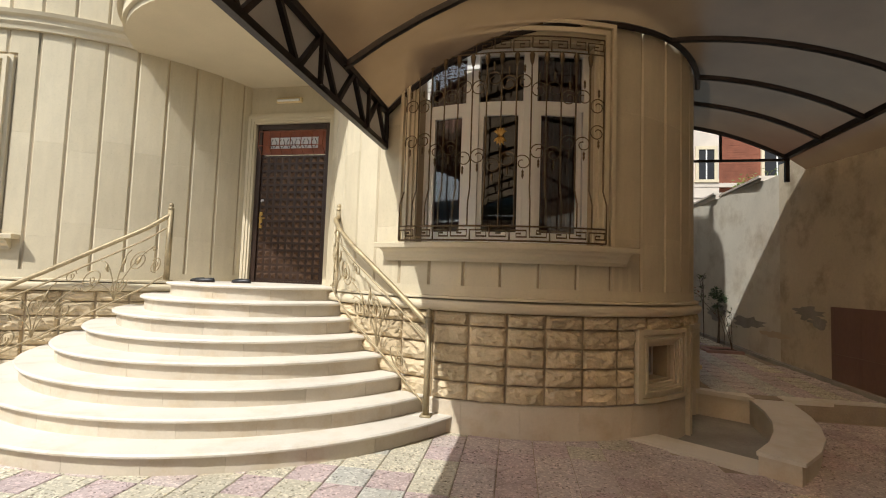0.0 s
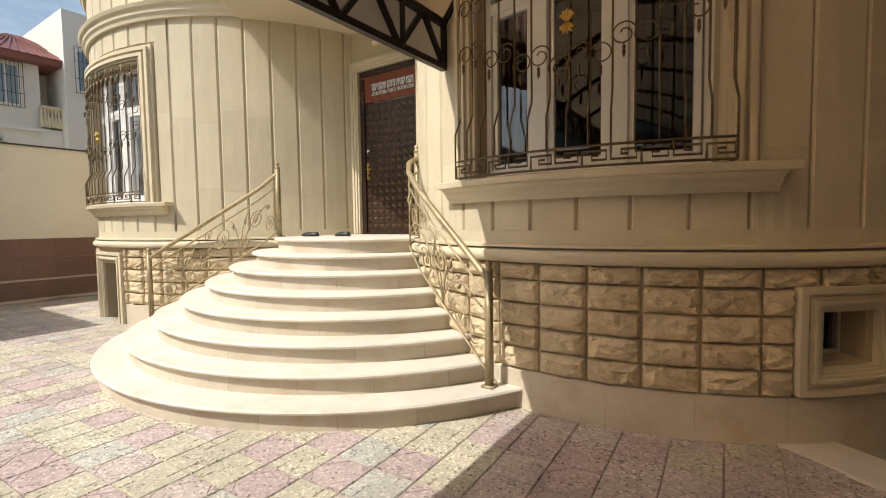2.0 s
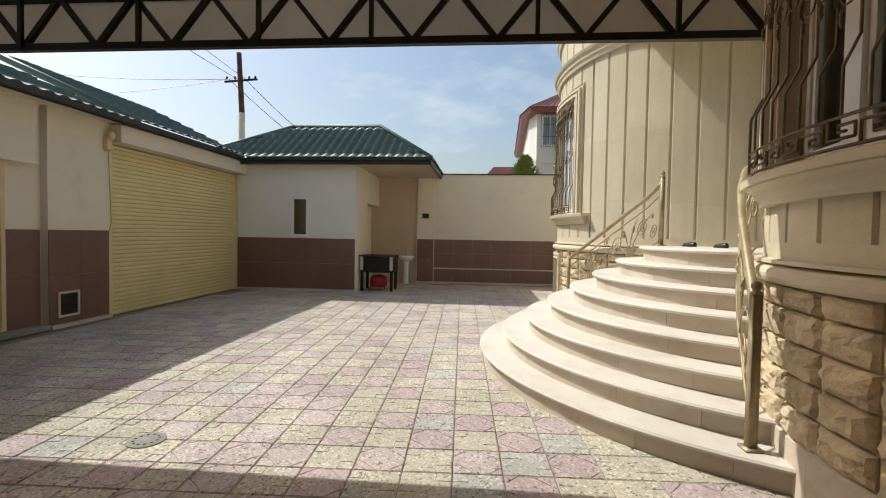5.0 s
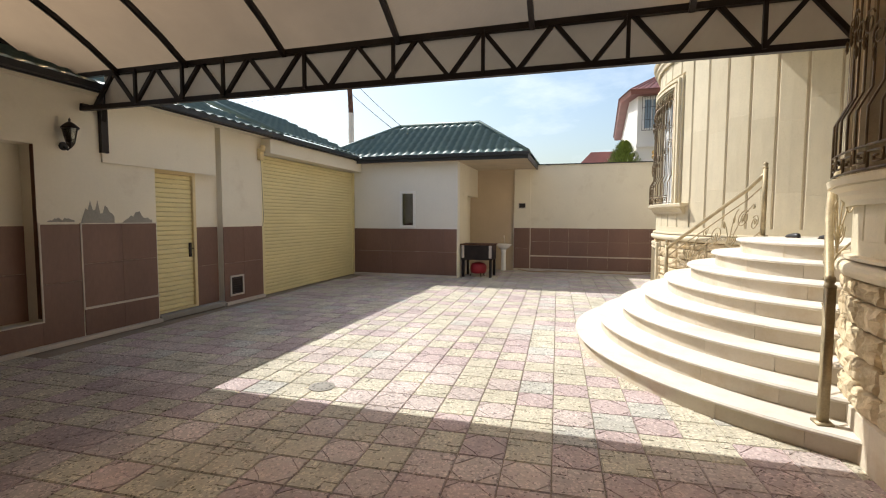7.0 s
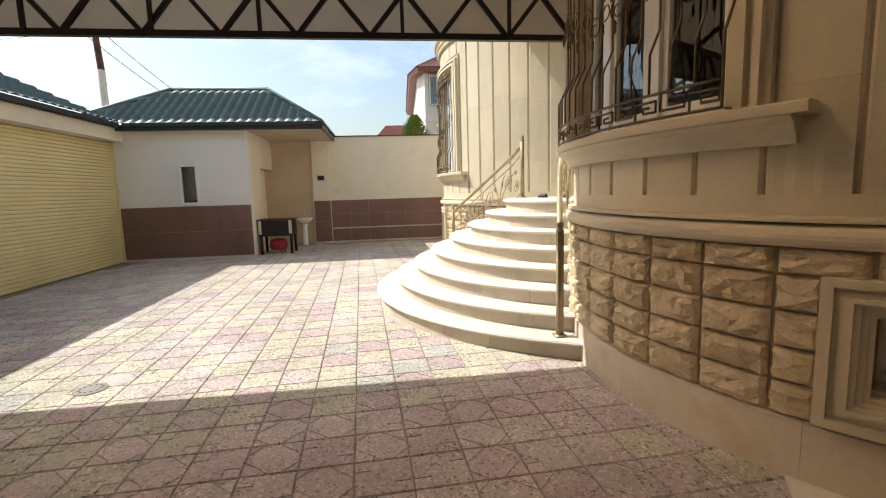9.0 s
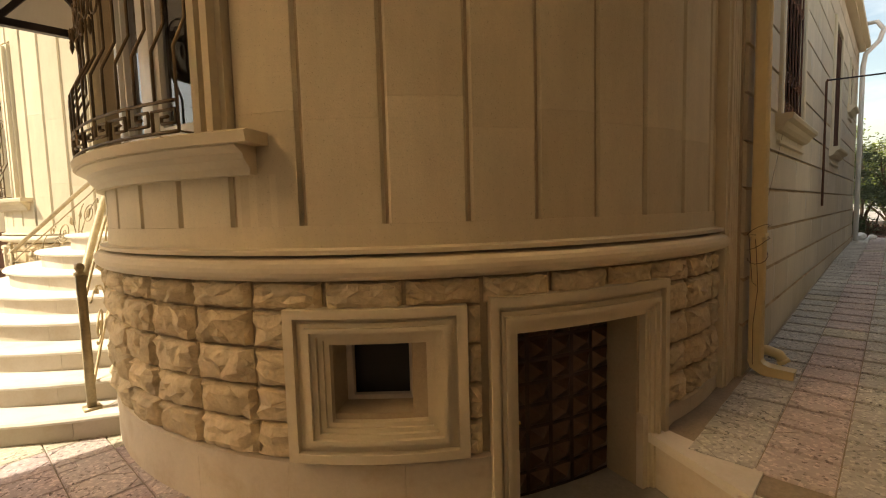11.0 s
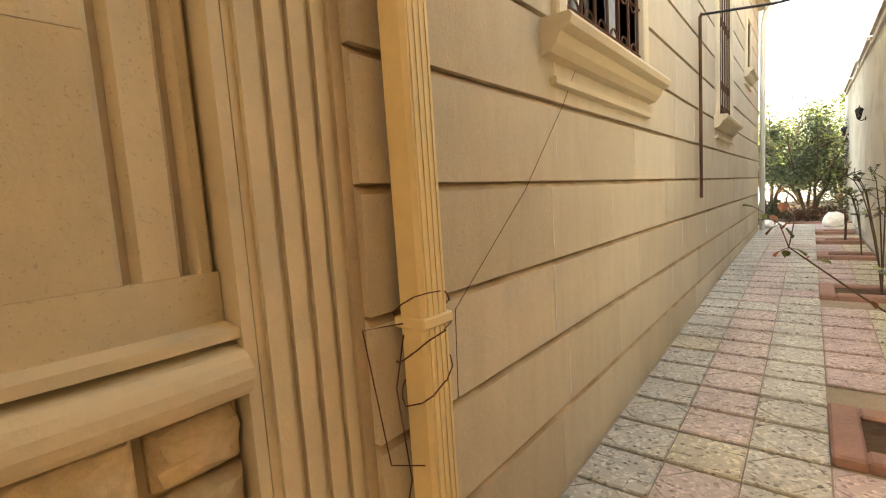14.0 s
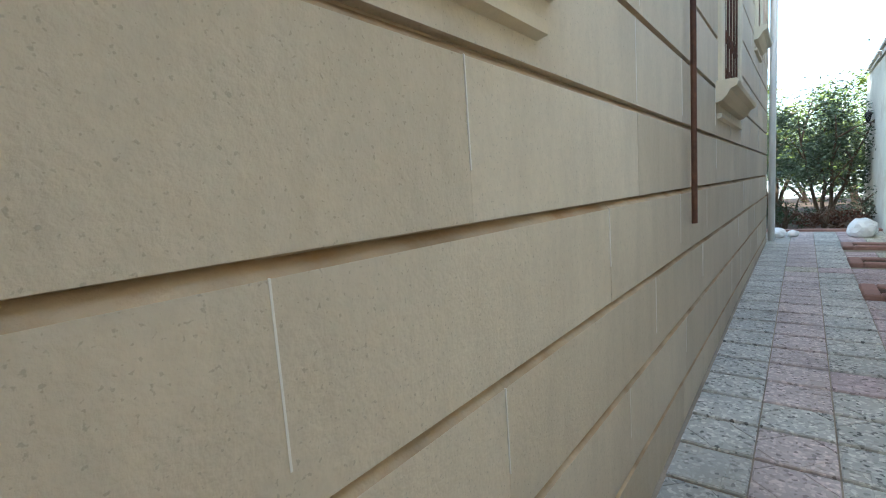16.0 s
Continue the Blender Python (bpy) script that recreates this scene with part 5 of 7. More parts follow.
        tube(bm, [c, c + Vector((math.cos(t) * 0.035 * (1 if side < 0 else 0.6), 0, math.sin(t) * 0.035))], [0.01, 0.014], 5)
    own("flower", bm)
    return rail


stair_rail(1)
stair_rail(-1)


# ---- shoes on the platform ----
def shoe(x, y, rot, label):
    s = thing("shoe", label, "shoe", "shoes by the entrance door", at=(x, y, PLAT + 0.001))
    s.rotation_euler = (0, 0, radians(rot))
    bm = B()
    rings = []
    for f, w, h in ((0, 0.025, 0.03), (0.05, 0.034, 0.055), (0.35, 0.036, 0.05), (0.6, 0.045, 0.045), (0.85, 0.042, 0.035), (1.0, 0.02, 0.022)):
        yy = -0.13 + 0.26 * f
        rings.append([(w * math.cos(t), yy, 0.012 + max(0, h * math.sin(t))) for t in [math.pi * q / 8 for q in range(9)]])
    loft(bm, rings)
    part("upper", bm, m_rubber, s, smooth=True)
    bm = B()
    loft(bm, [[(-w, -0.135 + 0.27 * f, 0), (w, -0.135 + 0.27 * f, 0), (w, -0.135 + 0.27 * f, 0.012), (-w, -0.135 + 0.27 * f, 0.012)] for f, w in ((0, 0.02), (0.1, 0.036), (0.6, 0.046), (0.9, 0.04), (1, 0.02))])
    part("sole", bm, m_door, s)


for x, y, r_ in ((-4.78, 5.62, 80), (-4.60, 5.55, 100), (-4.28, 5.85, 70), (-4.15, 5.75, 95)):
    shoe(x, y, r_, "flat black shoe lying on the cream stone platform")


# ---- garage shutter, small door, pier details ----
def slatted(parent_ob, name, x0, x1, y, z0, z1, pitch):
    z = z0
    me = None
    n = int(round((z1 - z0) / pitch))
    p = (z1 - z0) / n
    for i in range(n):
        if me is None:
            bm = B()
            loft(bm, [[(x, -0.004, 0), (x, 0.014, p * 0.12), (x, 0.018, p * 0.5), (x, 0.014, p * 0.86), (x, -0.004, p * 0.98)] for x in (0, x1 - x0)])
            ob = part("slat", bm, m_shutter, parent_ob)
            me = ob.data
        else:
            ob = new("slat", me)
            ob.parent = parent_ob
        ob.location = Vector((x0, y, z0 + i * p)) - parent_ob.location


gar = thing("garage_shutter", "closed cream roller shutter of the garage, slightly soiled", "garage door", at=(-7.6, GY, 0))
slatted(gar, "slat", -9.73, -5.49, GY - 0.08, 0.0, 3.04, 0.078)
bm = B()
for x0, x1 in ((-9.748, -9.69), (-5.53, -5.452)):
    bm = B()
    box(bm, x0 + 7.6, x1 + 7.6, -0.1, -0.01, 0, 3.04)
    part("guide_rail", bm, m_shutter, gar)
bm = B()
box(bm, -9.75 + 7.6, -5.45 + 7.6, 0.002, 0.24, 3.05, 3.36, 0.01)
part("shutter_box", bm, m_plaster, gar)
sdoor = thing("door_2", "cream slatted metal side door, closed", "door", kind="structure", at=(-3.4, GY - 0.08, 0.1))
slatted(sdoor, "slat", -3.69, -2.92, GY - 0.14, 0.13, 2.42, 0.078)
bm = B()
for x0, x1, z0, z1 in ((-3.75, -3.69, 0.1, 2.5), (-2.92, -2.86, 0.1, 2.5), (-3.69, -2.92, 2.42, 2.5), (-3.69, -2.92, 0.1, 0.13)):
    box(bm, x0 + 3.4, x1 + 3.4, -0.08, -0.0, z0 - 0.1, z1 - 0.1)
part("door_frame", bm, m_pipe, sdoor)
bm = B()
box(bm, -3.64 + 3.4, -3.60 + 3.4, -0.04, -0.01, 0.9, 1.15)
tube(bm, [(-0.22, -0.02, 1.05), (-0.22, 0.04, 1.05), (-0.12, 0.04, 1.05)], 0.012, 6)
part("door_handle", bm, m_iron, sdoor)
bm = B()
box(bm, -4.30, -2.86, GY - 0.3, GY + 0.04, 0.0, 0.09, 0.01)
setting("door_sill", bm, m_concrete, "grey concrete sill of the side door", "sill")

vent = thing("wall_vent", "dark vent grille in a pale frame on brown tiles", "vent", at=(-4.62, GY + 0.014, 0.36))
bm = B()
for x0, x1, z0, z1 in ((-0.19, -0.155, -0.2, 0.2), (0.155, 0.19, -0.2, 0.2), (-0.155, 0.155, 0.165, 0.2), (-0.155, 0.155, -0.2, -0.165)):
    box(bm, x0, x1, 0, 0.025, z0, z1, 0.003)
part("frame", bm, m_strip, vent)
bm = B()
box(bm, -0.155, 0.155, 0.0, 0.006, -0.165, 0.165)
part("backing", bm, m_iron, vent)
for k in range(7):
    bm = B()
    box(bm, -0.155, 0.155, 0.008, 0.016, -0.15 + k * 0.045, -0.135 + k * 0.045)
    part("slat", bm, m_door, vent)

box_e = thing("junction_box", "cream shutter control box with a hanging cord", "switch box", at=(-5.38, GY + 0.001, 3.02))
bm = B()
box(bm, -0.06, 0.06, 0, 0.09, -0.12, 0.12, 0.012)
part("housing", bm, m_pipe, box_e)
bm = B()
lathe(bm, [(0.04, 0), (0.055, 0.03), (0.055, 0.1), (0.035, 0.13)], (0.02, 0.12, 0.06), 10)
part("bell", bm, m_pipe, box_e)
bm = B()
tube(bm, [(-0.02, 0.03, -0.12), (-0.04, 0.04, -0.8), (-0.07, 0.035, -1.35), (-0.03, 0.035, -1.5)], 0.006, 5)
part("cord", bm, m_concrete, box_e)


# ---- lanterns ----
def lantern(at, nrm, label):
    l = thing("wall_lantern", label, "wall lantern", "old black wall lanterns", at=at)
    l.rotation_euler = (0, 0, math.atan2(nrm[1], nrm[0]) - math.pi / 2)
    bm = B()
    lathe(bm, [(0.055, 0), (0.055, 0.02)], (0, 0, 0), 10)
    for v in bm.verts:
        v.co = Vector((v.co.x, v.co.z, v.co.y))
    tube(bm, [(0, 0.01, 0), (0, 0.08, -0.05), (0, 0.14, -0.02), (0, 0.14, 0.02)], 0.012, 6)
    part("bracket", bm, m_iron, l)
    bm = B()
    lathe(bm, [(0.035, 0.0), (0.05, 0.02), (0.085, 0.2), (0.082, 0.2), (0.046, 0.02)], (0, 0.14, 0.02), 6)
    part("glass", bm, m_glass, l)
    bm = B()
    for k in range(6):
        t = k * math.pi / 3
        bar(bm, (0.05 * math.cos(t), 0.14 + 0.05 * math.sin(t), 0.04), (0.087 * math.cos(t), 0.14 + 0.087 * math.sin(t), 0.22), 0.009)
    lathe(bm, [(0.115, 0.22), (0.11, 0.235), (0.06, 0.28), (0.03, 0.3), (0.012, 0.31), (0.016, 0.33), (0.004, 0.36)], (0, 0.14, 0), 6)
    lathe(bm, [(0.01, -0.03), (0.05, 0.02), (0.055, 0.035)], (0, 0.14, 0.0), 6)
    part("cage", bm, m_iron, l)
    return l


lantern((-1.50, GY + 0.001, 2.62), (0, 1), "old black six-sided lantern on the cream plaster wall")

post = thing("canopy_bracket", "black steel bracket that holds the canopy to the wall", "bracket", at=(-2.03, GY, 2.6))
bm = B()
box(bm, -0.05, 0.05, 0.0, 0.06, 0.0, 0.85)
part("plate", bm, m_iron, post)
bm = B()
bar(bm, (0.0, 0.04, 0.45), (0.28, 0.5, 0.86), 0.05)
bar(bm, (0.0, 0.04, 0.6), (0.3, 0.04, 0.6), 0.05)
part("brace", bm, m_iron, post)

# rusted edge strip and broken plaster on the south wall
bm = B()
box(bm, -1.15, -1.145, GY - 0.06, GY + 0.004, 0.4, 2.6)
part("rusty_edge", bm, m_rust, wall_south)


def flake(parent, P, pts, mat=m_concrete):
    bm = B()
    vs = [bm.verts.new(P(u, v, 0.003)) for u, v in pts]
    bm.faces.new(vs)
    return part("broken_plaster", bm, mat, parent)


def ragged(u0, u1, v0, v1, seed, n=14, flat_base=True):
    rnd = random.Random(seed)
    top = [(u0 + (u1 - u0) * i / n, v0 + (v1 - v0) * (0.35 + 0.65 * rnd.random()) * math.sin(math.pi * min(1, max(0.08, (i + 0.3) / n))) ** 0.5) for i in range(n + 1)]
    bot = [(u, v0 - (0 if flat_base else rnd.random() * (v1 - v0) * 0.5)) for u, _ in reversed(top)]
    return top + bot


PS = lambda u, v, d: Vector((u, GY + d, v))
flake(wall_south, PS, ragged(-2.16, -1.68, 1.615, 1.98, 3))
flake(wall_south, PS, ragged(-2.78, -2.28, 1.615, 1.80, 4))
flake(wall_south, PS, ragged(-1.60, -1.25, 1.63, 1.69, 5))

# ---- kitchen window, sink, grill table ----
kw = thing("window_3", "small white plastic window, dark inside", "window", kind="structure", at=(KX, -2.12, 1.95))
bm = B()
for y0, y1, z0, z1 in ((-0.24, -0.17, -0.53, 0.53), (0.17, 0.24, -0.53, 0.53), (-0.17, 0.17, 0.46, 0.53), (-0.17, 0.17, -0.53, -0.46)):
    box(bm, -0.06, 0.03, y0, y1, z0, z1, 0.005)
part("window_frame", bm, m_white, kw)
bm = B()
box(bm, -0.02, -0.015, -0.17, 0.17, -0.46, 0.46)
part("pane", bm, m_glass, kw)
# dark board behind the pane, in place of the unlit kitchen
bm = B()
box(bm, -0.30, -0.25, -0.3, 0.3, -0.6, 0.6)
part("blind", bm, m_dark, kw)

gt = thing("grill_table", "black steel outdoor grill table with pale corner plates", "grill", at=(-10.35, -0.13, 0))
bm = B()
box(bm, -0.35, 0.35, -0.45, 0.45, 0.50, 0.92, 0.008)
part("firebox", bm, m_iron, gt)
bm = B()
box(bm, -0.38, 0.38, -0.48, 0.48, 0.925, 0.96, 0.006)
part("top", bm, m_rust, gt)
for x, y in ((-0.3, -0.4), (0.3, -0.4), (-0.3, 0.4), (0.3, 0.4)):
    bm = B()
    box(bm, x - 0.03, x + 0.03, y - 0.035, y + 0.035, 0, 0.498)
    part("leg", bm, m_iron, gt)
for y in (-0.40, 0.40):
    bm = B()
    box(bm, 0.352, 0.362, y - 0.04, y + 0.04, 0.56, 0.92)
    part("corner_plate", bm, m_strip, gt)
rb = thing("gas_burner", "red metal burner standing under the grill table", "gas burner", at=(-10.30, -0.13, 0))
bm = B()
lathe(bm, [(0.2, 0.1), (0.24, 0.16), (0.24, 0.3), (0.2, 0.38), (0.06, 0.42)], (0, 0, 0), 16)
part("body", bm, surface("red_paint", (0.35, 0.02, 0.03), 0.4), rb, smooth=True)
for t in (0.5, 2.6, 4.7):
    bm = B()
    bar(bm, (0.2 * math.cos(t), 0.2 * math.sin(t), 0.14), (0.25 * math.cos(t), 0.25 * math.sin(t), 0), 0.02)
    part("foot", bm, m_iron, rb)

sink = thing("sink", "white ceramic pedestal sink against the tan wall", "sink", at=(-12.1, 0.32, 0))
bm = B()
lathe(bm, [(0.10, 0), (0.085, 0.05), (0.075, 0.6), (0.10, 0.70)], (0, 0, 0), 14)
part("pedestal", bm, m_ceram, sink, smooth=True)
bm = B()
lathe(bm, [(0.10, 0.69), (0.2, 0.76), (0.26, 0.84), (0.265, 0.87), (0.24, 0.87), (0.18, 0.80), (0.05, 0.775), (0.01, 0.77)], (0, 0, 0), 20)
part("basin", bm, m_ceram, sink, smooth=True)
bm = B()
tube(bm, [(-0.2, 0, 0.86), (-0.2, 0, 1.05), (-0.16, 0, 1.12), (-0.08, 0, 1.13), (-0.04, 0, 1.06)], 0.013, 8)
part("tap", bm, m_strip, sink, smooth=True)

sb = thing("socket_box", "small dark meter window in the cream pier", "meter", at=(-12.35, 0.88, 2.12))
bm = B()
box(bm, 0, 0.02, -0.13, 0.13, -0.1, 0.1, 0.004)
part("frame", bm, m_strip, sb)
bm = B()
box(bm, 0.02, 0.024, -0.10, 0.10, -0.07, 0.07)
part("glass", bm, m_iron, sb)

hose = thing("garden_hose", "tan garden hose lying along the foot of the wall", "hose", at=(-12.1, 2, 0))
bm = B()
tube(bm, [(0.0 + 0.1 * math.sin(i * 0.9), -1.2 + i * 0.33, 0.015 + 0.03 * (i % 3 == 0)) for i in range(17)] + [(-0.2, 4.7, 0.1), (-0.25, 5.1, 0.35)], 0.014, 6)
tube(bm, [(0.15, -0.9, 0.015), (0.25, -0.4, 0.015), (0.1, 0.1, 0.05), (0.2, 0.6, 0.02), (-0.05, 1.2, 0.02)], 0.014, 6)
part("hose_line", bm, m_hose, hose, smooth=True)

dr = thing("drain_cover", "round perforated floor drain in the paving", "drain", at=(-1.04, 0.24, 0.001))
bm = B()
lathe(bm, [(0.13, 0), (0.13, 0.006), (0.10, 0.008), (0.02, 0.008)], (0, 0, 0), 20)
part("rim", bm, m_concrete, dr)
for k in range(12):
    t = k * math.pi / 6
    bm = B()
    lathe(bm, [(0.012, 0.009), (0.012, 0.0095)], (0.085 * math.cos(t), 0.085 * math.sin(t), 0), 6)
    part("hole", bm, m_iron, dr)

# ---- things on the round tower near the lane ----
ldoor = thing("door_3", "low dark studded steel door set deep in the stone", "door", kind="structure", at=BR.p(64, 0, -0.28))


def lp(a, z, d):
    return BR.p(a, z, d) - ldoor.location


bm = B()
loft(bm, [[lp(a, z, d) for d, z in ((-0.29, -0.28), (-0.25, -0.28), (-0.25, 1.02), (-0.29, 1.02))] for a in (53.0, 58, 63, 68, 73.0)])
part("door_leaf", bm, m_door, ldoor)
for i in range(9):
    for j in range(5):
        a = 55.6 + j * 3.6
        z = -0.18 + i * 0.135
        bm = B()
        vs = [bm.verts.new(lp(a + da, z + dz, -0.249)) for da, dz in ((-1.5, -0.055), (1.5, -0.055), (1.5, 0.06), (-1.5, 0.06))]
        t = bm.verts.new(lp(a, z + 0.012, -0.195))
        for q in range(4):
            bm.faces.new((vs[q], vs[(q + 1) % 4], t))
        part("stud", bm, m_door_stud, ldoor)
bm = B()
tube(bm, [lp(54.2, 0.36, -0.25), lp(54.2, 0.36, -0.2), lp(55.8, 0.37, -0.19)], 0.01, 6)
part("door_handle", bm, m_brass, ldoor)
# the way into the tower wall behind the small window
vw = thing("window_4", "small deep basement window with a pale metal frame", "window", kind="structure", at=BR.p(39.4, 0.8, -0.25))
bm = B()
for a0, a1, z0, z1 in ((35.2, 35.9, 0.58, 0.95), (42.4, 43.1, 0.58, 0.95), (35.9, 42.4, 0.925, 0.95), (35.9, 42.4, 0.58, 0.605)):
    loft(bm, [[BR.p(a, z, d) - vw.location for d, z in ((-0.24, z0), (-0.2, z0), (-0.2, z1), (-0.24, z1))] for a in (a0, a1)])
part("window_frame", bm, m_strip, vw)
bm = B()
loft(bm, [[BR.p(a, z, d) - vw.location for d, z in ((-0.32, 0.52), (-0.30, 0.52), (-0.30, 1.0), (-0.32, 1.0))] for a in (34, 45)])
part("backing", bm, m_rubber, vw)
bm = B()
loft(bm, [[BL.p(a, z, d) for d, z in ((-0.29, -0.28), (-0.25, -0.28), (-0.25, 1.04), (-0.29, 1.04))] for a in (-11, -7.5, -4, -0.5, 3)])
setting("door_4", bm, m_door, "low dark steel door in the foot of the tower", "door")

# downpipe with wires
dp = thing("downpipe", "cream rectangular rain downpipe with a bent foot", "downpipe", at=(SIDE_X + 0.06, 8.12, 0.27))
bm = B()
box(bm, -0.04, 0.05, -0.055, 0.055, 0.10, 8.2, 0.012)
part("pipe", bm, m_pipe, dp)
for k in range(4):
    bm = B()
    box(bm, 0.0501, 0.053, -0.036 + k * 0.022, -0.028 + k * 0.022, 0.12, 8.2)
    part("rib", bm, m_pipe, dp)
bm = B()
loft(bm, [[(x0 - 0.0, y0, z0), (x0 + 0.0, y0 + 0.11, z0), (x1, y0 + 0.11, z1), (x1, y0, z1)] for x0, y0, z0, x1, z1 in
          ((-0.04, -0.055, 0.11, 0.05, 0.11), (-0.02, -0.055, 0.05, 0.065, 0.09), (0.05, -0.055, 0.005, 0.10, 0.075), (0.25, -0.055, -0.015, 0.26, 0.065))])
part("shoe", bm, m_pipe, dp)
for z in (1.06, 3.2):
    bm = B()
    box(bm, -0.05, 0.058, -0.062, 0.062, z, z + 0.03, 0.004)
    part("clip", bm, m_pipe, dp)
wires = thing("tied_wire", "thin rusty wire tied round the cream downpipe", "wire", at=(SIDE_X + 0.06, 8.12, 1.3))
bm = B()
rnd = random.Random(8)
for k in range(3):
    z = -0.12 + k * 0.1
    pts = [((0.055 + 0.02 * rnd.random()) * math.cos(t) * 1.15, (0.075 + 0.02 * rnd.random()) * math.sin(t), z + 0.05 * math.sin(t + k)) for t in [q * math.pi / 6 for q in range(13)]]
    tube(bm, pts, 0.0022, 4)
tube(bm, [(0.05, 0.07, -0.2), (-0.04, 0.2, 0.02), (-0.055, 0.72, 0.38), (-0.055, 1.12, 0.76), (-0.055, 1.38, 1.06)], 0.0013, 4)
tube(bm, [(0.0, -0.08, 0.02), (0.02, -0.14, -0.1), (0.03, -0.12, -0.35), (0.02, -0.2, -0.6), (0.03, -0.24, -0.9)], 0.0022, 4)
tube(bm, [(0.0, -0.08, 0.05), (-0.02, -0.2, 0.06), (0.0, -0.16, -0.3), (0.02, -0.05, -0.35)], 0.0022, 4)
part("wire_strand", bm, m_rust, wires)
el = thing("drain_elbow", "short cream plastic pipe elbow at the wall foot", "pipe", at=(SIDE_X, 8.42, 0.35))
bm = B()
tube(bm, [(-0.02, 0, 0.03), (0.10, 0, 0.03), (0.17, 0, 0.01), (0.21, 0, -0.05)], 0.042, 12)
part("elbow", bm, m_pipe, el, smooth=True)
bm = B()
tube(bm, [(0.195, 0, -0.03), (0.212, 0, -0.055)], 0.048, 12)
part("rim", bm, m_pipe, el, smooth=True)


# side windows with sills and bars
def side_window(w, label, idx, bars=7):
    y0, y1, z0, z1 = w
    t = thing("window_%d" % idx, label, "window", kind="structure", at=(SIDE_X, (y0 + y1) / 2, z0))
    hw, h = (y1 - y0) / 2, z1 - z0
    bm = B()
    for a, b, c, d in ((-hw - 0.1, -hw, 0, h + 0.1), (hw, hw + 0.1, 0, h + 0.1), (-hw, hw, h, h + 0.1)):
        box(bm, -0.28, 0.035, a, b, c, d, 0.01)
    part("surround", bm, m_lime_fit, t)
    bm = B()
    prof = [(-0.28, -0.02), (-0.28, 0.0), (0.13, 0.0), (0.14, -0.02), (0.13, -0.05), (0.09, -0.07), (0.07, -0.11), (0.04, -0.14), (0.0, -0.15), (0.0, -0.02)]
    loft(bm, [[(x, y, z) for x, z in reversed(prof)] for y in (-hw - 0.22, hw + 0.22)])
    loft(bm, [[(x, y, z) for x, z in ((-0.01, -0.26), (0.03, -0.25), (0.03, -0.22), (-0.01, -0.22))][::-1] for y in (-hw - 0.14, hw + 0.14)])
    part("window_sill", bm, m_lime_fit, t)
    bm = B()
    for a, b, c, d in ((-hw, -hw + 0.06, 0, h), (hw - 0.06, hw, 0, h), (-0.03, 0.03, 0.06, h - 0.06), (-hw + 0.06, hw - 0.06, 0, 0.06), (-hw + 0.06, hw - 0.06, h - 0.06, h)):
        box(bm, -0.2, -0.15, a, b, c, d)
    part("window_frame", bm, m_white, t)
    bm = B()
    box(bm, -0.18, -0.176, -hw, hw, 0, h)
    part("pane", bm, m_glass, t).visible_shadow = False
    bm = B()
    n = 30
    loft(bm, [[(-0.27 - 0.015 * math.sin(i * 1.9), -hw + 2 * hw * i / n, z) for i in range(n + 1)] for z in (0, h)], closed_ring=False)
    part("curtain", bm, m_curtain_w, t)
    for k in range(bars):
        y = -hw + 0.05 + (2 * hw - 0.1) * k / (bars - 1)
        bm = B()
        tube(bm, [(0.0, y, 0.02), (0.0, y, h - 0.02)], 0.009, 5)
        part("bar", bm, m_rust, t)
    for zc in (0.13, 0.42, h * 0.6, h - 0.14):
        bm = B()
        tube(bm, [(0.0, -hw, zc), (0.0, hw, zc)], 0.009, 5)
        m = bars * 1
        for k in range(bars - 1):
            yc = -hw + 0.05 + (2 * hw - 0.1) * (k + 0.5) / (bars - 1)
            tube(bm, [(0.004, yc + 0.06 * math.cos(q * math.pi / 5), zc + 0.05 * math.sin(q * math.pi / 5)) for q in range(11)], 0.006, 4)
        part("scroll_band", bm, m_rust, t)


side_window(W1, "barred side window with rusty scrolls and moulded stone sill", 5)
side_window(W2, "tall barred side window with rusty bars and stone sill", 6, 6)
side_window(W3, "small barred side window high on the limestone wall", 7, 5)

cable = thing("cable_conduit", "dark metal conduit on the side wall with a cable", "conduit", at=(SIDE_X, 12.42, 1.52))
bm = B()
tube(bm, [(0.04, 0, 0), (0.04, 0, 1.72), (0.06, 0, 1.75)], 0.016, 6)
part("conduit", bm, m_rust, cable)
bm = B()
tube(bm, [(0.05, 0, 1.74), (0.6, 0.37, 1.78), (1.2, 0.74, 1.88), (1.72, 1.06, 2.02)], 0.012, 6)
part("cable", bm, m_iron, cable)
gp = thing("gutter_pipe", "white bent rain pipe at the side wall corner", "downpipe", at=(SIDE_X, SIDE_END - 0.1, 0.58))
bm = B()
tube(bm, [(0.08, 0, 0.0), (0.08, 0, 4.2), (0.12, 0, 4.5), (0.35, 0, 4.75), (0.42, 0, 5.0), (0.3, 0, 5.2), (0.05, 0, 5.2)], 0.05, 8)
part("pipe", bm, m_white, gp, smooth=True)

# ---- worn patches of the lane wall, its tiled foot and lamps ----
def east_x(y):
    for (x0, y0), (x1, y1) in zip(lw, lw[1:]):
        if y <= y1:
            return x0 + (x1 - x0) * (y - y0) / (y1 - y0)
    return lw[-1][0]


PE = lambda u, v, d: Vector((east_x(u) - d, u, v))
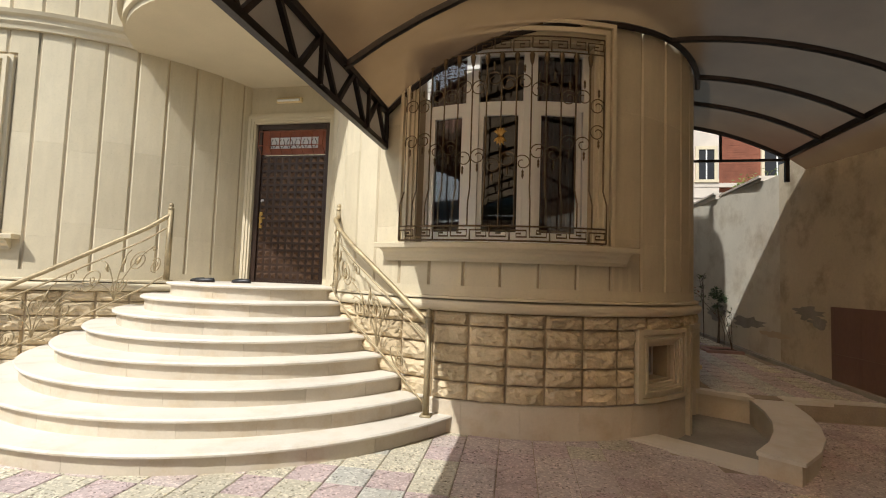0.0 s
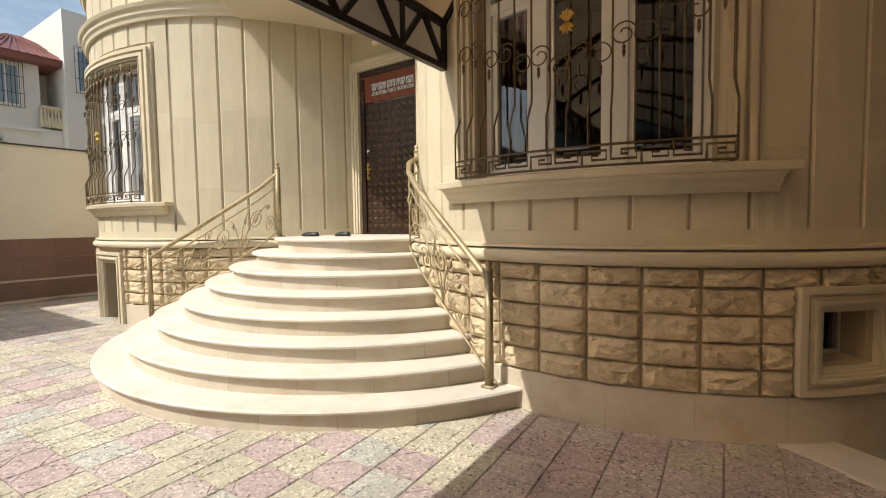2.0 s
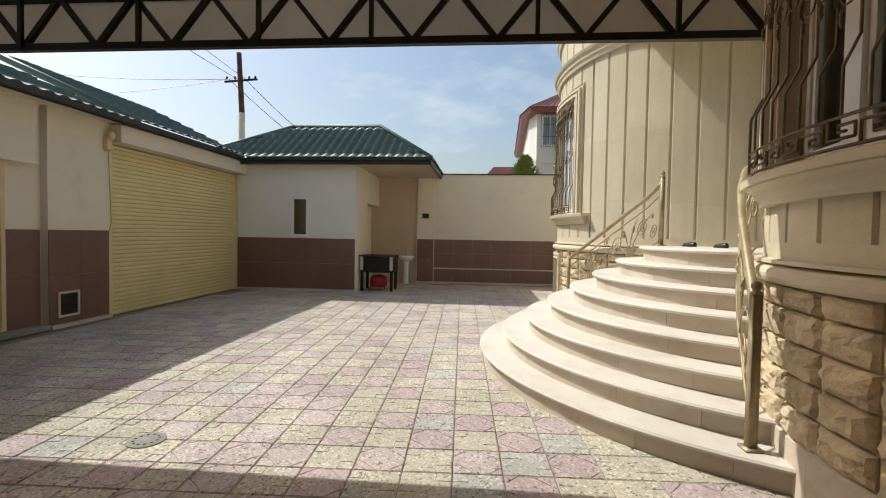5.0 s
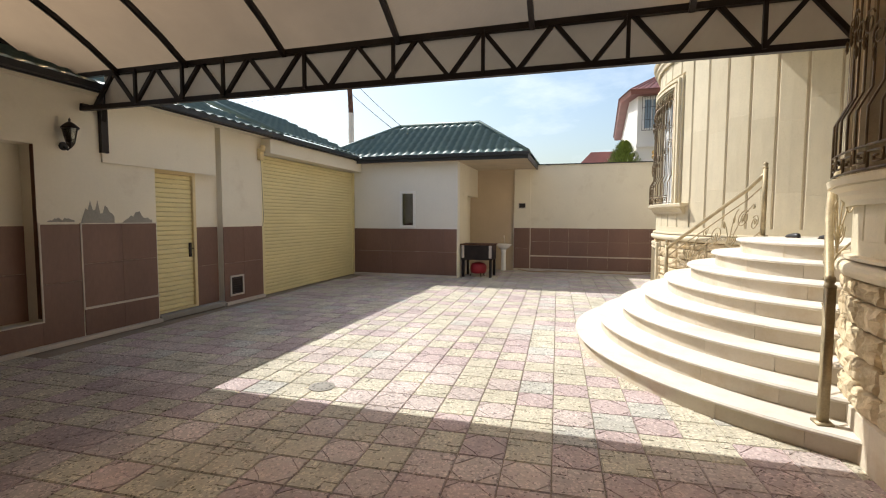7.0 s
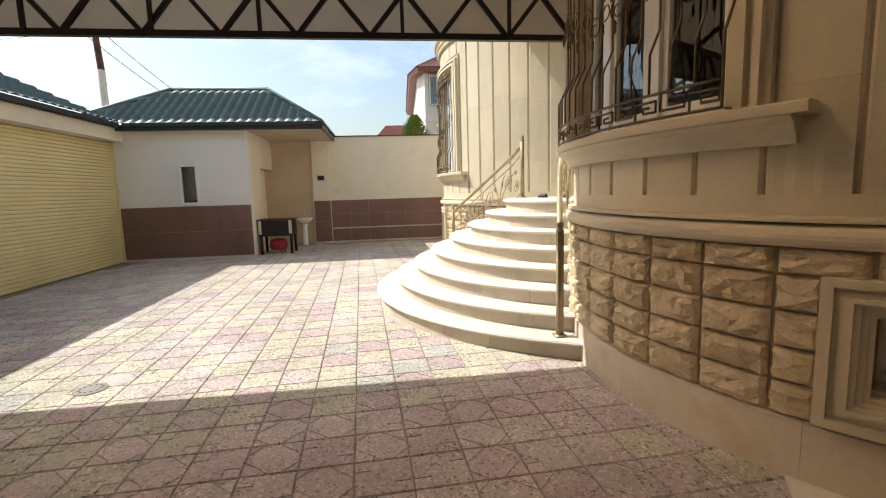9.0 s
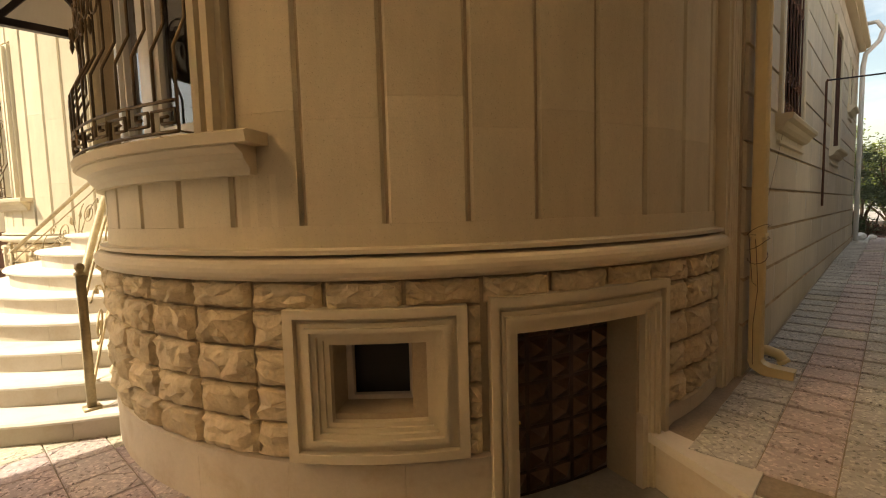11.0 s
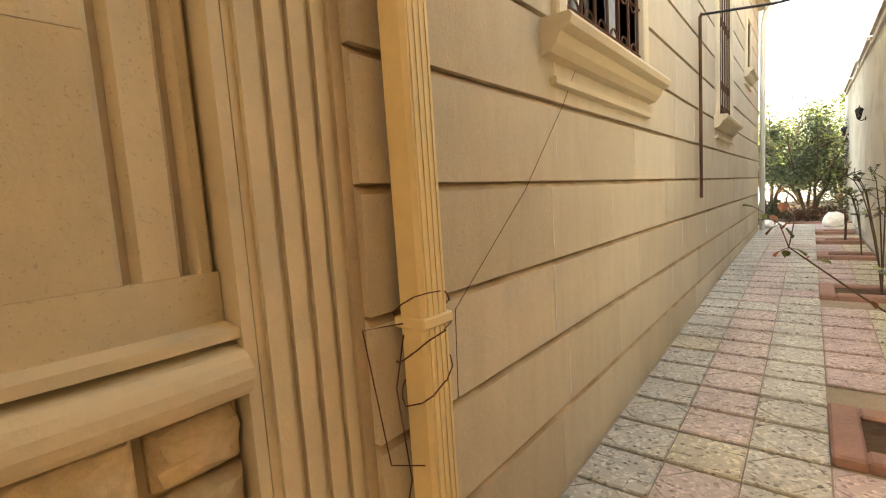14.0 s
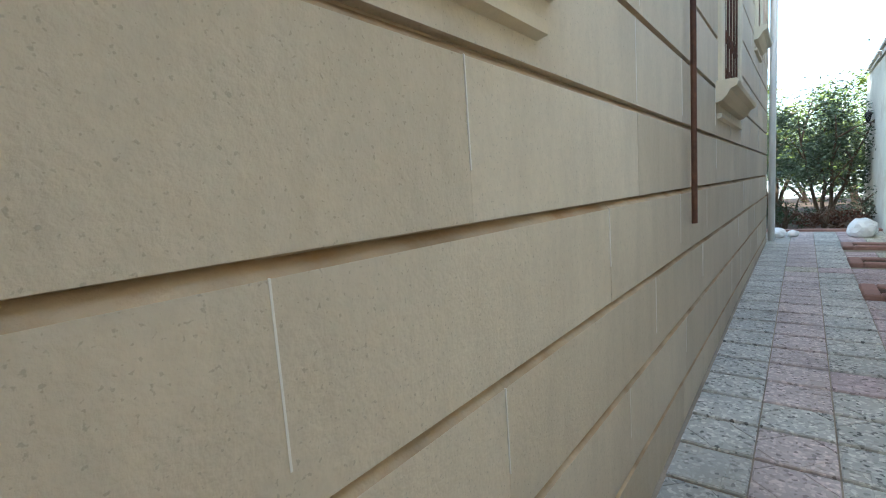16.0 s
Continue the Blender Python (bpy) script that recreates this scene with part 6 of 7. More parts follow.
for k in range(20):
    y0 = 7.7 - 0.6 * (k + 1)
    if y0 < -4.2:
        break
    for z0, z1 in ((0.02, 0.70), (0.703, 1.39)):
        if y0 > STEP_Y - 0.3 and z0 < 0.3:
            z0 = 0.24
        bm = B()
        a, b = Vector((east_x(y0), y0, 0)), Vector((east_x(y0 + 0.597), y0 + 0.597, 0))
        loft(bm, [[(p.x - 0.014, p.y, z0), (p.x + 0.005, p.y, z0), (p.x + 0.005, p.y, z1), (p.x - 0.014, p.y, z1)] for p in (a, b)])
        part("wall_tile", bm, m_brown, wall_east)
rnd = random.Random(21)


def blotch(u, v, ru, rv, seed, mat, d):
    r = random.Random(seed)
    pts = []
    for k in range(22):
        t = 2 * math.pi * k / 22
        q = 0.55 + 0.6 * r.random()
        pts.append((u + ru * q * math.cos(t), v + rv * q * math.sin(t)))
    bm = B()
    c = bm.verts.new(PE(u, v, d))
    vs = [bm.verts.new(PE(a, b, d)) for a, b in pts]
    for i in range(22):
        bm.faces.new((c, vs[i], vs[(i + 1) % 22]))
    part("broken_plaster", bm, mat, wall_east)


blotch(8.25, 1.26, 0.42, 0.12, 1, m_concrete, 0.004)
blotch(8.0, 1.12, 0.25, 0.10, 2, m_concrete, 0.005)
blotch(10.2, 0.95, 0.7, 0.13, 3, m_concrete, 0.004)
blotch(11.6, 1.05, 0.6, 0.2, 4, m_concrete, 0.004)
blotch(9.2, 0.8, 0.5, 0.07, 6, m_plaster_tan, 0.004)
bm = B()
loft(bm, [[(east_x(y) - 0.09, y, lane_z(y) - 0.02 if y > STEP_Y else -0.02), (east_x(y), y, lane_z(y) - 0.02 if y > STEP_Y else -0.02), (east_x(y), y, (lane_z(y) if y > STEP_Y else 0) + 0.05), (east_x(y) - 0.09, y, (lane_z(y) if y > STEP_Y else 0) + 0.05)]
          for y in (-4, 3, STEP_Y, STEP_Y + 0.01, 9.4, 12, 15, 19)])
part("foot_ledge", bm, m_concrete, wall_east)
for i in range(7):
    y0 = 9.5 + i * 2.0
    bm = B()
    x = east_x(y0)
    box(bm, x - 0.05, x + 0.35, y0, y0 + 1.97, 3.701, 3.75 + 0.05 * (i % 2))
    box(bm, x - 0.09, x + 0.39, y0, y0 + 1.97, 3.755 + 0.05 * (i % 2), 3.80 + 0.05 * (i % 2))
    part("coping_stone", bm, m_strip, wall_east)
lantern((east_x(18.5), 18.5, 2.62), (-1, 0), "old black lantern on the pale lane wall").scale = (0.68, 0.68, 0.68)
lantern((east_x(22.5), 22.5, 2.62), (-1, 0), "old black lantern on the pale lane wall").scale = (0.68, 0.68, 0.68)

# ---- planting beds, roses and trees ----
BEDS = ((3.43, 4.12, 9.85, 10.50), (3.42, 4.06, 13.00, 13.65), (3.42, 4.04, 15.3, 15.85), (3.42, 4.02, 17.0, 17.5), (3.42, 4.0, 18.4, 18.9))
m_bed = surface("pink_concrete_edge", (0.34, 0.20, 0.16), 0.85, 3, 0.2, 40, 0.15, 0.3, 60)


def leaf_cloud(bm, centre, rad, n, size, seed, clumps=14, squash=1.0):
    rnd = random.Random(seed)
    cs = []
    for _ in range(clumps):
        v = Vector((rnd.gauss(0, 1), rnd.gauss(0, 1), rnd.gauss(0, 1) * squash))
        v = v.normalized() * (rnd.random() ** 0.45)
        cs.append((Vector(centre) + Vector((v.x * rad[0], v.y * rad[1], v.z * rad[2])), rnd.uniform(0.22, 0.42)))
    for _ in range(n):
        c, s = rnd.choice(cs)
        d = Vector((rnd.gauss(0, 1), rnd.gauss(0, 1), rnd.gauss(0, 1)))
        p = c + Vector((d.x * rad[0], d.y * rad[1], d.z * rad[2])) * s * 0.5
        a = Vector((rnd.gauss(0, 1), rnd.gauss(0, 1), rnd.gauss(0, 0.6))).normalized()
        b = a.cross(Vector((rnd.gauss(0, 1), rnd.gauss(0, 1), rnd.gauss(0, 1)))).normalized()
        L, W = size * rnd.uniform(0.7, 1.3), size * 0.36
        bm.faces.new([bm.verts.new(q) for q in (p - a * L / 2, p + b * W / 2, p + a * L / 2, p - b * W / 2)])


def tree(at, height, rad, trunk_h, mat, label, seed, n=7000, size=0.07, category="tree", stems=4):
    t = thing(category.split()[0], label, category, at=at)
    bm = B()
    rnd = random.Random(seed)
    for k in range(stems):
        a = 2 * math.pi * k / stems + rnd.random()
        r0 = 0.05 if stems > 1 else 0.0
        pts = [(r0 * math.cos(a), r0 * math.sin(a), -0.1)]
        for q in range(1, 6):
            f = q / 5
            pts.append((r0 * math.cos(a) + rad[0] * 0.55 * f * math.cos(a) + rnd.uniform(-0.06, 0.06), rad[1] * 0.55 * f * math.sin(a) + rnd.uniform(-0.06, 0.06), height * 0.8 * f))
        tube(bm, pts, [0.05 * (1 - 0.15 * q) * max(1, height / 3) for q in range(6)], 6)
        for q in (2, 3, 4):
            p = Vector(pts[q])
            d = Vector((rnd.uniform(-1, 1), rnd.uniform(-1, 1), rnd.uniform(0.3, 1))).normalized() * rad[0] * 0.6
            tube(bm, [p, p + d * 0.5 + Vector((0, 0, 0.05)), p + d], [0.025, 0.015, 0.006], 5)
    part("trunk", bm, m_bark, t)
    bm = B()
    leaf_cloud(bm, (0, 0, (trunk_h + height) / 2), (rad[0], rad[1], (height - trunk_h) / 2), n, size, seed + 1, 26)
    part("crown", bm, mat, t)
    return t


tree((3.35, 23.0, 0.5), 2.9, (1.25, 1.1), 0.5, m_leaf_g, "bushy grey-green tree at the end of the lane", 31, 9000, 0.10)
tree((2.3, 26.0, 0.5), 3.9, (1.4, 1.4), 0.7, m_leaf_y, "light green leafy tree behind the lane's end", 32, 7000, 0.12)
tree((4.2, 27.0, 0.5), 3.7, (1.3, 1.4), 0.7, m_leaf_y, "yellow-green leafy tree behind the lane's end", 33, 7000, 0.12)
tree((3.2, 31.5, 0.4), 3.2, (4.5, 1.6), 0.2, m_leaf, "dark green hedge of trees beyond the garden", 34, 9000, 0.16, "tree", 5)
for k, (x, y, h) in enumerate(((2.6, 21.8, 0.7), (4.1, 22.0, 0.8), (3.4, 21.5, 0.45))):
    tree((x, y, 0.5), h, (0.55, 0.4), 0.05, (m_leaf, m_leaf_g, m_rust)[k], "low garden shrub in the soil bed", 50 + k, 1500, 0.06, "shrub", 3)
bm = B()
box(bm, 1.8, 6.0, 21.0, 35.0, -0.1, 0.52)
setting("garden_bed", bm, m_brown_ptn, "brown garden soil at the end of the lane", "garden bed")
bm = B()
box(bm, 2.3, 4.2, 20.8, 21.0, 0.0, 0.61)
setting("kerb", bm, m_bed, "pink concrete edging at the end of the lane", "kerb")
for k, (x0, x1, y0, y1) in enumerate(BEDS):
    z = lane_z(y0)
    bed = thing("planting_bed", "square planting hole edged with worn pink concrete around soil", "planting bed", "planting beds along the lane", at=(x0, y0, z))
    w, d = x1 - x0, y1 - y0
    for n_, b in (("edge", (0, 0.13, 0, d)), ("edge", (0.13, w, 0, 0.13)), ("edge", (0.13, w, d - 0.13, d))):
        bm = B()
        box(bm, b[0], b[1], b[2] + 0.001, b[3] - 0.001, -0.02, 0.045, 0.012)
        part(n_, bm, m_bed, bed)
    bm = B()
    rn = random.Random(k)
    n = 8
    vs = [[bm.verts.new((0.12 + (w - 0.12) * i / n, 0.12 + (d - 0.24) * j / n, 0.006 + 0.022 * rn.random())) for i in range(n + 1)] for j in range(n + 1)]
    for j in range(n):
        for i in range(n):
            bm.faces.new((vs[j][i], vs[j][i + 1], vs[j + 1][i + 1], vs[j + 1][i]))
    part("soil", bm, m_brown_ptn, bed)
m_rose = surface("rose_leaf", (0.20, 0.235, 0.07), 0.45, 3, 0.3, 30, 0.1, 0.0, island=0.5)


m_rose_red = surface("rose_red", (0.38, 0.16, 0.08), 0.45, 3, 0.35, 30, 0.1, 0.0, island=0.5)


def rose(at, h, seed, lean, label, nst=4, length=1.0):
    t = thing("rose_bush", label, "rose bush", "rose bushes in the lane", at=at)
    rnd = random.Random(seed)
    bs = B()
    bl = B()
    for k in range(nst):
        d = Vector((lean[0] + rnd.uniform(-0.25, 0.25), lean[1] + rnd.uniform(-0.35, 0.35), 0)) * length
        pts = [Vector((0, 0, -0.02)) + d * (q / 7) ** 1.3 + Vector((0, 0, h * math.sin(q / 7 * math.pi * rnd.uniform(0.5, 0.58)))) for q in range(8)]
        tube(bs, pts, [0.008 - 0.0008 * q for q in range(8)], 5)
        for q in range(3, 8):
            p = pts[q]
            for _ in range(2):
                s = Vector((rnd.uniform(-1, 1), rnd.uniform(-1, 1), rnd.uniform(0, 1))).normalized() * rnd.uniform(0.06, 0.12)
                tube(bs, [p, p + s], 0.003, 4)
                for f in (0.5, 0.8, 1.05):
                    c = p + s * f
                    a = Vector((rnd.uniform(-1, 1), rnd.uniform(-1, 1), rnd.uniform(-0.3, 0.3))).normalized()
                    b = a.cross(Vector((0, 0, 1))).normalized()
                    L, W = 0.028, 0.02
                    bl.faces.new([bl.verts.new(v) for v in (c - a * L, c - a * L * 0.3 + b * W, c + a * L * 0.6 + b * W * 0.7, c + a * L * 1.1, c + a * L * 0.6 - b * W * 0.7, c - a * L * 0.3 - b * W)])
    part("stem", bs, m_bark, t)
    part("foliage", bl, m_rose, t)
    return t


rose((4.0, 10.15, 0.34), 0.8, 4, (-0.15, 0.1), "sparse rose bush in a planting hole", 3)
def rose_leaf(bl, c, a, up, L):
    """A folded rounded leaflet at c that points along a."""
    a = a.normalized()
    b = a.cross(up).normalized()
    n_ = b.cross(a) * L
    mid = [bl.verts.new(c), bl.verts.new(c + a * L * 0.5 - n_ * 0.06), bl.verts.new(c + a * L - n_ * 0.14)]
    for s in (1, -1):
        rim = [bl.verts.new(c + a * L * f + b * (s * L * w) + n_ * 0.1) for f, w in ((0.12, 0.24), (0.4, 0.4), (0.7, 0.34), (0.92, 0.14))]
        for q in ((mid[0], rim[0], rim[1], mid[1]), (mid[1], rim[1], rim[2]), (mid[1], rim[2], rim[3], mid[2])):
            bl.faces.new(q if s > 0 else q[::-1])


arch = thing("rose_branch", "long arching rose stem with green and reddish leaves", "rose stem", at=(3.96, 10.48, 0.34))
bm = B()
bl = B()
br = B()
rr = random.Random(12)
main = [Vector(v) for v in ((0, 0, -0.01), (-0.048, -0.194, 0.333), (-0.217, -0.482, 0.59), (-0.446, -0.714, 0.802), (-0.623, -0.823, 0.965), (-0.692, -0.84, 1.026), (-0.727, -0.788, 1.122), (-0.797, -0.701, 1.174))]
tube(bm, main, [0.005, 0.005, 0.0045, 0.004, 0.0035, 0.003, 0.0022, 0.0015], 6)
twig = [main[5]] + [Vector(v) for v in ((-0.675, -0.753, 1.139), (-0.71, -0.666, 1.226), (-0.692, -0.631, 1.287))]
tube(bm, twig, [0.0028, 0.0024, 0.002, 0.0015], 5)
for k, (p0, big) in enumerate(((main[4], 2), (main[5], 3), (main[6], 2), (main[7], 3), (twig[1], 1), (twig[2], 2), (twig[3], 3), (main[2], 1), (main[3], 1))):
    for q in range(big):
        d_ = Vector((rr.uniform(-1, 1), rr.uniform(-0.8, 0.8), rr.uniform(-0.5, 0.35))).normalized()
        e_ = p0 + d_ * rr.uniform(0.025, 0.05)
        tube(bm, [p0, e_], 0.0014, 4)
        rose_leaf(br if (k * 3 + q) % 3 == 0 else bl, e_, d_ + Vector((0, 0, -0.3)), Vector((rr.uniform(-0.3, 0.3), rr.uniform(-0.6, 0.2), 1)), rr.uniform(0.04, 0.055))
part("stem", bm, m_bark, arch)
part("foliage", bl, m_rose, arch)
part("young_foliage", br, m_rose_red, arch, "reddish brown young leaves")


rose((3.9, 13.3, 0.47), 1.2, 5, (-0.15, 0.0), "sparse rose bush in a planting hole by the pale wall", 5)
rose((3.95, 11.6, 0.40), 1.5, 6, (-0.1, 0.1), "thin rose stems climbing by the pale wall", 4)
rose((3.9, 15.6, 0.53), 0.9, 7, (-0.1, 0.0), "small rose bush in a planting hole", 4)
dark = thing("shrub", "dark twiggy shrub against the worn wall", "shrub", at=(4.12, 11.2, 0.38))
bm = B()
tube(bm, [(0, 0, 0), (0.02, 0.02, 0.5), (-0.03, 0, 0.9)], [0.03, 0.02, 0.012], 6)
part("trunk", bm, m_bark, dark)
bm = B()
leaf_cloud(bm, (-0.02, 0, 1.0), (0.25, 0.5, 0.25), 700, 0.06, 77, 9)
part("crown", bm, m_leaf, dark)
bag = thing("sack", "crumpled white sack lying at the end of the lane", "sack", at=(3.75, 19.9, 0.58))
bm = B()
bmesh.ops.create_icosphere(bm, subdivisions=3, radius=0.2)
for v in bm.verts:
    v.co.z = max(0, v.co.z * 0.9 + 0.12)
    v.co += v.co.normalized() * 0.05 * noise.noise(v.co * 9)
part("body", bm, m_ceram, bag)
stake = thing("garden_stake", "short rusty iron stake standing in a planting hole", "stake", at=(3.8, 17.25, 0.56))
bm = B()
tube(bm, [(0, 0, -0.02), (0.005, 0, 0.25), (-0.01, 0.01, 0.5)], [0.02, 0.018, 0.014], 6)
part("body", bm, m_rust, stake)
for k, (x, y, r) in enumerate(((2.6, 19.75, 0.13), (2.82, 19.9, 0.09))):
    stone = thing("stone", "rough pale stone at the end of the lane", "stone", "stones at the lane end", at=(x, y, 0.58))
    bm = B()
    bmesh.ops.create_icosphere(bm, subdivisions=3, radius=r)
    for v in bm.verts:
        v.co.z = max(-0.01, v.co.z * 0.8 + r * 0.6)
        v.co += v.co.normalized() * r * 0.35 * noise.noise(v.co * 11 + Vector((k, 3, 1)))
    part("body", bm, m_ceram, stone)

# ---- neighbours ----
h2 = thing("house", "white neighbouring house with dark red roof and barred windows", "house", at=(-18.5, 4.6, 0))


def hpart(name, bm, mat, parent=None):
    for v in bm.verts:
        v.co -= Vector((-18.5, 4.6, 0))
    return part(name, bm, mat, parent or h2)


m_white_wall = surface("pale_house_plaster", (0.74, 0.70, 0.64), 0.85, 0.8, 0.05, 20, 0.04, 0.2, 40)
bm = B()
loft(bm, [[(x, y, z) for x, y in ((-18.5, 4.75), (-18.5, 6.15), (-19.6, 6.15), (-19.6, 8.2), (-30, 8.2), (-30, 5.0), (-19.5, 4.5))] for z in (0, 6.75)])
hpart("wall", bm, m_white_wall)
bm = B()
box(bm, -25, -17.9, 6.65, 16, 0, 8.6)
hpart("wall", bm, m_white_wall)
bm = B()
loft(bm, [[(x, y, 6.75) for x, y in ((-18.1, 4.45), (-18.1, 7.4), (-19.4, 7.4), (-30, 8.4), (-30, 4.6), (-19.5, 4.15))],
          [(x, y, 6.93) for x, y in ((-18.05, 4.4), (-18.05, 7.4), (-19.4, 7.4), (-30, 8.4), (-30, 4.55), (-19.5, 4.1))]])
hpart("eave", bm, m_red_roof)
bm = B()
loft(bm, [[(x, y, 6.94) for x, y in ((-18.0, 4.35), (-18.0, 7.45), (-19.4, 7.45), (-30, 8.4), (-30, 4.5), (-19.5, 4.05))],
          [(x, y, 8.3) for x, y in ((-21.0, 6.0), (-21.0, 6.4), (-21.2, 6.5), (-30, 6.5), (-30, 6.0), (-21.5, 5.9))]])
hpart("roof", bm, m_red_roof)
bm = B()
for q in range(14):
    bar(bm, (-18.02, 4.4 + q * 0.23, 6.96), (-20.9, 6.0 + q * 0.03, 8.3), 0.03)
hpart("roof_seam", bm, m_red_roof)


def far_window(x, y0, y1, z0, z1):
    bm = B()
    box(bm, x, x + 0.02, y0 + 0.06, y1 - 0.06, z0 + 0.06, z1 - 0.06)
    pane = hpart("window", bm, surface_cache["blue_curtain"])
    for a, b, c, d in ((y0, y1, z0, z0 + 0.06), (y0, y1, z1 - 0.06, z1), (y0, y0 + 0.06, z0 + 0.06, z1 - 0.06), (y1 - 0.06, y1, z0 + 0.06, z1 - 0.06), ((y0 + y1) / 2 - 0.03, (y0 + y1) / 2 + 0.03, z0 + 0.06, z1 - 0.06)):
        bm = B()
        box(bm, x, x + 0.05, a, b, c, d)
        for v in bm.verts:
            v.co -= Vector((-18.5, 4.6, 0))
        part("frame", bm, m_white, pane)
    bm = B()
    n = 8
    for k in range(n + 1):
        y = y0 - 0.05 + (y1 - y0 + 0.1) * k / n
        bar(bm, (x + 0.13, y, z0 - 0.05), (x + 0.13, y, z1 + 0.05), 0.014)
    for z in (z0 - 0.05, z0 + (z1 - z0) * 0.3, z0 + (z1 - z0) * 0.7, z1 + 0.05):
        bar(bm, (x + 0.135, y0 - 0.05, z), (x + 0.135, y1 + 0.05, z), 0.014)
    for v in bm.verts:
        v.co -= Vector((-18.5, 4.6, 0))
    part("grille", bm, m_iron, pane)


surface_cache = {"blue_curtain": surface("blue_curtained_window", (0.30, 0.38, 0.45), 0.25)}
far_window(-18.5, 4.97, 5.67, 5.35, 6.65)
far_window(-17.9, 7.5, 8.1, 4.2, 5.0)
far_window(-17.9, 6.95, 7.75, 6.0, 7.4)
bm = B()
box(bm, -18.5, -18.36, 4.7, 6.64, 4.62, 4.72)
box(bm, -18.5, -18.3, 6.1, 6.64, 4.1, 4.62)
hpart("ledge", bm, m_white_wall)
for q in range(7):
    bm = B()
    lathe(bm, [(0.04, 0), (0.07, 0.15), (0.03, 0.4), (0.05, 0.6)], (-18.35, 6.12 + q * 0.09, 4.78), 8)
    hpart("baluster", bm, m_lime_fit)
bm = B()
box(bm, -18.45, -18.25, 6.1, 6.65, 5.38, 5.46)
hpart("balcony_rail", bm, m_lime_fit)
bm = B()
loft(bm, [[(-24, 1.8, 3.6), (-24, 5.2, 3.6), (-22, 5.2, 3.6), (-22, 1.8, 3.6)], [(-23.1, 3.2, 5.2), (-23.1, 5.2, 5.2), (-22.9, 5.2, 5.2), (-22.9, 3.2, 5.2)]])
tagged(finish("roof_far", bm, m_red_roof), "dark red metal roof of a house farther off", "roof", "", "structure")
cyp = thing("tree", "young green conifer behind the boundary wall", "tree", at=(-16.0, 4.25, 0))
bm = B()
tube(bm, [(0, 0, 0), (0, 0, 4.4)], [0.08, 0.02], 6)
part("trunk", bm, m_bark, cyp)
bm = B()
rnd = random.Random(9)
for _ in range(5000):
    f = rnd.random()
    r = 1.15 * (1 - f) ** 0.7 * rnd.random() ** 0.5
    a = rnd.uniform(0, 6.283)
    p = Vector((r * math.cos(a), r * math.sin(a), 2.4 + 2.15 * f + 0.2 * r))
    d = Vector((math.cos(a) * 0.6, math.sin(a) * 0.6, 0.8)).normalized()
    s = d.cross(Vector((0, 0, 1))).normalized()
    bm.faces.new([bm.verts.new(q) for q in (p, p + d * 0.07 + s * 0.02, p + d * 0.18, p + d * 0.07 - s * 0.02)])
part("crown", bm, m_leaf_y, cyp)

pole = thing("utility_pole", "dark utility pole with a pale lower part", "utility pole", at=(-19.0, -8.75, 0))
bm = B()
tube(bm, [(0, 0, 0), (0, 0, 7.1)], [0.16, 0.14], 10)
part("lower_pole", bm, m_strip, pole)
bm = B()
tube(bm, [(0, 0, 7.1), (0, -0.15, 9.9)], [0.13, 0.11], 10)
part("upper_pole", bm, m_rust, pole)
bm = B()
bar(bm, (-0.1, -0.9, 8.6), (-0.1, 0.7, 8.7), 0.08)
for y in (-0.8, -0.4, 0.3, 0.6):
    lathe(bm, [(0.03, 0), (0.05, 0.05), (0.05, 0.12), (0.02, 0.16)], (-0.1, y, 8.7), 8)
part("crossarm", bm, m_iron, pole)
wl = thing("overhead_wires", "thin dark overhead wires sagging from the utility pole", "wire", at=(-19.0, -9.0, 8.7))
for k, (x, y, z, sag) in enumerate(((2, -14, -1.0, 0.5), (3, -16, 0.6, 0.5), (-3, 3.6, -3.4, 0.2), (-2.6, 4.2, -3.6, 0.2), (15, -1.5, 1.6, 0.3), (15, -0.6, 2.0, 0.3))):
    bm = B()
    pts = [(x * f, y * f + (k % 3) * 0.4 - 0.4, z * f - sag * 4 * f * (1 - f)) for f in [i / 14 for i in range(15)]]
    tube(bm, pts, 0.014, 4)
    part("wire", bm, m_iron, wl)

h3 = thing("house", "red brick house with cream bands and window frames", "house", at=(5.6, 17.5, 0))
bm = B()
box(bm, 0.0, 12, 0.0, 9, 0, 4.55)
box(bm, 0.0, 12, 0.0, 9, 4.78, 8.2)
part("wall", bm, m_brick, h3)
bm = B()
box(bm, -0.1, 12.1, -0.1, 9.1, 4.56, 4.77)
box(bm, -0.12, 12.1, -0.12, 9.1, 3.95, 4.1)
box(bm, -0.52, 12.1, -0.16, -0.002, 5.16, 5.3)
box(bm, -0.25, 12.2, -0.25, 9.2, 8.2, 8.5)
part("band", bm, m_strip, h3)
bm = B()
box(bm, -0.5, 0.72, -0.14, 0.0, 4.78, 8.2)
part("bay", bm, m_strip, h3)
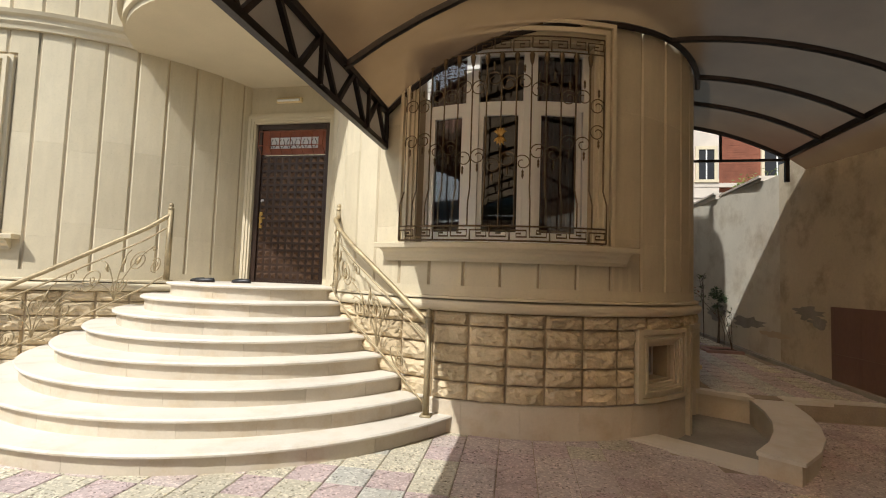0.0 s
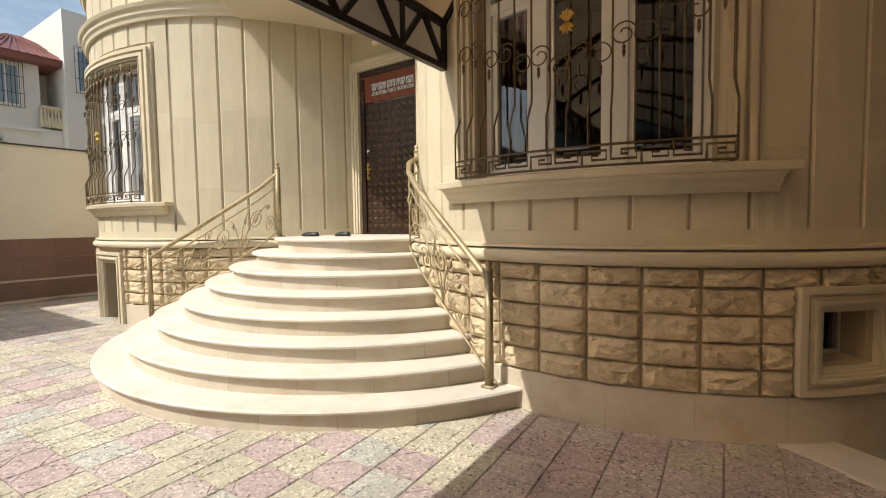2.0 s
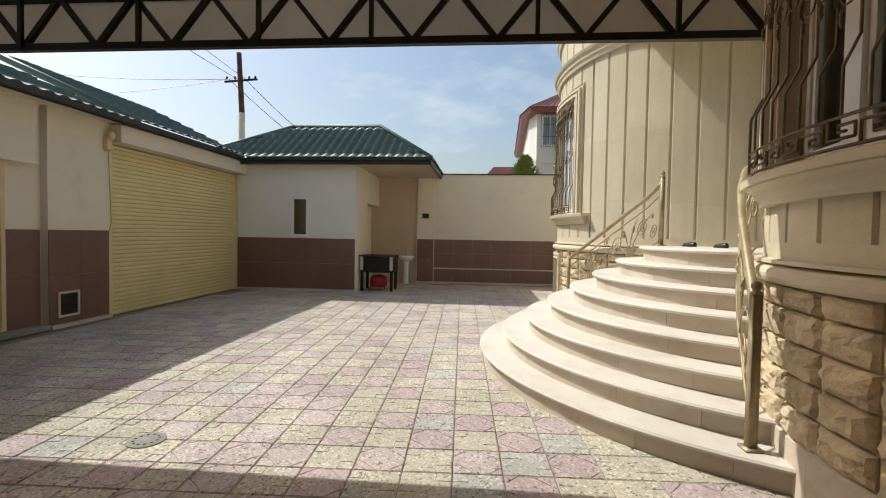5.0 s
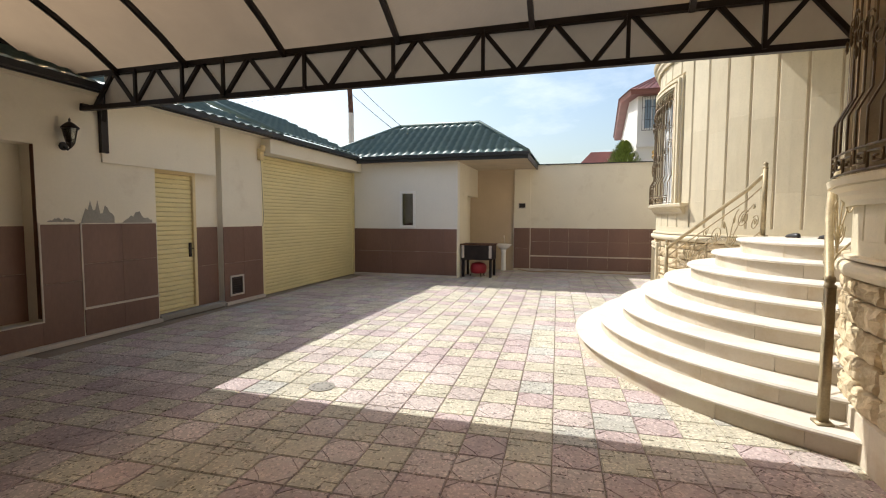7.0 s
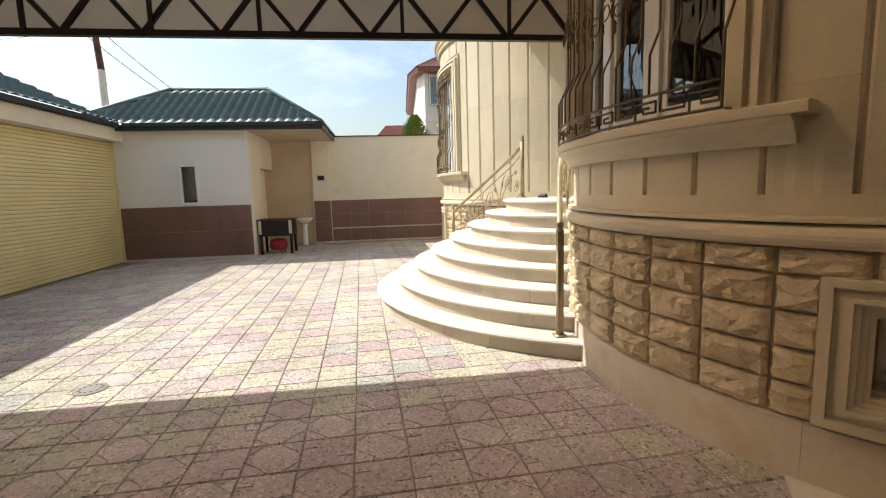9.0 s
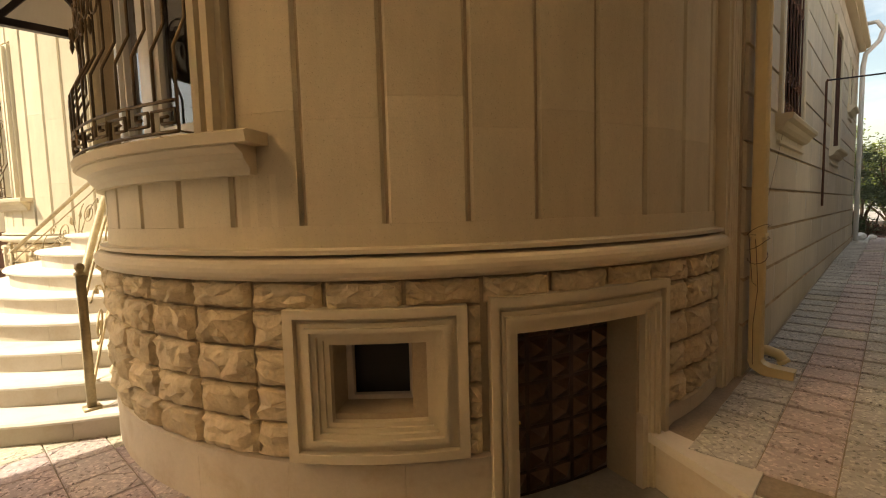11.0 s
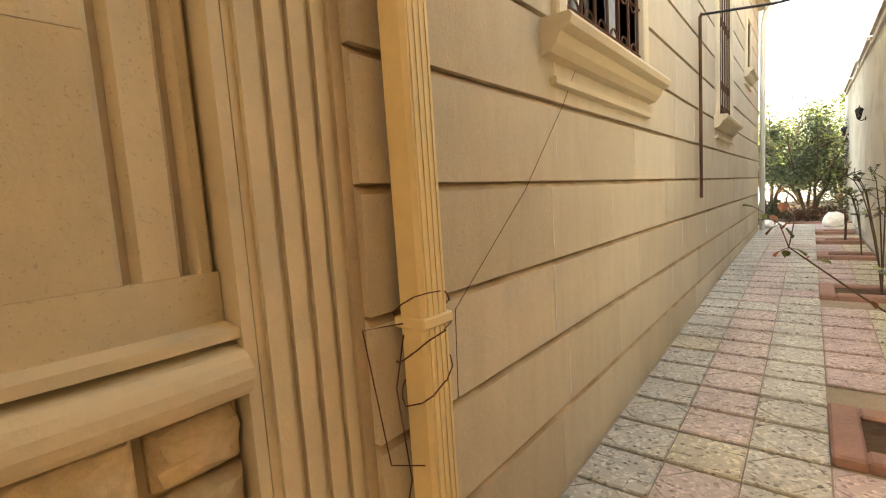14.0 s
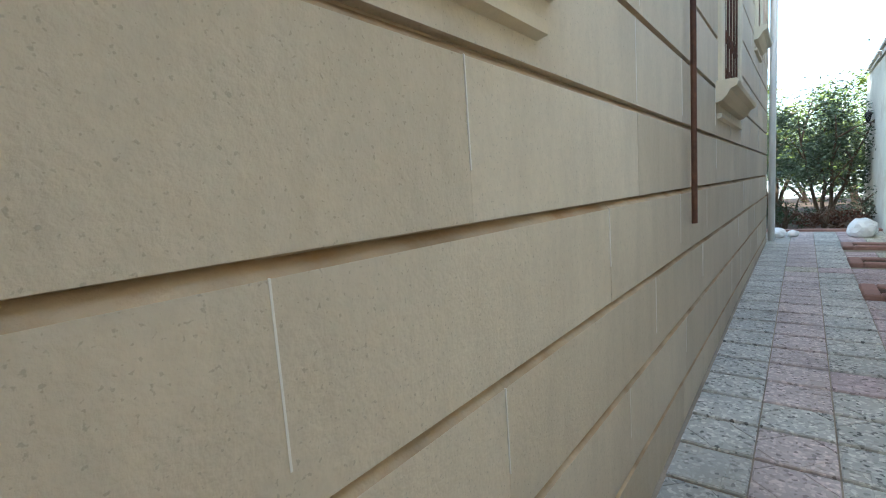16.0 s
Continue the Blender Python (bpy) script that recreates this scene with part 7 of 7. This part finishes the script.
for x0, x1 in ((0.05, 0.56), (2.2, 3.0), (4.6, 5.4)):
    bm = B()
    y = -0.14 if x0 < 1 else 0.0
    for a, b, c, d in ((x0 - 0.1, x0, 5.42, 6.5), (x1, x1 + 0.1, 5.42, 6.5), (x0 - 0.1, x1 + 0.1, 6.5, 6.62), (x0 - 0.14, x1 + 0.14, 5.32, 5.42)):
        box(bm, a, b, y - 0.07, y, c, d)
    fr = part("window", bm, m_lime_fit, h3)
    bm = B()
    box(bm, x0, x1, y - 0.03, y - 0.01, 5.42, 6.5)
    part("pane", bm, m_rubber, fr)
    bm = B()
    box(bm, (x0 + x1) / 2 - 0.02, (x0 + x1) / 2 + 0.02, y - 0.05, y - 0.031, 5.42, 6.5)
    part("frame", bm, m_white, fr)
rnd = random.Random(12)
bm = B()
for j in range(100):
    z = 4.8 + j * 0.085 if j < 40 else 3.0 + (j - 40) * 0.085
    if (j >= 40 and z > 3.9) or z > 8.1:
        continue
    for i in range(20):
        x = i * 0.25 + (0.125 if j % 2 else 0)
        if z > 4.78 and (x < 0.72 or any(x0 - 0.4 < x < x0 + 0.95 and 5.2 < z < 6.7 for x0 in (2.2, 4.6))):
            continue
        dd = rnd.uniform(0.004, 0.012)
        box(bm, x + 0.006, x + 0.244, -dd, 0.0, z + 0.006, z + 0.079)
tagged(part("brickwork", bm, m_brick, h3), kind="stuff")
vine = thing("climbing_vine", "thin green vine over the top of the lane wall", "climbing plant", at=(4.45, 10.5, 3.4))
bm = B()
leaf_cloud(bm, (0.1, 0.0, 0.25), (0.15, 1.6, 0.35), 900, 0.09, 88, 16)
part("foliage", bm, m_leaf_y, vine)
bm = B()
tube(bm, [(0, -1.4, 0), (0.05, -0.5, 0.3), (0.0, 0.4, 0.1), (0.1, 1.4, 0.4)], 0.01, 5)
part("stem", bm, m_bark, vine)
bm = B()
box(bm, 5.02, 5.3, -4.6, 3.0, -0.2, 3.3)
box(bm, -12.9, -10.6, 7.0, 7.2, -0.1, 3.4)
setting("wall_close", bm, m_plaster, "plain plastered wall", "wall")

h2.location += Vector((0, 0.2, 0.12))

# ---- paving tiles ----
TS = 0.33
TURN_Z = radians(2.5)
TILE_O = (-1.5, 2.48)


def tile_islands(kind, s):
    """Raised pieces of a cast paving tile, as outlines in its own square."""
    g = s * 0.022
    lo, hi = g, s - g
    c = s * 0.27
    if kind == 0:
        return [[(lo + c + g, lo), (hi, lo), (hi, hi - c - g), (hi - c - g, hi - c - g), (hi - c - g, hi), (lo, hi), (lo, lo + c + g), (lo + c + g, lo + c + g)],
                [(lo, lo), (lo + c, lo), (lo + c, lo + c), (lo, lo + c)], [(hi - c, hi - c), (hi, hi - c), (hi, hi), (hi - c, hi)]]
    d = s * 0.42
    return [[(lo + d, lo), (hi - c, lo), (hi, lo + c), (hi, hi - d), (hi - d * 0.7, hi - c * 0.6), (hi - d, hi), (lo + c, hi), (lo, hi - c), (lo, lo + d), (lo + d * 0.7, lo + c * 0.6)],
            [(lo, lo), (lo + d - g, lo), (lo + d * 0.7 - g, lo + c * 0.6 - g), (lo, lo + d - g)],
            [(hi, hi), (hi - d + g, hi), (hi - d * 0.7 + g, hi - c * 0.6 + g), (hi, hi - d + g)],
            [(hi - c + g, lo), (hi, lo), (hi, lo + c - g)], [(lo, hi - c + g), (lo + c - g, hi), (lo, hi)]]


def add_tile(bm, kind, s, x, y, z, turn, tilt=0.0, yard=False):
    fresh = []
    for isl in tile_islands(kind, s):
        pts = []
        for u, v in isl:
            for _ in range(turn):
                u, v = s - v, u
            pts.append((u, v))
        cx, cy = sum(p[0] for p in pts) / len(pts), sum(p[1] for p in pts) / len(pts)
        if (sum((pts[i][0] * pts[(i + 1) % len(pts)][1] - pts[(i + 1) % len(pts)][0] * pts[i][1]) for i in range(len(pts)))) < 0:
            pts.reverse()
        top = [bm.verts.new((x + u + (cx - u) * 0.02, y + v + (cy - v) * 0.02, z + tilt * u)) for u, v in pts]
        low = [bm.verts.new((x + u, y + v, z - 0.005)) for u, v in pts]
        bm.faces.new(top)
        fresh += top + low
        n = len(pts)
        for i in range(n):
            bm.faces.new((low[i], low[(i + 1) % n], top[(i + 1) % n], top[i]))
    g = s * 0.012
    q = [bm.verts.new((x + u, y + v, z - 0.0045)) for u, v in ((g, g), (s - g, g), (s - g, s - g), (g, s - g))]
    w = [bm.verts.new((x + u, y + v, z - 0.016)) for u, v in ((g, g), (s - g, g), (s - g, s - g), (g, s - g))]
    bm.faces.new(q)
    for i in range(4):
        bm.faces.new((w[i], w[(i + 1) % 4], q[(i + 1) % 4], q[i]))
    if yard:
        for v in fresh + q + w:
            v.co.x, v.co.y = turned(v.co.x, v.co.y)


protos = {}


def tile_mesh(kind, mi, turn, s):
    key = (kind, mi, turn, s)
    if key not in protos:
        bm = B()
        add_tile(bm, kind, s, 0, 0, 0, turn)
        bm.normal_update()
        me = bpy.data.meshes.new("paving_tile")
        bm.to_mesh(me)
        bm.free()
        me.materials.append(PAVERS[mi])
        protos[key] = me
    return protos[key]


def turned(u, v):
    c, s = math.cos(TURN_Z), math.sin(TURN_Z)
    return TILE_O[0] + c * u - s * v, TILE_O[1] + s * u + c * v


def in_yard(x, y):
    cx, cy = turned(x + TS / 2, y + TS / 2)
    if not (-12.3 < cx < east_x(cy) - 0.1 and -3.6 < cy < 7.0):
        return False
    if math.hypot(cx - SX, min(0, cy - SY)) < SR - 0.3 and cy > 2.4:
        return False
    if math.hypot(cx - BR.cx, cy - BR.cy) < BR.r - 0.25 or math.hypot(cx - BL.cx, cy - BL.cy) < BL.r - 0.25:
        return False
    if cy > 6.28 and cx > -3:
        return False
    return True


def near_well(x, y):
    """Whether a tile would lie over the well or its curb."""
    for u, v in ((0.02, 0.02), (TS - 0.02, 0.02), (TS - 0.02, TS - 0.02), (0.02, TS - 0.02), (TS / 2, TS / 2)):
        px, py = turned(x + u, y + v)
        if py > 4.08 and px > 0.95:
            ix = None
            for (a, b), (c, d) in zip(INNER, INNER[1:]):
                if b <= py <= d:
                    ix = a + (c - a) * (py - b) / (d - b)
            if ix is not None and px < ix + 0.05 and py > 4.96 - (px - 0.98) * 0.68 + 0.30:
                return True
    return False


near_count = 0
joined = [B() for _ in PAVERS]
rnd = random.Random(77)
for i in range(-36, 24):
    for j in range(-22, 17):
        x, y = i * TS, j * TS
        wx, wy = turned(x, y)
        r1, r2, turn = rnd.random(), rnd.random(), rnd.randrange(2) * 2 + ((i + j) % 2)
        if not in_yard(x, y):
            continue
        base = (i + j) % 2 if r1 < 0.62 else int(r2 * 2)
        kind = base
        mi = (1 if r2 < 0.78 else 2) if base == 0 else (0 if r2 < 0.7 else 3)
        if wx + 0.25 * wy > 0.2 and wy > 0.6 and r1 * r1 < 0.8:
            mi = 0 if r2 < 0.75 else 3
        if wy + TS > STEP_Y and wx > 2:
            continue
        if near_well(x, y):
            continue
        if -2.6 < wx < 3.5 and 0.4 < wy < 5.0 and near_count < 245:
            ob = new("paving_tile", tile_mesh(kind, mi, turn, TS))
            ob.parent = floor
            ob.location = (wx, wy, 0.0)
            ob.rotation_euler = (0, 0, TURN_Z)
            near_count += 1
        else:
            add_tile(joined[mi], kind, TS, x, y, 0.0, turn, 0.0, True)
LT = 0.32
lane_count = 0
for i in range(6):
    for j in range(int((20.8 - STEP_Y - 0.2) / LT)):
        x, y = 2.47 + i * LT, STEP_Y + 0.18 + j * LT
        if x + LT > east_x(y) + 0.02 or (y < 7.3 and math.hypot(x - BR.cx, y - BR.cy) < BR.r - 0.3):
            continue
        if any(b[0] - 0.14 < x < b[1] and b[2] - LT < y < b[3] for b in BEDS):
            if x > 3.3:
                continue
        mi = (2, 0, 2, 3, 1, 0)[i] if rnd.random() < 0.94 else rnd.randrange(4)
        kind, turn = rnd.randrange(2), rnd.randrange(4)
        z = lane_z(y + LT / 2)
        if y < 12 and lane_count < 55:
            ob = new("paving_tile", tile_mesh(kind, mi, turn, LT))
            ob.parent = floor
            ob.location = (x, y, z)
            lane_count += 1
        else:
            add_tile(joined[mi], kind, LT, x, y, z, turn)
for mi, bm in enumerate(joined):
    tagged(part("paving_tiles", bm, PAVERS[mi], floor), kind="stuff")
